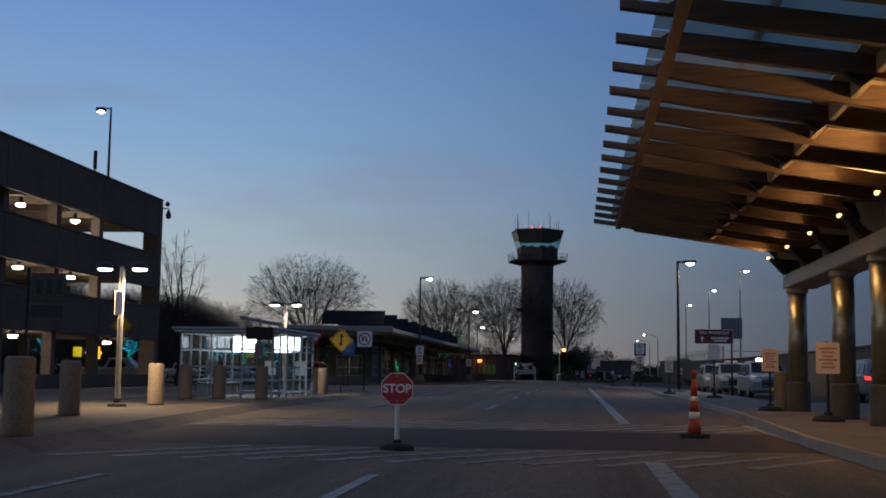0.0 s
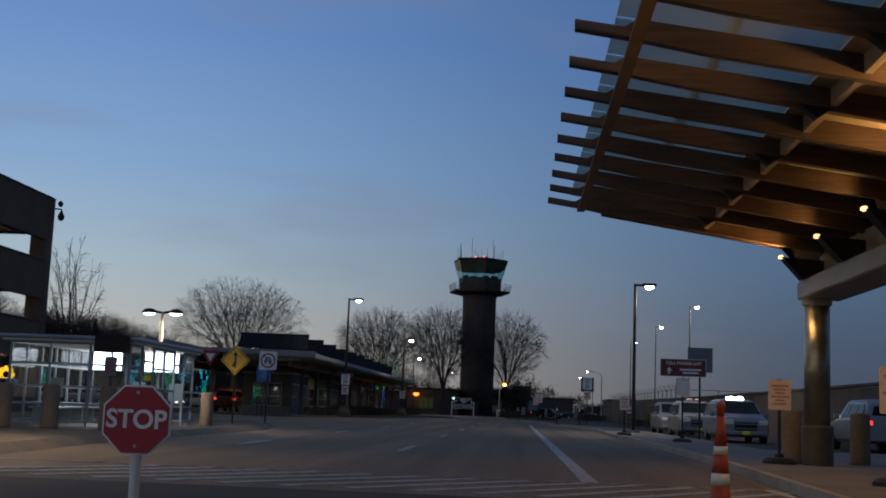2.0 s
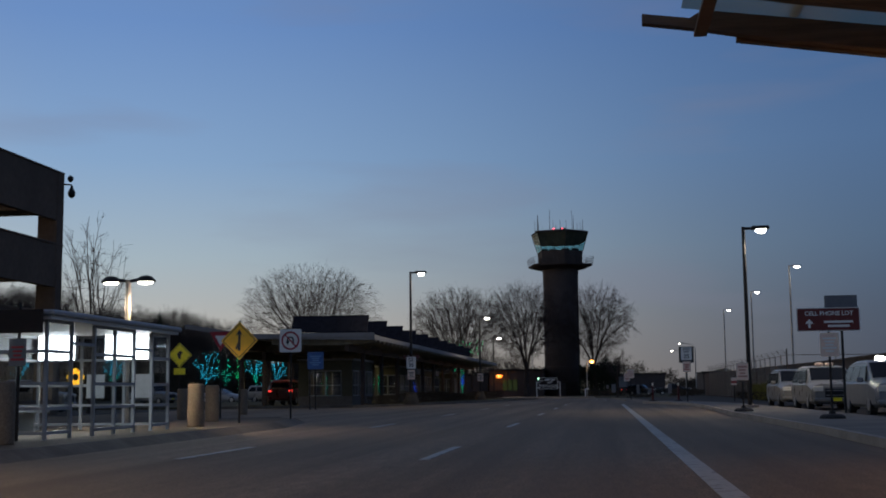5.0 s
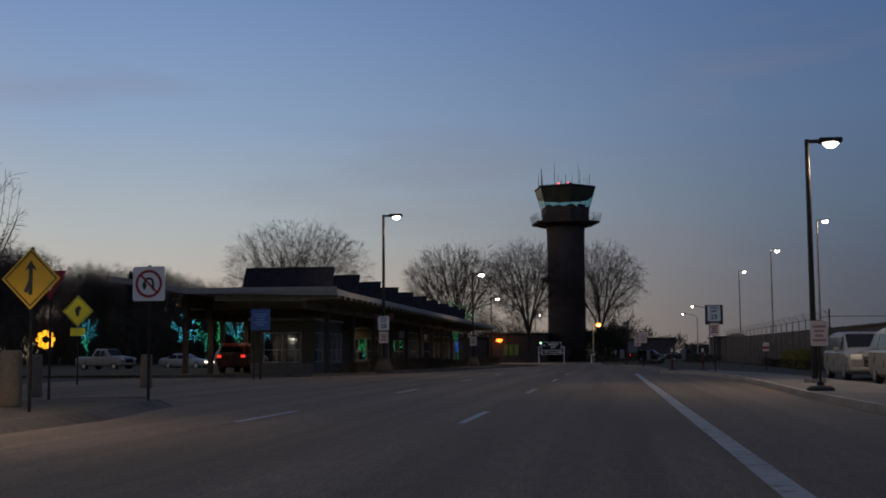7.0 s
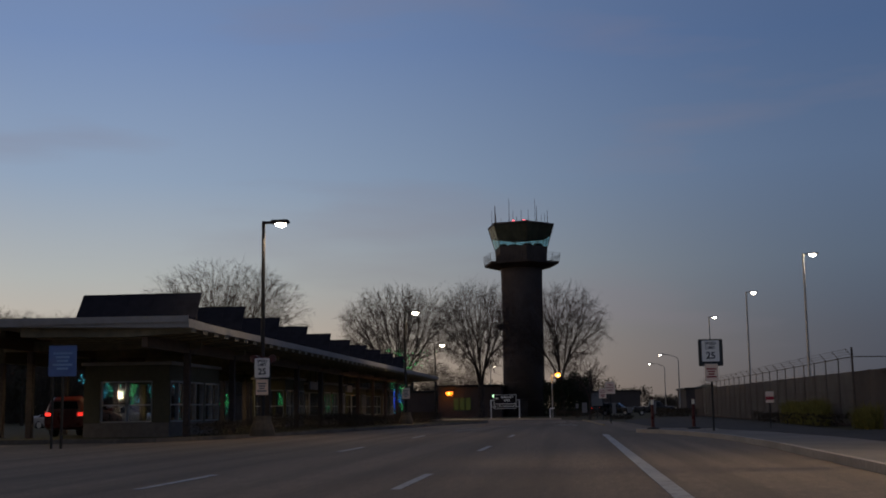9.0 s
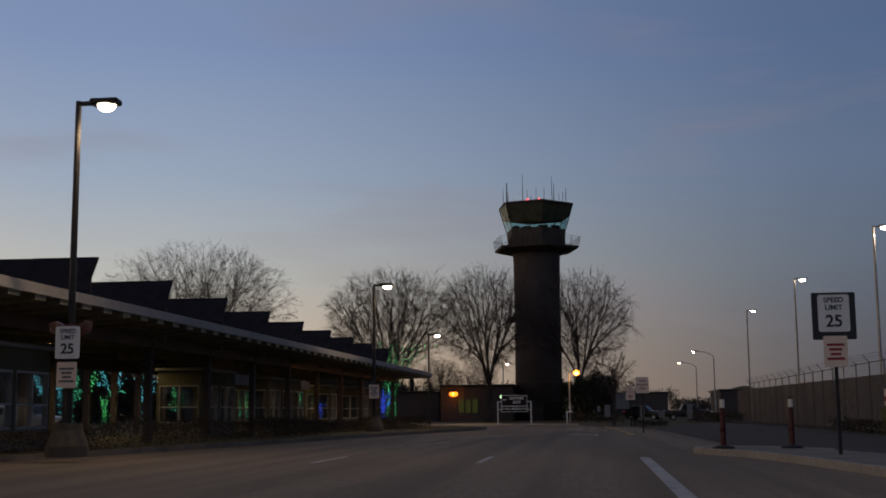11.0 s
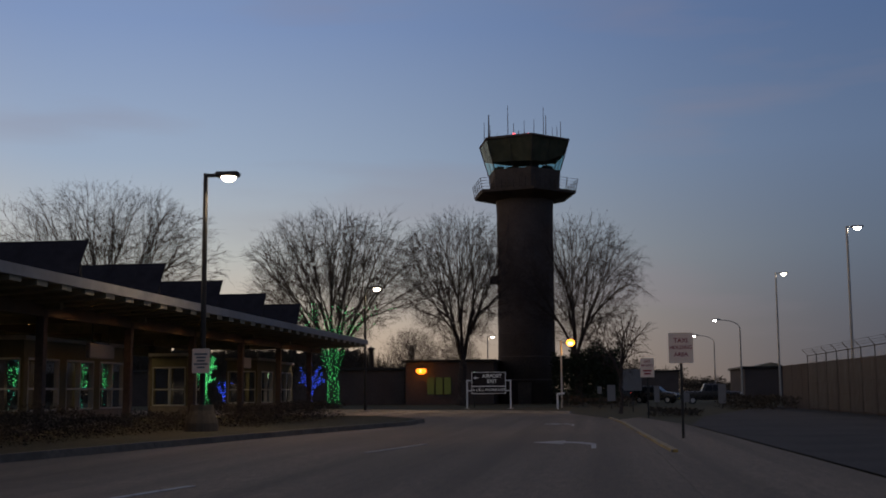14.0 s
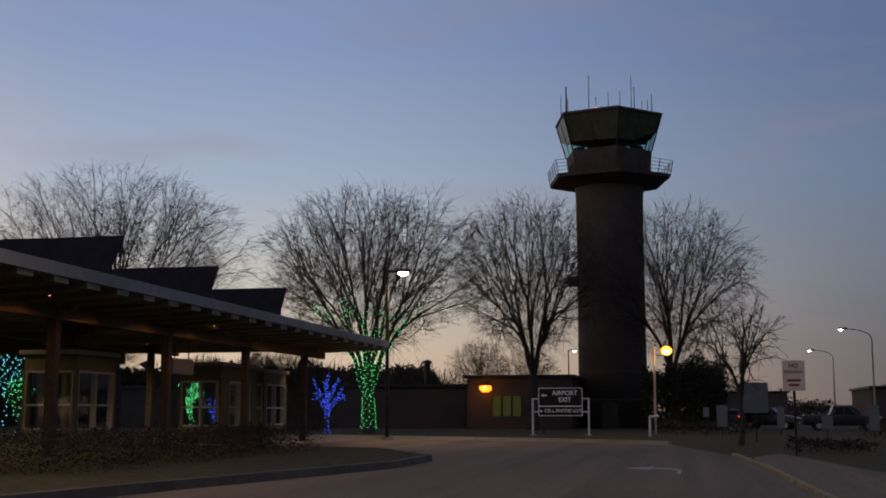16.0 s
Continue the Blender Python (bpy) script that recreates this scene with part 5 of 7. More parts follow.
def soffit_lamp(x, y, z, watts, colour, label):
    f = thing("soffit_lamp", (x, y, z), label, "lamp", "soffit lamps")
    part("body", lathe(bm_new(), [(0.09, 0.0), (0.10, 0.03), (0.10, 0.26)], 12), M_DARKMETAL, f)
    part("lens", lathe(bm_new(), [(0.010, -0.01), (0.016, -0.005), (0.016, 0.01)], 12), M_AMBER, f, "glowing lens")
    lamp("soffit_light", "SPOT", (x, y, z - 0.08), watts, colour, 0.08, None, 168)


soffit_lamp(-22.9, 89.6, 3.98, SOFFIT * 0.5, (1.0, 0.86, 0.52), "small lamp under the near end of the canopy")
# added lamps with no known fixture, to brighten the rear wall and offices
for k in range(10):
    soffit_lamp(-20.6, 96.0 + 6.62 * k, 3.95, SOFFIT, (1.0, 0.86, 0.52), "added lamp, lens hidden, that brightens the rear of the canopy")
# added weak amber lamps, only to give the front beam its warm edge
for k in range(10):
    soffit_lamp(-14.3, 127.2 + 3.31 * k, 3.95, SOFFIT * 0.16, (1.0, 0.55, 0.22), "added amber lamp, lens hidden, that warms the front beam")


# ---- street lamps ----
def street_lamp(x, y, z0, head_z, side, mat_pole, watts, label, base="", arm=0.45, lens=M_LED, r=0.085, size=1.0, turn=0):
    s = thing("street_lamp", (x, y, z0), label, "street lamp", "street lamps", turn)
    h = head_z - z0
    if base == "cone":
        part("footing", lathe(bm_new(), [(0.52, 0), (0.50, 0.25), (0.36, 0.62), (0.34, 0.8)], 16), M_ISLAND, s, "dirty concrete footing")
    elif base == "round":
        part("footing", lathe(bm_new(), [(0.34, 0), (0.34, 0.12)], 14), M_KERB, s)
    part("pole", tube(bm_new(), (0, 0, 0.1), (0, 0, h + 0.06), r * 1.15, r * 0.85, 10), mat_pole, s)
    bm = bm_new()
    box(bm, min(0, side * arm), -0.05, h - 0.06, max(0, side * arm), 0.05, h + 0.05, 0.015)
    part("arm", bm, mat_pole, s)
    a, b = sorted((side * arm * 0.75, side * (arm + 0.62 * size)))
    bm = bm_new()
    box(bm, a, -0.19 * size, h - 0.07, b, 0.19 * size, h + 0.09, 0.04)
    part("head", bm, mat_pole, s)
    cx = side * (arm + 0.28 * size)
    bm = bm_new()
    lathe(bm, [(0.05, -0.17 * size), (0.14, -0.14 * size), (0.21, -0.07 * size), (0.24, 0.0)], 14)
    bmesh.ops.scale(bm, vec=(1.0 * size, 0.85 * size, 0.9), verts=bm.verts)
    bmesh.ops.translate(bm, vec=(cx, 0, h - 0.07), verts=bm.verts)
    part("lens", bm, lens, s, "glowing white lens", True)
    if watts:
        lamp("lamp_light", "SPOT", (x + cx * math.cos(radians(turn)), y + cx * math.sin(radians(turn)), head_z - 0.35), watts, (1.0, 0.86, 0.66), 0.2, None, 160)
    return s


street_lamp(-11.8, 91.9, 0.13, 8.85, 1, M_DARKMETAL, STREET * 0.6, "dark square street lamp on a dirty concrete footing", "cone")
street_lamp(-10.94, 127.7, 0.13, 8.0, 1, M_DARKMETAL, STREET * 0.42, "dark square street lamp on a dirty concrete footing", "cone")
street_lamp(-13.0, 164.1, 0.05, 7.65, 1, M_DARKMETAL, STREET * 0.7, "dark square street lamp beside the side road", "round")
street_lamp(6.85, 65.4, 0.15, 7.70, 1, M_DARKMETAL, STREET, "tall dark street lamp on the pavement", "round")
street_lamp(23.6, 163, -0.03, 15.75, 1, M_GALV, STREET * 1.6, "tall galvanised apron lamp mast", "round", 0.5, M_LED, 0.12, 1.5)
street_lamp(23.65, 202, -0.03, 15.75, 1, M_GALV, 0, "tall galvanised apron lamp mast", "round", 0.5, M_LED, 0.12, 1.5)
street_lamp(23.65, 244.8, -0.03, 15.75, 1, M_GALV, 0, "tall galvanised apron lamp mast", "round", 0.5, M_LED_FAR, 0.12, 1.5)
street_lamp(-13.3, 251, -0.03, 8.6, 1, M_GALV, 0, "far street lamp behind the tower", "round", 0.4, M_LED_FAR, 0.09, 1.0)


def twin_lamp(x, y, z0, head_z, label, watts=None, tone=(1.0, 0.84, 0.62), s_=0.72):
    s = thing("twin_lamp", (x, y, z0), label, "street lamp", "twin lamps")
    h = head_z - z0
    part("pole", tube(bm_new(), (0, 0, 0), (0, 0, h), 0.075, 0.065, 10), M_KERB, s, "pale lamp pole")
    for sd in (-1, 1):
        part("arm", tube(bm_new(), (0, 0, h - 0.03), (sd * 0.42 * s_, 0, h + 0.02), 0.04, n=8), M_DARKMETAL, s)
        bm = bm_new()
        lathe(bm, [(0.30, 0.0), (0.31, 0.05), (0.18, 0.16), (0.06, 0.19)], 14)
        bmesh.ops.scale(bm, vec=(1.15 * s_, 0.8 * s_, 0.85), verts=bm.verts)
        bmesh.ops.translate(bm, vec=(sd * 0.62 * s_, 0, h - 0.05), verts=bm.verts)
        part("hood", bm, M_DARKMETAL, s, "", True)
        bm = bm_new()
        lathe(bm, [(0.08, -0.06), (0.18, -0.045), (0.25, 0.0)], 14)
        bmesh.ops.scale(bm, vec=(1.1 * s_, 0.75 * s_, 0.85), verts=bm.verts)
        bmesh.ops.translate(bm, vec=(sd * 0.62 * s_, 0, h - 0.055), verts=bm.verts)
        part("lens", bm, M_LED, s, "glowing white lens", True)
        lamp("lamp_light", "SPOT", (x + sd * 0.62 * s_, y, head_z - 0.3), watts or TWIN, tone, 0.15, None, 165)
    return s


twin_lamp(-10.75, 42.1, 0.15, 3.78, "pale pole with two hooded lamps above the bus shelter")
g = twin_lamp(-10.3, 23.5, 0.15, 3.6, "pale pole with two hooded lamps on the island", ISLAND, (1.0, 0.74, 0.44))
# white strip imitates lamp light falling on this stretch of the pole
bm = bm_new()
box(bm, -0.11, -0.16, 2.25, 0.11, -0.085, 2.85, 0.015)
part("lit_pole_strip", bm, M_SIGNWHITE, g, "pale strip standing in for the lit part of the pole")
part("rubber_base", lathe(bm_new(), [(0.24, 0), (0.22, 0.07), (0.10, 0.1), (0.09, 0.2)], 12), M_BLACK, g, "black rubber base")


def cobra_lamp(x, y, head_z, label):
    s = thing("cobra_lamp", (x, y, -0.03), label, "street lamp", "cobra lamps")
    px = 2.6
    part("pole", tube(bm_new(), (px, 0, 0), (px, 0, head_z - 0.9), 0.11, 0.07), M_GALV, s)
    last = Vector((px, 0, head_z - 0.95))
    for k in range(1, 7):
        a = radians(15 * k)
        p = Vector((px - 2.1 * (1 - math.cos(a)), 0, head_z - 0.95 + 0.9 * math.sin(a)))
        part("arm", tube(bm_new(), last, p, 0.045, n=6), M_GALV, s)
        last = p
    bm = bm_new()
    box(bm, -0.2, -0.18, head_z - 0.08, 0.6, 0.18, head_z + 0.1, 0.05)
    part("head", bm, M_GALV, s)
    bm = bm_new()
    lathe(bm, [(0.05, head_z - 0.22), (0.13, head_z - 0.18), (0.18, head_z - 0.08)], 12)
    part("lens", bm, M_LED_FAR, s, "glowing white lens", True)


cobra_lamp(13.8, 222.8, 8.8, "galvanised curved-arm street lamp")
cobra_lamp(14.4, 257.4, 8.7, "galvanised curved-arm street lamp")

# sodium lamps near the tower
g = thing("sodium_lamp", (-1.6, 182.8, 0.0), "slim pole with an amber sodium lamp", "street lamp", "sodium lamps")
part("pole", tube(bm_new(), (0, 0, 0), (0, 0, 5.0), 0.07, 0.06), M_GALV, g)
part("arm", tube(bm_new(), (0, 0, 4.95), (0.6, 0, 5.05), 0.035), M_GALV, g)
bm = bm_new()
lathe(bm, [(0.12, 4.62), (0.30, 4.75), (0.33, 4.95), (0.2, 5.1), (0.06, 5.14)], 14, (0.72, 0))
part("globe", bm, M_SODIUM, g, "glowing amber globe", True)
# added bright body proud of the globe, imitates the glow's pale centre
part("glow_core", lathe(bm_new(), [(0.08, 4.66), (0.2, 4.72), (0.2, 4.9), (0.08, 4.96)], 12, (0.72, -0.22)), M_SODIUM_CORE, g, "bright body imitating the core of the lamp's glow", True)
lamp("sodium_light", "POINT", (-0.6, 182.2, 4.4), 80, (1.0, 0.45, 0.08), 0.3)


# path lamp beyond the canopy
g = thing("path_lamp", (-23.2, 175.6, -0.03), "short post with a white tube lamp and an amber lens", "lamp")
part("post", tube(bm_new(), (0, 0, 0), (0, 0, 2.6), 0.06), M_DARKMETAL, g)
part("tube_lamp", tube(bm_new(), (0, 0, 2.62), (0, 0, 3.5), 0.06, 0.06, 10), M_TUBE, g, "glowing white tube")
bm = bm_new()
lathe(bm, [(0.04, 2.8), (0.09, 2.85), (0.09, 2.97), (0.04, 3.02)], 12, (-0.45, -0.1))
part("lens", bm, M_SODIUM_RED, g, "glowing amber lens", True)
part("bracket", tube(bm_new(), (0, 0, 2.6), (-0.45, -0.1, 2.78), 0.03), M_DARKMETAL, g)


# ---- signs ----
def write_bars(s, bm, mat, label="rows of small bars"):
    return tagged(part("writing", bm, mat, s), label, kind="stuff")


def post_sign(x, y, z0, label, cat="sign", group="road signs", turn=0, post=M_DARKMETAL, h=2.2, base=False, square=False):
    s = thing("road_sign", (x, y, z0), label, cat, group, turn)
    if square:
        bm = bm_new()
        box(bm, -0.035, -0.035, 0, 0.035, 0.035, h)
        part("post", bm, post, s)
    else:
        part("post", tube(bm_new(), (0, 0, 0), (0, 0, h), 0.032, n=8), post, s)
    if base:
        part("rubber_base", lathe(bm_new(), [(0.34, 0), (0.33, 0.06), (0.26, 0.11), (0.09, 0.13), (0.08, 0.2)], 14), M_BLACK, s, "black rubber base")
    return s


def board(s, outline, face, y=-0.045, depth=0.012, name="sign_face", label=""):
    bm = bm_new()
    plate(bm, outline, y - depth, y)
    return part(name, bm, face, s, label)


def diamond(w, cz):
    r = w / math.sqrt(2)
    return [(0, cz - r), (r, cz), (0, cz + r), (-r, cz)]


def diamond_rim(s, w, cz, mat):
    for sx, sz in ((1, 1), (1, -1), (-1, 1), (-1, -1)):
        r = w / math.sqrt(2) - 0.05
        bm = bm_new()
        plate(bm, [(0, cz + sz * r), (sx * r, cz), (sx * (r - 0.03), cz), (0, cz + sz * (r - 0.03))], -0.062, -0.058)
        bmesh.ops.recalc_face_normals(bm, faces=bm.faces)
        part("border", bm, mat, s)


# portable stop sign in the road
s = thing("stop_sign", (-1.56, 11.6, 0.0), "portable red stop sign on a white post and rubber base", "stop sign", turn=0)
part("post", tube(bm_new(), (0, 0, 0.08), (0, 0, 0.89), 0.036, n=10), M_WHITE, s, "white tube post")
bm = bm_new()
lathe(bm, [(0.24, 0), (0.235, 0.06), (0.17, 0.09), (0.06, 0.10), (0.05, 0.15)], 8)
part("rubber_base", bm, M_BLACK, s, "black rubber base")
R8 = 0.222 / math.cos(radians(22.5))
board(s, [(R8 * math.cos(radians(22.5 + 45 * k)), 0.845 + R8 * math.sin(radians(22.5 + 45 * k))) for k in range(8)], M_SIGNWHITE, -0.04, 0.008, "border", "thin white border")
R8 *= 0.945
board(s, [(R8 * math.cos(radians(22.5 + 45 * k)), 0.845 + R8 * math.sin(radians(22.5 + 45 * k))) for k in range(8)], M_RED, -0.049, 0.006)
lettering("STOP", 0.165, M_SIGNWHITE, s, 0, 0.845, -0.058)
for zz in (0.68, 1.02):
    bm = bm_new()
    tube(bm, (0, -0.06, zz), (0, -0.054, zz), 0.012, n=8)
    part("bolt", bm, M_GALV, s)

# channelizer cone
s = thing("traffic_cone", (2.95, 16.35, 0.0), "tall orange channelizer cone with white reflective collars", "traffic cone")
bm = bm_new()
prism(bm, [(0.27 * math.cos(radians(22.5 + 45 * k)), 0.27 * math.sin(radians(22.5 + 45 * k))) for k in range(8)], 0, 0.07)
part("rubber_base", bm, M_BLACK, s, "black rubber base")
prof = lambda z: 0.125 - 0.085 * z / 1.05
for i, (z0, z1, mt) in enumerate(((0.07, 0.33, M_ORANGE), (0.33, 0.45, M_REFLECT), (0.45, 0.64, M_ORANGE), (0.64, 0.72, M_REFLECT), (0.72, 1.02, M_ORANGE))):
    bm = bm_new()
    lathe(bm, [(prof(z0) - (0.002 if i % 2 == 0 else -0.002), z0), (prof(z1) - (0.002 if i % 2 == 0 else -0.002), z1)], 18)
    part("collar" if i % 2 else "cone_body", bm, mt, s, "white reflective collar" if i % 2 else "", True)
part("handle", lathe(bm_new(), [(0.035, 1.02), (0.03, 1.08), (0.05, 1.10), (0.05, 1.15), (0.03, 1.17)], 12), M_ORANGE, s, "", True)

# red flexible posts at the pavement nose
for x, y in ((4.0, 95.0), (5.7, 95.2)):
    s = thing("flexible_post", (x, y, 0.15), "red flexible post with a white collar on a black base", "post", "flexible posts")
    part("rubber_base", lathe(bm_new(), [(0.27, 0), (0.26, 0.05), (0.15, 0.08), (0.06, 0.09)], 12), M_BLACK, s)
    part("post_body", tube(bm_new(), (0, 0, 0.08), (0, 0, 1.28), 0.075, 0.055, 12), M_CAR_RED, s)
    part("collar", tube(bm_new(), (0, 0, 1.02), (0, 0, 1.22), 0.064, 0.06, 12), M_REFLECT, s, "white reflective collar")

# yellow merge sign and no-U-turn sign
s = post_sign(-9.33, 46.7, 0.15, "yellow diamond merge sign on a steel post", h=2.85)
board(s, diamond(0.76, 2.30), M_YELLOW)
diamond_rim(s, 0.76, 2.30, M_SIGNBLACK)
bm = bm_new()
plate(bm, [(-0.035, 2.02), (0.035, 2.02), (0.035, 2.48), (0.11, 2.44), (0.0, 2.62), (-0.11, 2.44), (-0.035, 2.48)], -0.066, -0.06)
plate(bm, [(-0.12, 2.08), (-0.06, 2.05), (0.0, 2.22), (0.0, 2.36)], -0.0662, -0.0602)
part("symbol", bm, M_SIGNBLACK, s, "black merge arrow")
s = post_sign(-9.18, 51.65, 0.15, "white no-U-turn sign with a red ring", h=2.9)
board(s, rounded(0.72, 0.74, 0.05, 2.50), M_SIGNWHITE)
bm = bm_new()
for k in range(24):
    a, b = radians(15 * k), radians(15 * k + 15)
    plate(bm, [(0.30 * math.cos(a), 2.5 + 0.30 * math.sin(a)), (0.30 * math.cos(b), 2.5 + 0.30 * math.sin(b)), (0.245 * math.cos(b), 2.5 + 0.245 * math.sin(b)), (0.245 * math.cos(a), 2.5 + 0.245 * math.sin(a))], -0.068, -0.062)
plate(bm, [(-0.2, 2.68), (-0.17, 2.71), (0.2, 2.33), (0.17, 2.30)][::-1], -0.069, -0.063)
part("ring", bm, M_RED, s, "red ring and bar")
bm = bm_new()
for k in range(6):
    a, b = radians(30 * k), radians(30 * k + 30)
    plate(bm, [(0.12 * math.cos(a), 2.52 + 0.12 * math.sin(a)), (0.12 * math.cos(b), 2.52 + 0.12 * math.sin(b)), (0.07 * math.cos(b), 2.52 + 0.07 * math.sin(b)), (0.07 * math.cos(a), 2.52 + 0.07 * math.sin(a))], -0.066, -0.06)
plate(bm, [(0.07, 2.36), (0.12, 2.36), (0.12, 2.52), (0.07, 2.52)], -0.066, -0.06)
plate(bm, [(-0.15, 2.46), (-0.095, 2.36), (-0.04, 2.46), (-0.07, 2.52), (-0.12, 2.52)], -0.066, -0.06)
part("symbol", bm, M_SIGNBLACK, s, "black hooked arrow")
# yield sign
s = post_sign(-11.7, 52.2, 0.15, "red and white yield sign", h=2.7)
board(s, [(0, 2.2), (0.38, 2.86), (-0.38, 2.86)], M_RED)
board(s, [(0, 2.40), (0.19, 2.73), (-0.19, 2.73)], M_SIGNWHITE, -0.058, 0.006, "sign_centre")
# yellow diamond seen beside the garage lane
s = post_sign(-22.0, 53.3, 0.0, "yellow diamond sign on a steel post beside the garage", h=3.6)
board(s, diamond(0.8, 3.28), M_YELLOW)
diamond_rim(s, 0.8, 3.28, M_SIGNBLACK)
# lime pedestrian sign with its plaque
s = post_sign(-20.6, 72.6, 0.0, "lime pedestrian crossing sign with an arrow plaque", h=3.3)
board(s, diamond(0.9, 2.95), M_LIME)
diamond_rim(s, 0.9, 2.95, M_SIGNBLACK)
board(s, rounded(0.62, 0.32, 0.03, 2.12), M_LIME, name="plaque")
bm = bm_new()
plate(bm, [(-0.05, 2.75), (0.05, 2.75), (0.08, 3.0), (0.18, 3.05), (0.03, 3.18), (-0.14, 3.02)], -0.066, -0.06)
part("symbol", bm, M_SIGNBLACK, s, "black walking symbol")
s = post_sign(-30.0, 66.5, 0.0, "lime crossing sign beside the garage", h=2.4)
board(s, rounded(0.55, 0.6, 0.04, 2.1), M_LIME)
# blue information sign
s = post_sign(-15.75, 81.7, 0.0, "blue information sign on two posts", h=3.3, square=True)
board(s, rounded(0.95, 1.0, 0.04, 2.82), M_BLUE)
write_bars(s, bars(bm_new(), 0, 2.82, 0.66, 0.62, 5, -0.058), M_PALEBLUE, "rows of pale blue bars")
bm = bm_new()
box(bm, -0.36, -0.03, 0, -0.3, 0.03, 3.2)
part("post", bm, M_DARKMETAL, s)
# brown panel on a post beside the shelter
s = post_sign(-9.84, 34.9, 0.15, "dark brown panel sign with a small notice below", h=2.55)
board(s, rounded(0.96, 0.43, 0.02, 2.19), M_SIGNDARK)
board(s, rounded(0.34, 0.5, 0.02, 1.62), M_SIGNGREY, name="notice")
write_bars(s, bars(bm_new(), 0, 1.6, 0.26, 0.3, 4, -0.058), M_RED, "red bars of small writing")

# banner pole beside the garage lane
s = thing("banner_pole", (-17.3, 33.0, 0.0), "dark pole with an olive banner and a small dark board", "banner")
part("pole", tube(bm_new(), (0, 0, 0), (0, 0, 4.4), 0.06), M_DARKMETAL, s)
board(s, [(0.14, 3.30), (1.34, 3.30), (1.34, 4.20), (0.14, 4.20)], M_STUCCO, 0.0, 0.03, "banner", "olive banner")
for k in range(3):
    bm = bm_new()
    box(bm, 0.3 + 0.34 * k, -0.04, 3.5, 0.5 + 0.34 * k, -0.032, 4.0)
    part("banner_mark", bm, M_SIGNBLACK, s)
board(s, [(0.14, 2.74), (1.25, 2.74), (1.25, 3.16), (0.14, 3.16)], M_SIGNBLACK, 0.0, 0.03, "lower_board")
for z in (3.3, 4.2):
    part("bracket", tube(bm_new(), (0, -0.01, z), (1.34, -0.01, z), 0.02, n=6), M_DARKMETAL, s)

# speed limit sign on the first street lamp
s = thing("road_sign", (-11.75, 91.7, -0.12), "white speed limit sign and notice strapped to a lamp pole", "sign", "road signs")
board(s, rounded(0.62, 0.78, 0.05, 2.98), M_SIGNWHITE, -0.07)
lettering("SPEED", 0.15, M_SIGNBLACK, s, 0, 3.25, -0.084)
lettering("LIMIT", 0.15, M_SIGNBLACK, s, 0, 3.10, -0.084)
lettering("25", 0.34, M_SIGNBLACK, s, 0, 2.82, -0.084)
board(s, rounded(0.50, 0.62, 0.03, 2.2), M_SIGNPINK, -0.07, name="notice")
write_bars(s, bars(bm_new(), 0, 2.2, 0.38, 0.4, 4, -0.083), M_SIGNGREY)
bm = bm_new()
for zz in (2.3, 2.7, 3.2):
    box(bm, -0.12, -0.068, zz, 0.12, 0.22, zz + 0.03)
part("strap", bm, M_GALV, s)
s = thing("ribbon_bow", (-11.75, 91.8, 3.2), "dark red ribbon bow tied to the lamp pole", "bow")
for sx in (-1, 1):
    bm = bm_new()
    plate(bm, [(sx * u, w) for u, w in ((0.05, 0.0), (0.30, -0.17), (0.52, -0.08), (0.55, 0.14), (0.36, 0.2))][::sx], -0.05, 0.03)
    part("loop", bm, M_CAR_RED, s)
part("knot", lathe(bm_new(), [(0.13, -0.1), (0.15, 0.0), (0.13, 0.1)], 10), M_CAR_RED, s)
# notice on the second lamp
s = thing("road_sign", (-10.9, 127.5, 0.13), "pale notice strapped to a lamp pole", "sign", "road signs")
board(s, rounded(0.55, 0.74, 0.03, 2.12), M_SIGNPINK, -0.07)
write_bars(s, bars(bm_new(), 0, 2.12, 0.42, 0.5, 5, -0.083), M_SIGNGREY)
bm = bm_new()
for zz in (1.9, 2.3):
    box(bm, -0.12, -0.068, zz, 0.12, 0.22, zz + 0.03)
part("strap", bm, M_GALV, s)

# speed limit sign on the pavement nose, before a dark panel
s = post_sign(6.0, 90.8, 0.0, "white speed limit sign on a dark board above a notice", h=3.55, square=True, post=M_DARKMETAL)
board(s, rounded(0.92, 1.02, 0.03, 3.10), M_SIGNBLACK, -0.036, 0.01, "backing_board", "dark backing board")
board(s, rounded(0.66, 0.80, 0.05, 3.16), M_SIGNWHITE, -0.05)
lettering("SPEED", 0.155, M_SIGNBLACK, s, 0, 3.44, -0.064)
lettering("LIMIT", 0.155, M_SIGNBLACK, s, 0, 3.28, -0.064)
lettering("25", 0.36, M_SIGNBLACK, s, 0, 2.98, -0.064)
board(s, rounded(0.50, 0.66, 0.03, 2.34), M_SIGNPINK, -0.05, name="notice")
write_bars(s, bars(bm_new(), 0, 2.33, 0.38, 0.4, 4, -0.063), M_RED, "faded red bars")

# brown lot sign with a notice, and the blank panel behind it
s = post_sign(6.75, 46.7, 0.15, "brown lot direction sign above a salmon notice", h=2.9, base=True)
board(s, rounded(1.62, 0.62, 0.04, 2.60), M_SIGNWHITE, -0.045, 0.006, "border", "thin white border")
board(s, rounded(1.58, 0.58, 0.03, 2.60), M_BROWN, -0.052, 0.006)
lettering("CELL PHONE LOT", 0.155, M_SIGNWHITE, s, 0.02, 2.755, -0.06)
write_bars(s, bars(bm_new(), 0.26, 2.48, 0.78, 0.22, 2, -0.059), M_SIGNWHITE)
bm = bm_new()
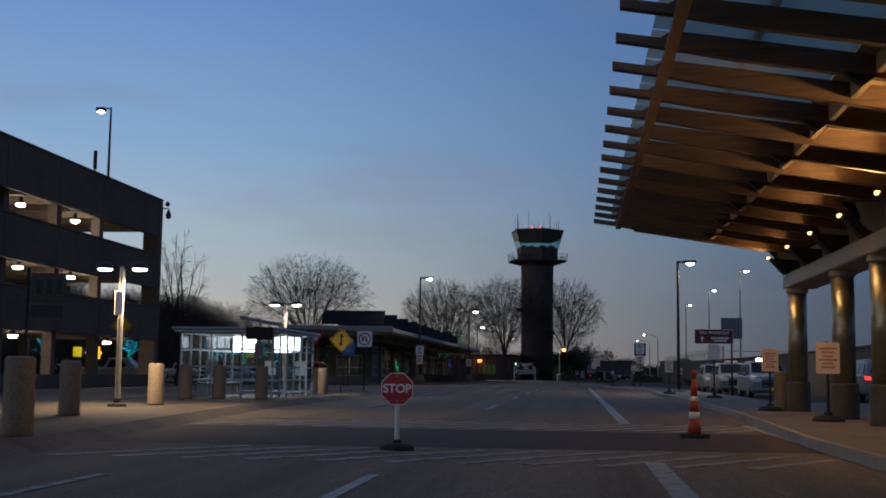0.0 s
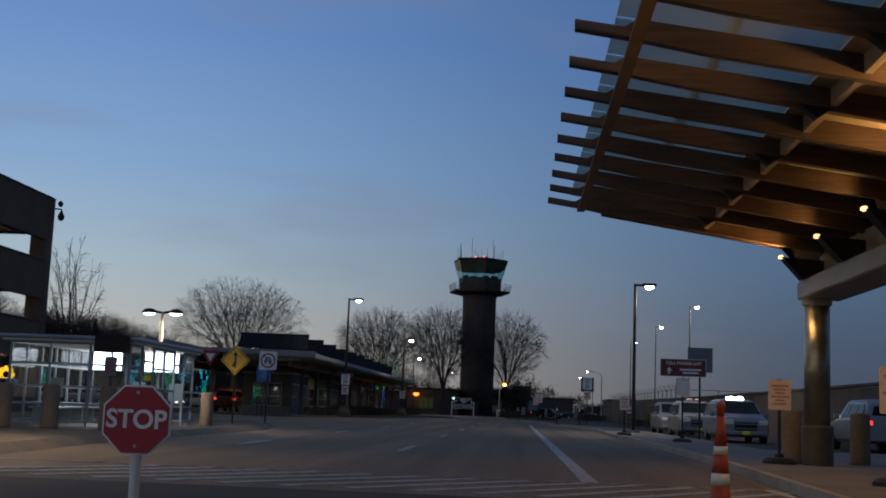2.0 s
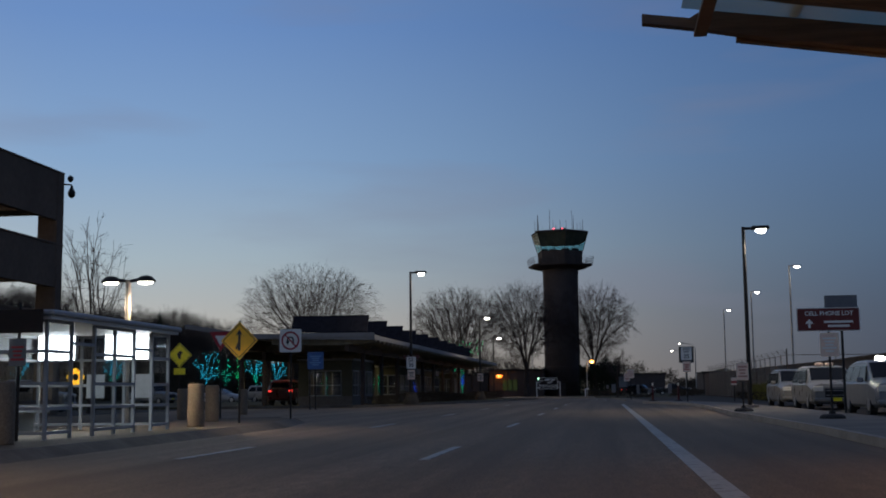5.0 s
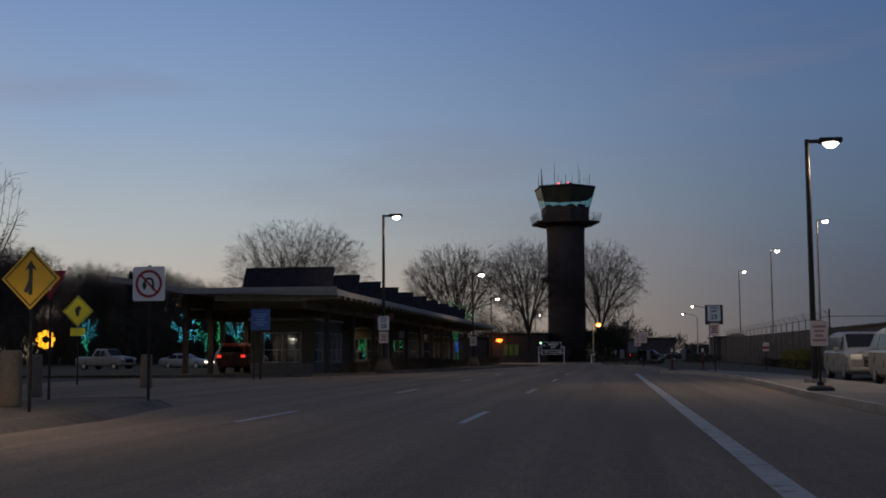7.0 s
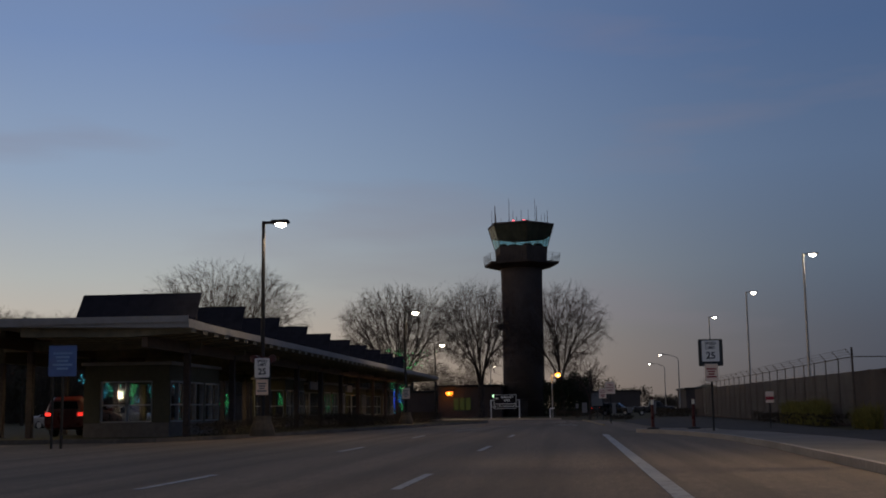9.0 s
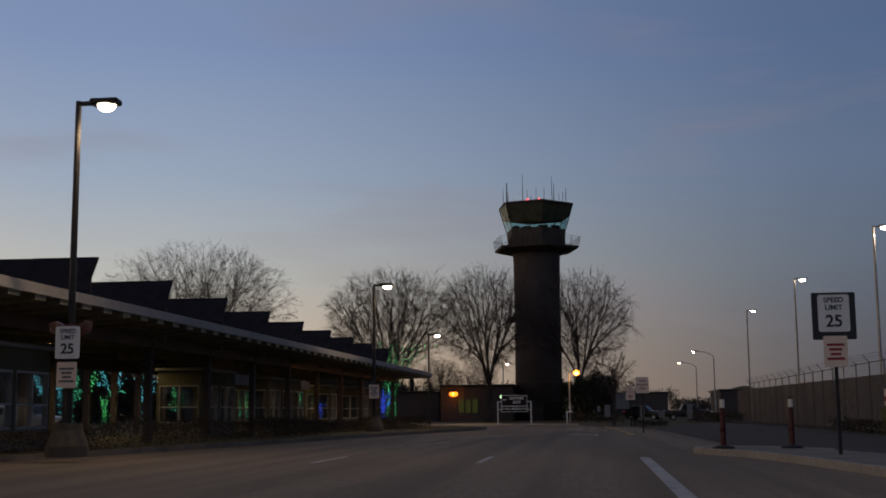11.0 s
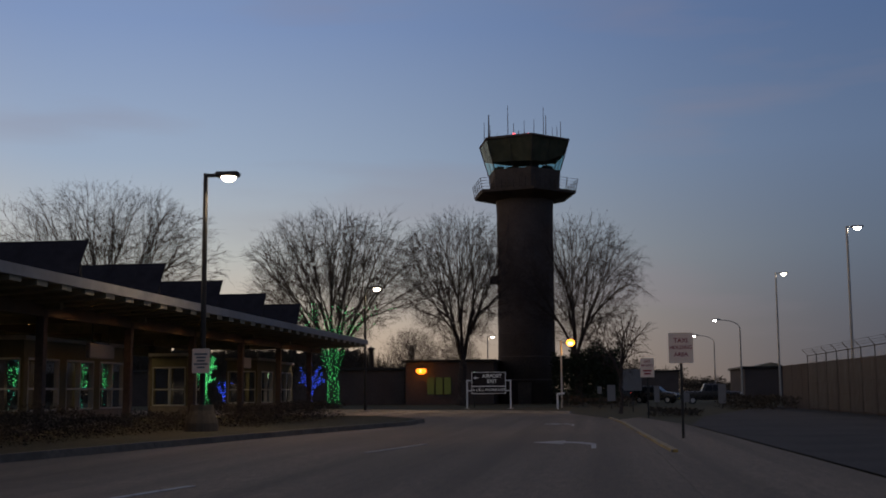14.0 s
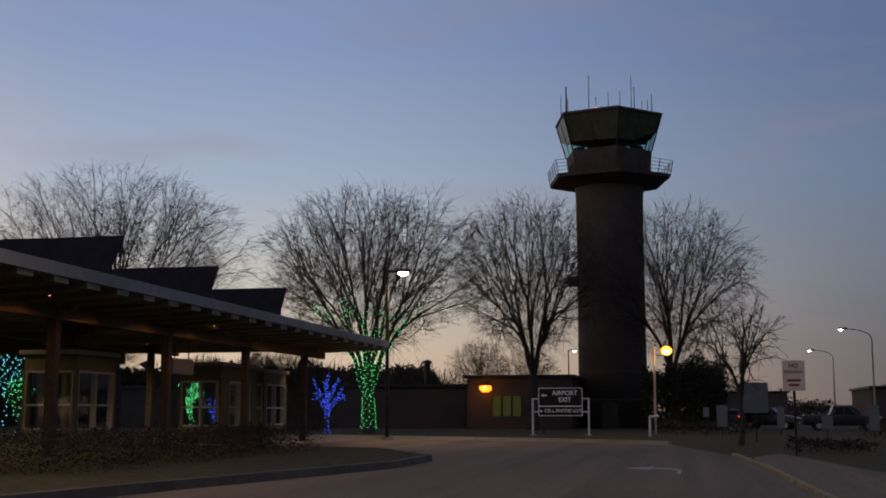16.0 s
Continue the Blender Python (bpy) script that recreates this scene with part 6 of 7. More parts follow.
plate(bm, [(-0.52, 2.38), (-0.46, 2.38), (-0.46, 2.49), (-0.38, 2.49), (-0.49, 2.62), (-0.60, 2.49), (-0.52, 2.49)], -0.063, -0.058)
part("symbol", bm, M_SIGNWHITE, s, "white arrow")
board(s, rounded(0.48, 0.62, 0.03, 1.93), M_SIGNPINK, -0.045, name="notice")
write_bars(s, bars(bm_new(), 0, 1.93, 0.36, 0.42, 5, -0.058), M_SIGNWHITE)
s = post_sign(8.3, 53.0, 0.15, "back of a plain grey sign panel on a steel post", h=3.7, square=True, post=M_DARKMETAL)
board(s, rounded(1.0, 1.0, 0.03, 3.2), M_SIGNGREY)

# salmon permit notices on portable bases along the pavement
for x, y, w, h, cz, rows in ((6.18, 28.55, 0.45, 0.60, 1.375, 6), (6.21, 21.2, 0.49, 0.66, 1.335, 6), (5.70, 57.6, 0.42, 0.62, 1.40, 4)):
    s = post_sign(x, y, 0.15, "salmon notice on a dark post with rubber base", h=cz + h / 2 + 0.02, base=True, group="notices", post=M_DARKMETAL)
    board(s, rounded(w, h, 0.03, cz), M_SIGNPINK)
    write_bars(s, bars(bm_new(), 0, cz, w * 0.78, h * 0.72, rows, -0.058), M_FADEDRED, "rows of faded bars")

# taxi holding area signs
# the salmon faces of these two carry the warm headlamp light as colour
s = post_sign(3.2, 124.5, 0.02, "taxi holding area sign tinted salmon as if lit, on a dark post", h=2.7, square=True, post=M_DARKMETAL)
board(s, rounded(0.64, 0.80, 0.03, 2.35), M_SIGNPINK)
lettering("TAXI", 0.165, M_RED, s, 0, 2.545, -0.06)
lettering("HOLDING", 0.13, M_RED, s, 0, 2.36, -0.06)
lettering("AREA", 0.148, M_RED, s, 0, 2.175, -0.06)
s = post_sign(3.28, 147.3, 0.02, "white no parking sign tinted salmon as if lit, on a dark post", h=2.7, square=True, post=M_DARKMETAL)
board(s, rounded(0.62, 0.86, 0.03, 2.26), M_SIGNPINK)
lettering("NO", 0.17, M_RED, s, 0, 2.54, -0.06)
lettering("PARKING", 0.125, M_RED, s, 0, 2.36, -0.06)
write_bars(s, bars(bm_new(), 0, 2.06, 0.4, 0.26, 2, -0.058), M_RED)
s = post_sign(3.15, 165.5, 0.0, "back of a grey sign panel on a post", h=2.5, post=M_DARKMETAL)
board(s, rounded(1.1, 1.3, 0.03, 1.9), M_SIGNGREY)
for x, y, cz, w, h in ((2.0, 176, 1.1, 0.55, 1.1), (1.2, 176, 1.3, 0.3, 0.5), (5.4, 182, 1.0, 0.4, 1.2), (6.6, 170, 0.8, 0.5, 0.6), (9.4, 175, 1.0, 0.5, 1.3)):
    s = post_sign(x, y, 0.0, "small pale notice board on a post", h=cz + h / 2, group="far notices", post=M_DARKMETAL)
    board(s, rounded(w, h, 0.02, cz), M_SIGNGREY)

# airport exit sign on two posts
s = thing("direction_sign", (-6.95, 181.0, -0.03), "dark airport exit sign with white letters on a white frame", "sign")
for x in (-1.62, 1.62):
    part("post", tube(bm_new(), (x, 0, 0), (x, 0, 2.15), 0.06, n=8), M_WHITE, s, "white post")
    part("foot", lathe(bm_new(), [(0.22, 0), (0.2, 0.06)], 10, (x, 0)), M_KERB, s)
for z in (1.35, 2.1):
    part("cross_rail", tube(bm_new(), (-1.62, 0.02, z), (1.62, 0.02, z), 0.045, n=8), M_WHITE, s)
board(s, rounded(2.56, 1.62, 0.05, 1.92), M_SIGNWHITE, -0.05, 0.01, "border", "white border")
board(s, rounded(2.46, 0.98, 0.04, 2.2), M_SIGNDARK, -0.062, 0.008)
board(s, rounded(2.46, 0.48, 0.04, 1.40), M_SIGNDARK, -0.062, 0.008)
lettering("AIRPORT", 0.36, M_SIGNWHITE, s, 0.25, 2.42, -0.074)
lettering("EXIT", 0.36, M_SIGNWHITE, s, 0.25, 2.04, -0.074)
lettering("CELL PHONE LOT", 0.27, M_SIGNWHITE, s, 0.15, 1.40, -0.074)
for z in (2.3, 1.4):
    bm = bm_new()
    plate(bm, [(-1.15, z), (-0.95, z - 0.11), (-0.95, z - 0.035), (-0.75, z - 0.035), (-0.75, z + 0.035), (-0.95, z + 0.035), (-0.95, z + 0.11)] if z > 2 else
          [(-1.2, z), (-1.1, z - 0.09), (-1.1, z - 0.03), (-1.02, z - 0.03), (-1.02, z + 0.03), (-1.1, z + 0.03), (-1.1, z + 0.09)], -0.078, -0.072)
    part("symbol", bm, M_SIGNWHITE, s, "white arrow")

# white standpipe by the verge
s = thing("standpipe", (-1.82, 179.3, -0.03), "white bent pipe standing by the kerb", "pipe")
part("riser", tube(bm_new(), (0, 0, 0), (0, 0, 1.1), 0.07, n=8), M_WHITE, s)
part("spout", tube(bm_new(), (0, 0, 1.08), (0.5, 0, 1.12), 0.07, n=8), M_WHITE, s)


# ---- bollards ----
for x, y in ((-6.63, 10.7), (-9.07, 17.9), (-9.98, 25.3), (-11.5, 32.2), (-10.6, 32.9), (-9.33, 33.4), (-9.4, 43.3), (-10.9, 49.0), (6.59, 29.2), (8.19, 30.0)):
    b = thing("bollard", (x, y, 0.15), "stout round tan concrete bollard", "bollard", "bollards")
    part("body", lathe(bm_new(), [(0.215, 0), (0.21, 0.05), (0.205, 1.02), (0.19, 1.06), (0.16, 1.08)], 22), M_BOLLARD, b, "", True)
for x, y in ((-15.4, 58.8), (-15.8, 67.9)):
    b = thing("bollard", (x, y, 0.0), "stout round tan concrete bollard", "bollard", "bollards")
    part("body", lathe(bm_new(), [(0.215, 0), (0.21, 0.05), (0.205, 1.12), (0.19, 1.16), (0.16, 1.18)], 22), M_BOLLARD, b, "", True)


# ---- glazed bus shelter ----
def shelter():
    X0, X1, Y0, Y1, H = -12.7, -9.45, 35.2, 41.45, 2.30
    s = thing("bus_shelter", (0, 0, 0.15), "white-framed glass bus shelter with lit panels inside", "bus shelter")
    bm = bm_new()
    box(bm, X0 - 0.3, Y0 - 0.25, H, X1 + 0.25, Y1 + 0.25, H + 0.11, 0.03)
    part("roof", bm, M_FRAME, s, "thin flat pale roof slab")
    bm = bm_new()
    box(bm, X0 - 0.2, Y0 - 0.18, H - 0.06, X1 + 0.18, Y1 + 0.18, H - 0.004)
    part("ceiling_board", bm, M_WHITE, s)
    ys = [Y0 + (Y1 - Y0) * k / 6 for k in range(7)]
    xs = [X0 + (X1 - X0) * k / 3 for k in range(4)]

    def post(x, y, w=0.032):
        bm = bm_new()
        box(bm, x - w, y - w, 0, x + w, y + w, H - 0.07)
        part("post", bm, M_FRAME, s)

    def rail(a, b, z):
        bm = bm_new()
        box(bm, min(a[0], b[0]) - 0.03, min(a[1], b[1]) - 0.03, z, max(a[0], b[0]) + 0.03, max(a[1], b[1]) + 0.03, z + 0.06)
        part("rail", bm, M_FRAME, s)

    def pane(a, b, z0, z1):
        bm = bm_new()
        dx, dy = (0.006, 0) if a[0] == b[0] else (0, 0.006)
        box(bm, a[0] - dx, a[1] - dy, z0, b[0] + dx, b[1] + dy, z1)
        part("pane", bm, M_GLASS, s).visible_shadow = False

    levels = (0.1, 0.55, 1.02, 1.62, H - 0.12)
    for x in (X0, X1):
        for k, y in enumerate(ys):
            post(x, y)
        for k in range(6):
            if x == X1 and k in (1, 4):
                rail((x, ys[k] + 0.05), (x, ys[k + 1] - 0.05), 1.8)
                continue
            for z in levels:
                rail((x, ys[k] + 0.05), (x, ys[k + 1] - 0.05), z)
            for za, zb in zip(levels, levels[1:]):
                pane((x, ys[k] + 0.06), (x, ys[k + 1] - 0.06), za + 0.07, zb - 0.01)
    for y in (Y0, Y1):
        for x in xs[1:3]:
            post(x, y)
        for k in range(3):
            for z in levels:
                rail((xs[k] + 0.05, y), (xs[k + 1] - 0.05, y), z)
            for za, zb in zip(levels, levels[1:]):
                pane((xs[k] + 0.06, y), (xs[k + 1] - 0.06, y), za + 0.07, zb - 0.01)
    # bench
    bm = bm_new()
    box(bm, X0 + 0.25, Y0 + 0.8, 0.43, X0 + 0.7, Y1 - 0.8, 0.49, 0.01)
    part("bench_seat", bm, M_GALV, s, "steel bench seat")
    for k in range(5):
        y = Y0 + 1.0 + k * 0.95
        bm = bm_new()
        box(bm, X0 + 0.3, y - 0.03, 0, X0 + 0.65, y + 0.03, 0.43)
        part("bench_leg", bm, M_GALV, s)
    # backlit panels
    for cx, cy, w in ((-12.16, 41.25, 0.94), (-10.40, 41.25, 1.10)):
        bm = bm_new()
        box(bm, cx - w / 2 - 0.03, cy, 1.64, cx + w / 2 + 0.03, cy + 0.1, 2.25, 0.01)
        part("panel_case", bm, M_FRAME, s)
        for k in range(2):
            bm = bm_new()
            a = cx - w / 2 + k * w / 2
            box(bm, a + 0.015, cy - 0.012, 1.66, a + w / 2 - 0.015, cy - 0.002, 2.235)
            part("lit_panel", bm, M_SCREEN, s, "glowing white panel")
    for cx, cy in ((-12.2, 37.2), (-11.0, 40.9), (-9.8, 40.9)):
        bm = bm_new()
        box(bm, cx - 0.22, cy - 0.02, 0.75, cx + 0.22, cy, 1.3)
        part("notice", bm, M_FRAME, s)
    return s


shelter()
lamp("shelter_light", "AREA", (-11.0, 38.3, 2.25), SHELTER, (0.82, 0.92, 1.0), 1.6)


# ---- vehicles ----
def loft_body(stations):
    """A car body from cross sections along its length: y, bottom, belt, top, half width below, half width on top."""
    bm = bm_new()
    rings = []
    for y, zb, zw, zt, w, wt in stations:
        half = [(w * 0.86, zb), (w * 0.97, zb + 0.10), (w, zb + 0.28), (w * 0.985, zw - 0.05), (w * 0.95, zw), (wt, zt - 0.07), (wt * 0.82, zt), ]
        ring = [(x, y, z) for x, z in half] + [(-x, y, z) for x, z in half[::-1]]
        rings.append([bm.verts.new(p) for p in ring])
    k = len(rings[0])
    for a, b in zip(rings, rings[1:]):
        for i in range(k):
            j = (i + 1) % k
            bm.faces.new((a[i], a[j], b[j], b[i]))
    bm.faces.new(rings[0])
    bm.faces.new(rings[-1][::-1])
    bmesh.ops.recalc_face_normals(bm, faces=bm.faces)
    return bm


def vehicle(place, turn, style, paint, label, cat, tail=False, heads=False, taxi=False):
    v = thing("vehicle", place, label, cat, "parked vehicles", turn)
    v.name = {"van": "minivan", "sedan": "sedan_car", "suv": "suv", "pickup": "pickup_truck"}[style]
    if style == "van":
        st = [(-2.53, 0.34, 0.76, 0.88, 0.84, 0.70), (-2.40, 0.25, 0.84, 1.00, 0.95, 0.82), (-1.85, 0.22, 0.98, 1.10, 0.99, 0.84), (-1.5, 0.22, 1.02, 1.16, 0.99, 0.82), (-0.5, 0.22, 1.03, 1.71, 0.99, 0.75),
              (0.3, 0.22, 1.03, 1.76, 0.99, 0.75), (1.6, 0.22, 1.04, 1.75, 0.99, 0.75), (2.35, 0.24, 1.04, 1.68, 0.97, 0.72), (2.58, 0.3, 1.0, 1.1, 0.93, 0.78)]
        L, axle, roof_y = 2.55, (-1.62, 1.52), (-0.5, 1.9)
    elif style == "sedan":
        st = [(-2.4, 0.34, 0.55, 0.64, 0.78, 0.62), (-2.25, 0.24, 0.62, 0.78, 0.88, 0.74), (-1.0, 0.2, 0.86, 0.96, 0.91, 0.76), (-0.8, 0.2, 0.88, 1.0, 0.91, 0.72), (0.0, 0.2, 0.9, 1.42, 0.91, 0.6),
              (0.9, 0.2, 0.92, 1.42, 0.91, 0.6), (1.75, 0.22, 0.93, 1.04, 0.9, 0.72), (2.3, 0.25, 0.9, 1.0, 0.88, 0.74), (2.42, 0.34, 0.8, 0.88, 0.84, 0.7)]
        L, axle, roof_y = 2.4, (-1.45, 1.4), (0.0, 0.9)
    elif style == "suv":
        st = [(-2.3, 0.42, 0.7, 0.84, 0.8, 0.68), (-2.15, 0.32, 0.85, 1.0, 0.92, 0.8), (-1.1, 0.3, 1.05, 1.14, 0.95, 0.82), (-0.85, 0.3, 1.08, 1.2, 0.95, 0.76), (-0.2, 0.3, 1.1, 1.74, 0.95, 0.7),
              (1.9, 0.3, 1.12, 1.76, 0.95, 0.7), (2.2, 0.32, 1.1, 1.6, 0.94, 0.72), (2.35, 0.4, 1.05, 1.15, 0.9, 0.76)]
        L, axle, roof_y = 2.3, (-1.45, 1.45), (-0.2, 1.9)
    else:
        st = [(-2.75, 0.45, 0.85, 0.98, 0.85, 0.74), (-2.6, 0.38, 0.95, 1.12, 0.97, 0.86), (-1.5, 0.36, 1.1, 1.2, 1.0, 0.86), (-1.3, 0.36, 1.12, 1.26, 1.0, 0.8), (-0.7, 0.36, 1.14, 1.86, 1.0, 0.72),
              (0.6, 0.36, 1.14, 1.88, 1.0, 0.72), (0.85, 0.36, 1.14, 1.28, 1.0, 0.84), (0.95, 0.36, 1.05, 1.18, 1.0, 0.9), (2.7, 0.4, 1.05, 1.18, 1.0, 0.9), (2.8, 0.45, 1.0, 1.1, 0.96, 0.88)]
        L, axle, roof_y = 2.75, (-1.85, 1.75), (-0.7, 0.6)
    part("body", loft_body(st), paint, v, "", True)
    # glazing, a little proud of the body
    ci = [i for i in range(len(st) - 1) if st[i + 1][3] - st[i][3] > 0.3][0]
    a, b = st[ci], st[ci + 1]

    def pane(name, pts, nrm):
        bm = bm_new()
        nv = Vector(nrm) * 0.018
        lo = [bm.verts.new(Vector(p) - nv) for p in pts]
        hi = [bm.verts.new(Vector(p) + nv) for p in pts]
        bm.faces.new(hi)
        bm.faces.new(lo[::-1])
        for i in range(len(pts)):
            j = (i + 1) % len(pts)
            bm.faces.new((lo[i], lo[j], hi[j], hi[i]))
        bmesh.ops.recalc_face_normals(bm, faces=bm.faces)
        return part(name, bm, M_CAR_GLASS, v)

    f0, f1 = 0.04, 0.90
    yw0, zw0, yw1, zw1 = a[0] + (b[0] - a[0]) * f0, a[3] + (b[3] - a[3]) * f0, a[0] + (b[0] - a[0]) * f1, a[3] + (b[3] - a[3]) * f1
    pane("windscreen", [(-0.78 * a[4], yw0, zw0), (0.78 * a[4], yw0, zw0), (0.92 * b[5], yw1, zw1), (-0.92 * b[5], yw1, zw1)], (0, -0.75, 0.66))
    ri = [i for i in range(len(st) - 1) if st[i][3] - st[i + 1][3] > 0.3][-1]
    c, d = st[ri], st[ri + 1]
    yr0, zr0, yr1, zr1 = c[0] + (d[0] - c[0]) * 0.15, c[3] - (c[3] - d[3]) * 0.15, c[0] + (d[0] - c[0]) * 0.85, c[3] - (c[3] - d[3]) * 0.85
    pane("rear_window", [(0.72 * c[5], yr0, zr0), (-0.72 * c[5], yr0, zr0), (-0.72 * d[4], yr1, zr1), (0.72 * d[4], yr1, zr1)], (0, 0.8, 0.4))
    top, belt = b[3], b[2]
    for sx in (-1, 1):
        y0s, y1s = yw0 + 0.35, yr1 - 0.1
        n = 3 if style in ("van", "suv") else 2
        for k in range(n):
            ya, yb = y0s + (y1s - y0s) * k / n + 0.05, y0s + (y1s - y0s) * (k + 1) / n - 0.05
            ta, tb = (0.45 if k == 0 else 0.0), (0.25 if k == n - 1 else 0.0)
            wx = lambda z: sx * (b[4] * 0.95 + (b[5] - b[4] * 0.95) * (z - belt) / (top - 0.07 - belt))
            z0, z1 = belt + 0.05, top - 0.15
            pane("side_window", [(wx(z0), ya, z0), (wx(z0), yb, z0), (wx(z1), yb - tb, z1), (wx(z1), ya + ta, z1)], (sx * 0.95, 0, 0.3))
        for yy in axle:
            wh = thing("wheel", (sx * (b[4] - 0.12), yy, 0.33), "", "")
            for kk in ("label", "category"):
                if kk in wh:
                    del wh[kk]
            wh.parent = v
            bm = bm_new()
            tube(bm, (-0.11, 0, 0), (0.11, 0, 0), 0.335, n=20)
            part("tyre", bm, M_TYRE, wh, "black tyre")
            bm = bm_new()
            tube(bm, (sx * 0.09, 0, 0), (sx * 0.122, 0, 0), 0.215, 0.2, n=14)
            part("rim", bm, M_RIM, wh, "alloy rim")
        bm = bm_new()
        box(bm, sx * b[4] * 0.5, -L - 0.0, st[1][2] - 0.12, sx * b[4] * 0.88, -L + 0.22, st[1][2] + 0.08, 0.03)
        part("headlight", bm, M_HEAD if heads else M_REFLECT, v)
        bm = bm_new()
        box(bm, sx * b[4] * 0.62, L - 0.12, st[-1][2] - 0.16, sx * b[4] * 0.93, L + 0.05, st[-1][2] + 0.02, 0.02)
        part("tail_light", bm, M_TAIL if tail else M_DIMTAIL, v)
        bm = bm_new()
        box(bm, sx * b[4], yw0 + 0.35, belt, sx * (b[4] + 0.2), yw0 + 0.5, belt + 0.16, 0.03)
        part("mirror", bm, paint, v)
    bm = bm_new()
    box(bm, -b[4] * 0.45, -L - 0.02, st[0][1] + 0.16, b[4] * 0.45, -L + 0.2, st[1][2] - 0.02, 0.02)
    grille = part("grille", bm, M_BLACK, v, "dark grille")
    if style == "van":
        for zz in (0.56, 0.74):
            bm = bm_new()
            box(bm, -b[4] * 0.42, -L - 0.032, zz, b[4] * 0.42, -L - 0.018, zz + 0.025)
            part("grille_bar", bm, M_RIM, grille, "bright trim bar")
    bm = bm_new()
    box(bm, -b[4] * 0.9, -L - 0.05, st[0][1] - 0.04, b[4] * 0.9, -L + 0.25, st[0][1] + 0.14, 0.05)
    part("bumper", bm, paint if style != "pickup" else M_RIM, v)
    bm = bm_new()
    box(bm, -0.16, -L - 0.07, st[0][1] + 0.0, 0.16, -L - 0.045, st[0][1] + 0.14)
    part("plate", bm, M_LIME, v, "blank yellow plate")
    if style != "pickup":
        bm = bm_new()
        box(bm, -b[4] * 0.72, -L - 0.06, st[0][1] - 0.10, b[4] * 0.72, -L + 0.2, st[0][1] - 0.045, 0.02)
        part("air_dam", bm, M_BLACK, v, "black lower trim")
    if taxi:
        sign = part("roof_sign_base", box(bm_new(), -0.4, roof_y[0] + 0.36, top - 0.01, 0.4, roof_y[0] + 0.58, top + 0.03, 0.01), M_BLACK, v)
        for sx in (-1, 1):
            bm = bm_new()
            lathe(bm, [(0.10, top + 0.03), (0.17, top + 0.06), (0.17, top + 0.13), (0.10, top + 0.18)], 12, (sx * 0.2, roof_y[0] + 0.47))
            part("roof_sign", bm, M_LED_FAR if taxi == 1 else M_SIGNPINK, sign, "lit roof sign" if taxi == 1 else "unlit roof sign", True)
    return v


vehicle((10.1, 55.2, 0.085), 0, "van", M_CAR_SILVER, "silver taxi minivan with a lit roof sign parked beside the pavement", "minivan", taxi=1)
vehicle((9.75, 64.6, 0.085), 0, "van", M_CAR_WHITE, "white taxi minivan parked behind another", "minivan", taxi=2)
vehicle((9.8, 73.0, 0.085), 0, "van", M_CAR_WHITE, "white minivan at the end of the taxi row", "minivan")
vehicle((13.2, 46.5, 0.085), 180, "suv", M_CAR_SILVER, "silver car with red tail lights lit beside the wall", "car", tail=True)
vehicle((-21.6, 97.5, 0.13), 180, "suv", M_CAR_RED, "dark red car with tail lights lit beside the offices", "car", tail=True)
vehicle((-44.3, 129, 0.0), 70, "pickup", M_CAR_WHITE, "white pickup truck in the car park", "truck")
vehicle((-56.5, 131, 0.0), -20, "sedan", M_CAR_WHITE, "white car in the car park with lamps on", "car", heads=True)
vehicle((-37.5, 131, 0.0), 80, "sedan", M_CAR_SILVER, "silver car in the car park", "car", heads=True)
vehicle((-33.0, 133, 0.0), 80, "suv", M_CAR_WHITE, "white car in the car park", "car")
vehicle((-31.8, 78.0, 0.0), 95, "pickup", M_CAR_WHITE, "white truck beyond the garage", "truck")
vehicle((11.6, 206.5, -0.03), 90, "pickup", M_CAR_BLACK, "dark pickup truck standing across the lane", "truck")
vehicle((6.9, 214.0, -0.03), 70, "suv", M_CAR_BLACK, "dark car beyond the verge", "car", tail=True)
vehicle((4.6, 240.0, -0.03), 180, "suv", M_CAR_BLACK, "dark car far down the road", "car", tail=True)


# ---- fence and wall on the right ----
wall = thing("boundary_wall", (0, 0, 0), "long low tan concrete panel wall behind the fence", "wall", kind="structure")
for k in range(35):
    y0 = 42 + 4.0 * k
    bm = bm_new()
    z = 2.42 + 0.004 * (y0 - 42)
    box(bm, 14.5, y0 + 0.01, -0.03, 14.75, y0 + 3.99, z, 0.015)
    part("wall_panel", bm, M_TAN, wall)
    bm = bm_new()
    box(bm, 14.485, y0 - 0.13, -0.03, 14.765, y0 + 0.13, z + 0.012, 0.015)
    part("wall_post", bm, M_TAN, wall)
bm = bm_new()
box(bm, 14.4, 41.9, 2.5, 14.85, 100, 2.6)
part("wall_cap", bm, M_TAN, wall)

fence = thing("chain_fence", (0, 0, 0), "chain-link fence with angled barbed-wire arms", "fence")
FA, FB = Vector((13.9, 102.5, 0.0)), Vector((13.9, 168.0, 0.0))
nf = 22
for k in range(nf + 1):
    p = FA.lerp(FB, k / nf)
    tall = 3.36 if k else 3.75
    part("fence_post", tube(bm_new(), (p.x, p.y, 0), (p.x, p.y, tall), 0.028 if k else 0.05, n=7), M_TAN, fence)
    part("barb_arm", tube(bm_new(), (p.x, p.y, 3.32), (p.x - 0.3, p.y - 0.05, 3.66), 0.016, n=5), M_TAN, fence)
for z in (0.12, 1.7, 3.3):
    part("fence_rail", tube(bm_new(), FA + Vector((0, 0, z)), FB + Vector((0, 0, z)), 0.024, n=6), M_TAN, fence)
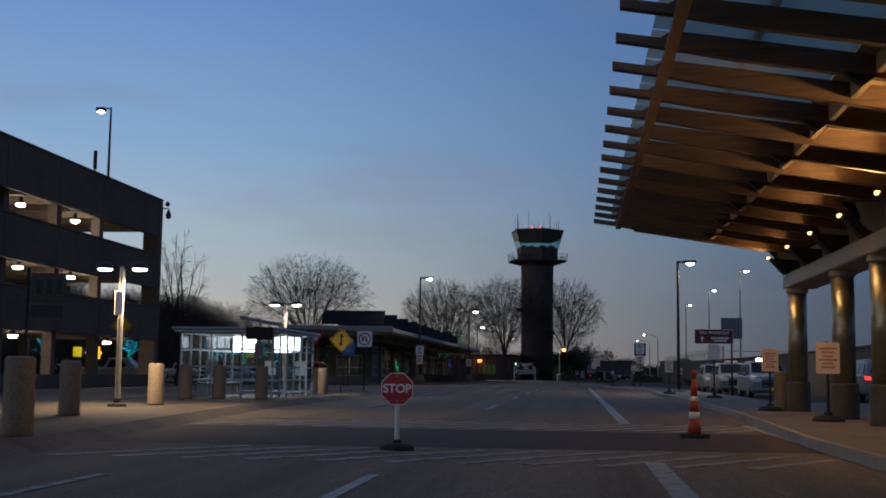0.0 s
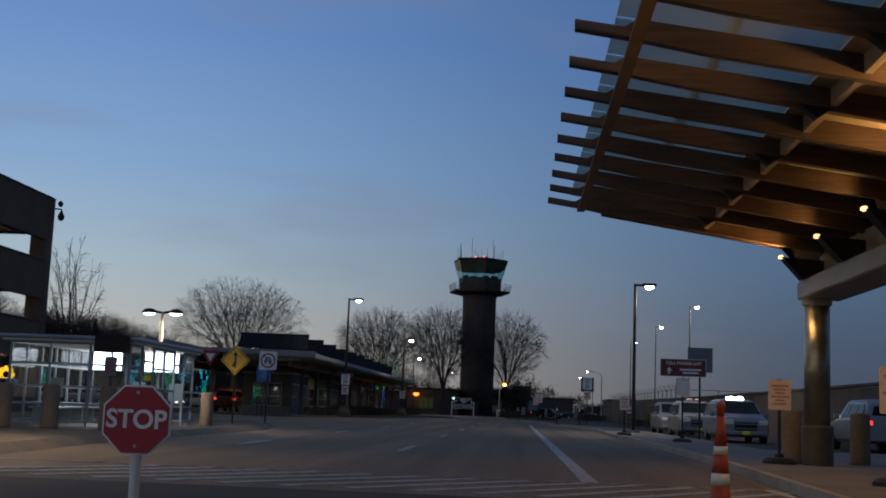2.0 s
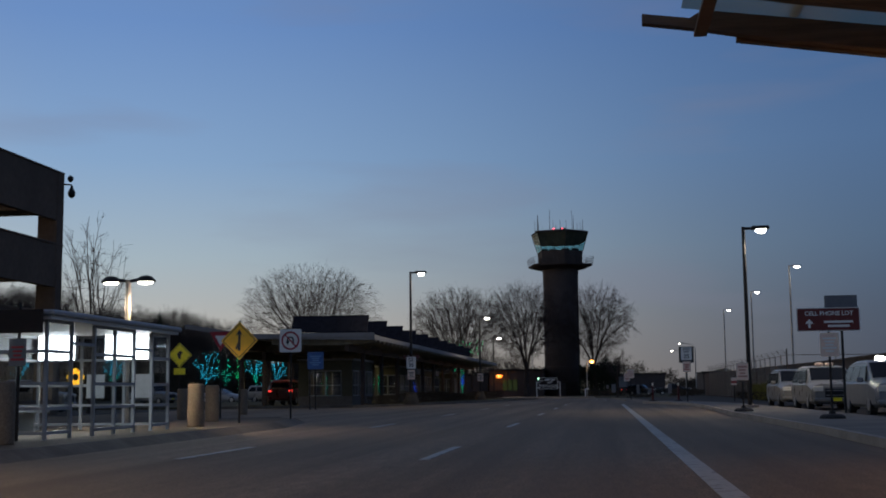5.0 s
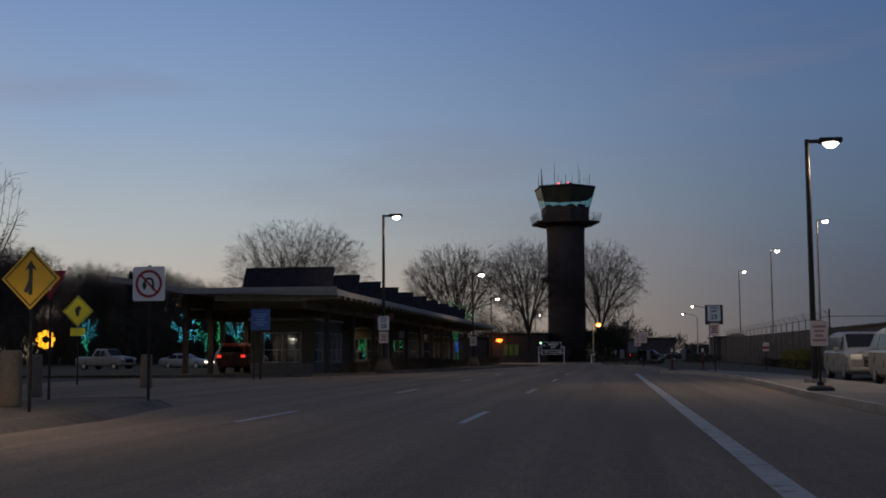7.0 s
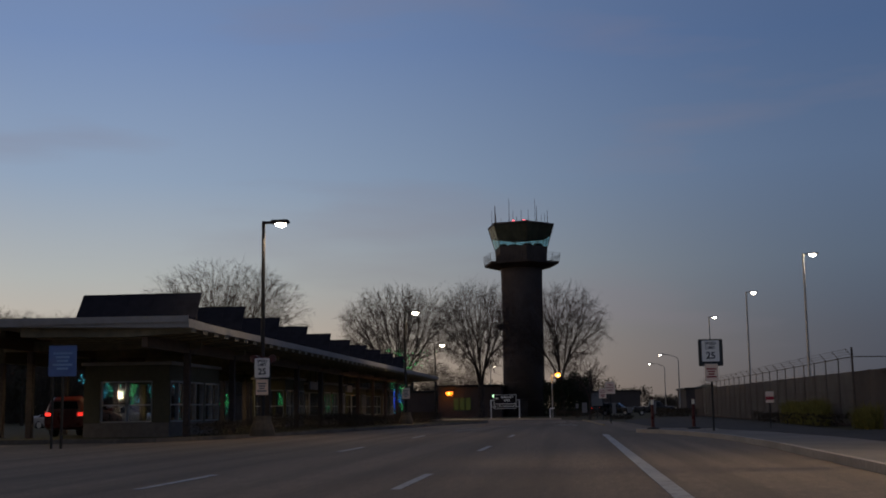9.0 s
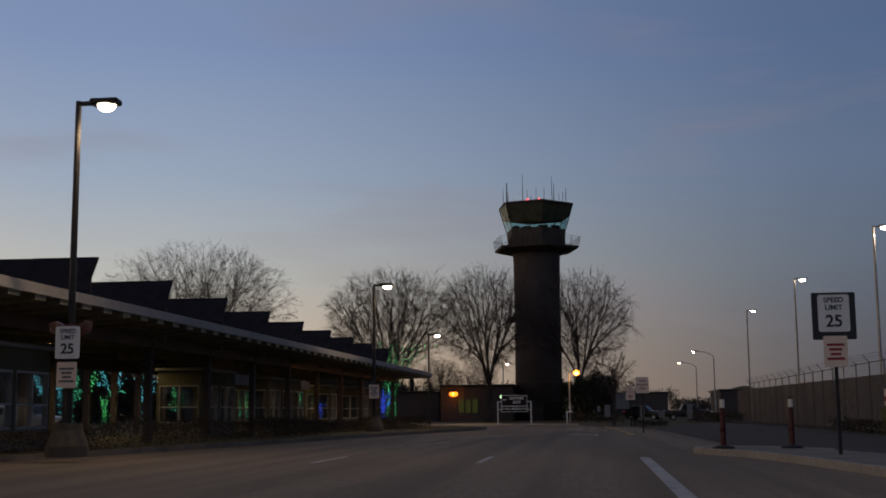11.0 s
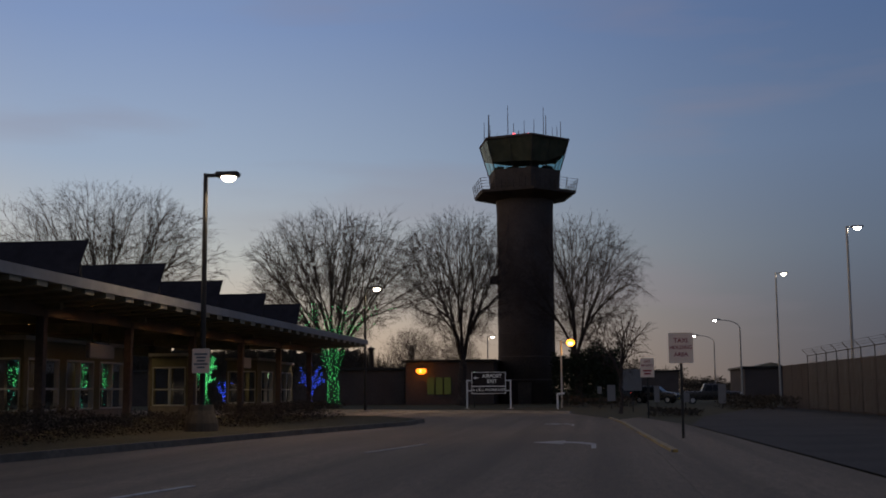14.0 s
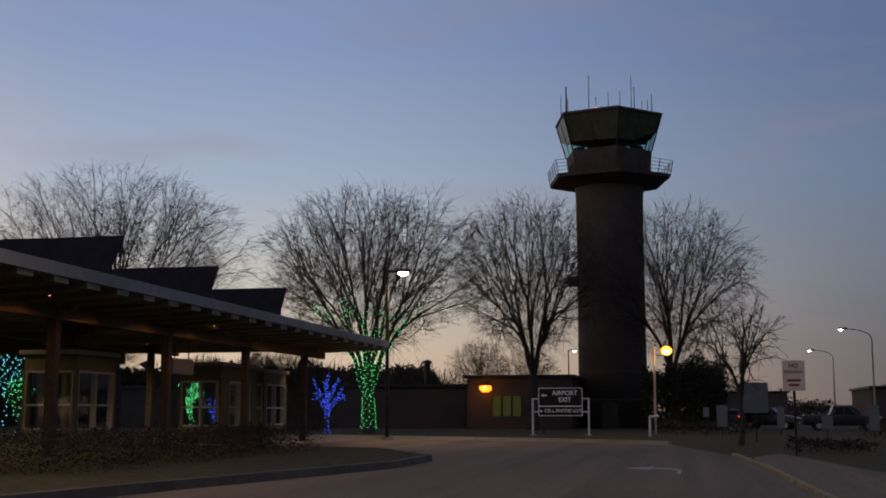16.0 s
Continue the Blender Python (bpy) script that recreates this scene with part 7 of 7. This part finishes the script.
for z, dx in ((3.44, -0.11), (3.55, -0.2), (3.66, -0.3)):
    part("barbed_wire", tube(bm_new(), FA + Vector((dx, 0, z)), FB + Vector((dx, 0, z)), 0.008, n=4), M_TAN, fence)
# side run of the fence from its corner post, over the wall
FC = Vector((24.5, 104.5, 0.0))
for k in range(1, 4):
    p = FA.lerp(FC, k / 3)
    part("fence_post", tube(bm_new(), (p.x, p.y, 0), (p.x, p.y, 3.36), 0.03, n=7), M_TAN, fence)
part("fence_rail", tube(bm_new(), FA + Vector((0, 0, 3.3)), FC + Vector((0, 0, 3.3)), 0.024, n=6), M_TAN, fence)
# woven wire, in crossing strands
verts, edges, faces = [], [], []
def strand(a, b, r=0.004):
    k = len(verts)
    n = Vector((0.3, 0, 0)).cross(b - a).normalized() * r
    verts.extend((a - n, a + n, b + n, b - n))
    faces.append((k, k + 1, k + 2, k + 3))
LF = (FB - FA).length
run = (FB - FA) / LF
u = -3.1
while u < LF:
    for sgn in (1, -1):
        u0, u1, z0, z1 = u, u + 3.16, 0.12, 3.28
        if u0 < 0:
            z0, u0 = z0 - u0, 0
        if u1 > LF:
            z1, u1 = z1 - (u1 - LF), LF
        a, b = (z0, z1) if sgn == 1 else (3.40 - z0, 3.40 - z1)
        strand(FA + run * u0 + Vector((0, 0, a)), FA + run * u1 + Vector((0, 0, b)))
    u += 0.12
me = bpy.data.meshes.new("woven_wire")
me.from_pydata(verts, [], faces)
me.materials.append(M_GALV)
wire = new("woven_wire", me)
wire.parent = fence
tagged(wire, "grey woven wire mesh", kind="stuff")
s = post_sign(10.3, 104.4, 0.0, "small white notice with a red band on a thin post", h=1.75, group="notices")
board(s, rounded(0.40, 0.55, 0.02, 1.47), M_SIGNPINK)
board(s, rounded(0.40, 0.16, 0.02, 1.42), M_RED, -0.058, 0.004, "red_band")

# ---- far buildings ----
def low_building(x0, y0, x1, y1, h, wall_mat, label, roof_mat=M_DARKMETAL):
    b = thing("low_building", (0, 0, 0), label, "building", "far buildings")
    bm = bm_new()
    box(bm, x0, y0, -0.05, x1, y1, h, 0.03)
    part("wall", bm, wall_mat, b)
    bm = bm_new()
    box(bm, x0 - 0.3, y0 - 0.3, h, x1 + 0.3, y1 + 0.3, h + 0.28, 0.03)
    part("roof", bm, roof_mat, b)
    return b


b = low_building(-18.2, 212, -9.2, 228, 4.2, M_BRICK, "low dark brick service building beside the tower")
for k, x in enumerate((-15.6, -14.75, -13.9)):
    w = thing("window", (x, 211.96, 1.0), "", "")
    for kk in ("label", "category"):
        if kk in w:
            del w[kk]
    w.parent = b
    bm = bm_new()
    box(bm, -0.36, -0.02, 0, 0.36, 0.02, 1.7)
    part("pane", bm, M_WINLIT, w, "dimly lit pane")
    bm = bm_new()
    for u in (-0.38, 0.36):
        box(bm, u, -0.05, -0.04, u + 0.04, 0.0, 1.74)
    part("window_frame", bm, M_DARKMETAL, w)
low_building(-52, 214, -18.6, 232, 3.5, M_BRICK, "long low dark brick building")
s = thing("chimney", (-22.2, 214.5, 3.7), "short dark flue on the flat roof", "chimney")
part("flue", tube(bm_new(), (0, 0, 0), (0, 0, 2.0), 0.28, 0.28, 12), M_DARKMETAL, s)
part("cowl", lathe(bm_new(), [(0.4, 1.9), (0.42, 2.1), (0.1, 2.25)], 12), M_DARKMETAL, s)
s = thing("wall_lamp", (-16.5, 211.7, 3.45), "amber flood lamp on the brick wall", "lamp")
bm = bm_new()
box(bm, -0.25, -0.15, 0.1, 0.25, 0.3, 0.35, 0.04)
part("housing", bm, M_DARKMETAL, s)
bm = bm_new()
# lens widened to imitate the halo, with an added bright core before it
lathe(bm, [(0.25, -0.42), (0.52, -0.22), (0.52, 0.08), (0.3, 0.14)], 14, (0, -0.2))
part("lens", bm, M_SODIUM_RED, s, "glowing orange lens, enlarged to the size of its glow", True)
part("glow_core", lathe(bm_new(), [(0.12, -0.30), (0.30, -0.2), (0.30, 0.02), (0.12, 0.08)], 12, (0, -0.42)), M_SODIUM_CORE, s, "bright body imitating the core of the lamp's glow", True)
lamp("wall_lamp_light", "POINT", (-16.5, 210.2, 3.2), 30, (1.0, 0.42, 0.08), 0.3)
s = thing("green_lamp", (-8.6, 186.5, 0), "small green-white lamp on a short post", "lamp")
part("post", tube(bm_new(), (0, 0, 0), (0, 0, 2.6), 0.05), M_DARKMETAL, s)
part("lens", lathe(bm_new(), [(0.08, 2.45), (0.17, 2.55), (0.17, 2.72), (0.06, 2.8)], 12), M_GREENSIGN, s, "glowing lens", True)
low_building(19.5, 246, 46, 262, 3.9, M_BRICK, "low dark building beyond the fence")
# round-roofed store
s = thing("arched_store", (24.5, 262, 0), "dark round-roofed store beyond the fence", "building", "far buildings")
bm = bm_new()
arc = [(3.9 * math.cos(radians(a)), 4.9 * math.sin(radians(a))) for a in range(0, 181, 15)]
plate(bm, arc, -4, 4)
part("shell", bm, M_ROOFUNDER, s)
low_building(2.5, 300, 15, 315, 4.4, M_BRICK, "dark building far down the road")
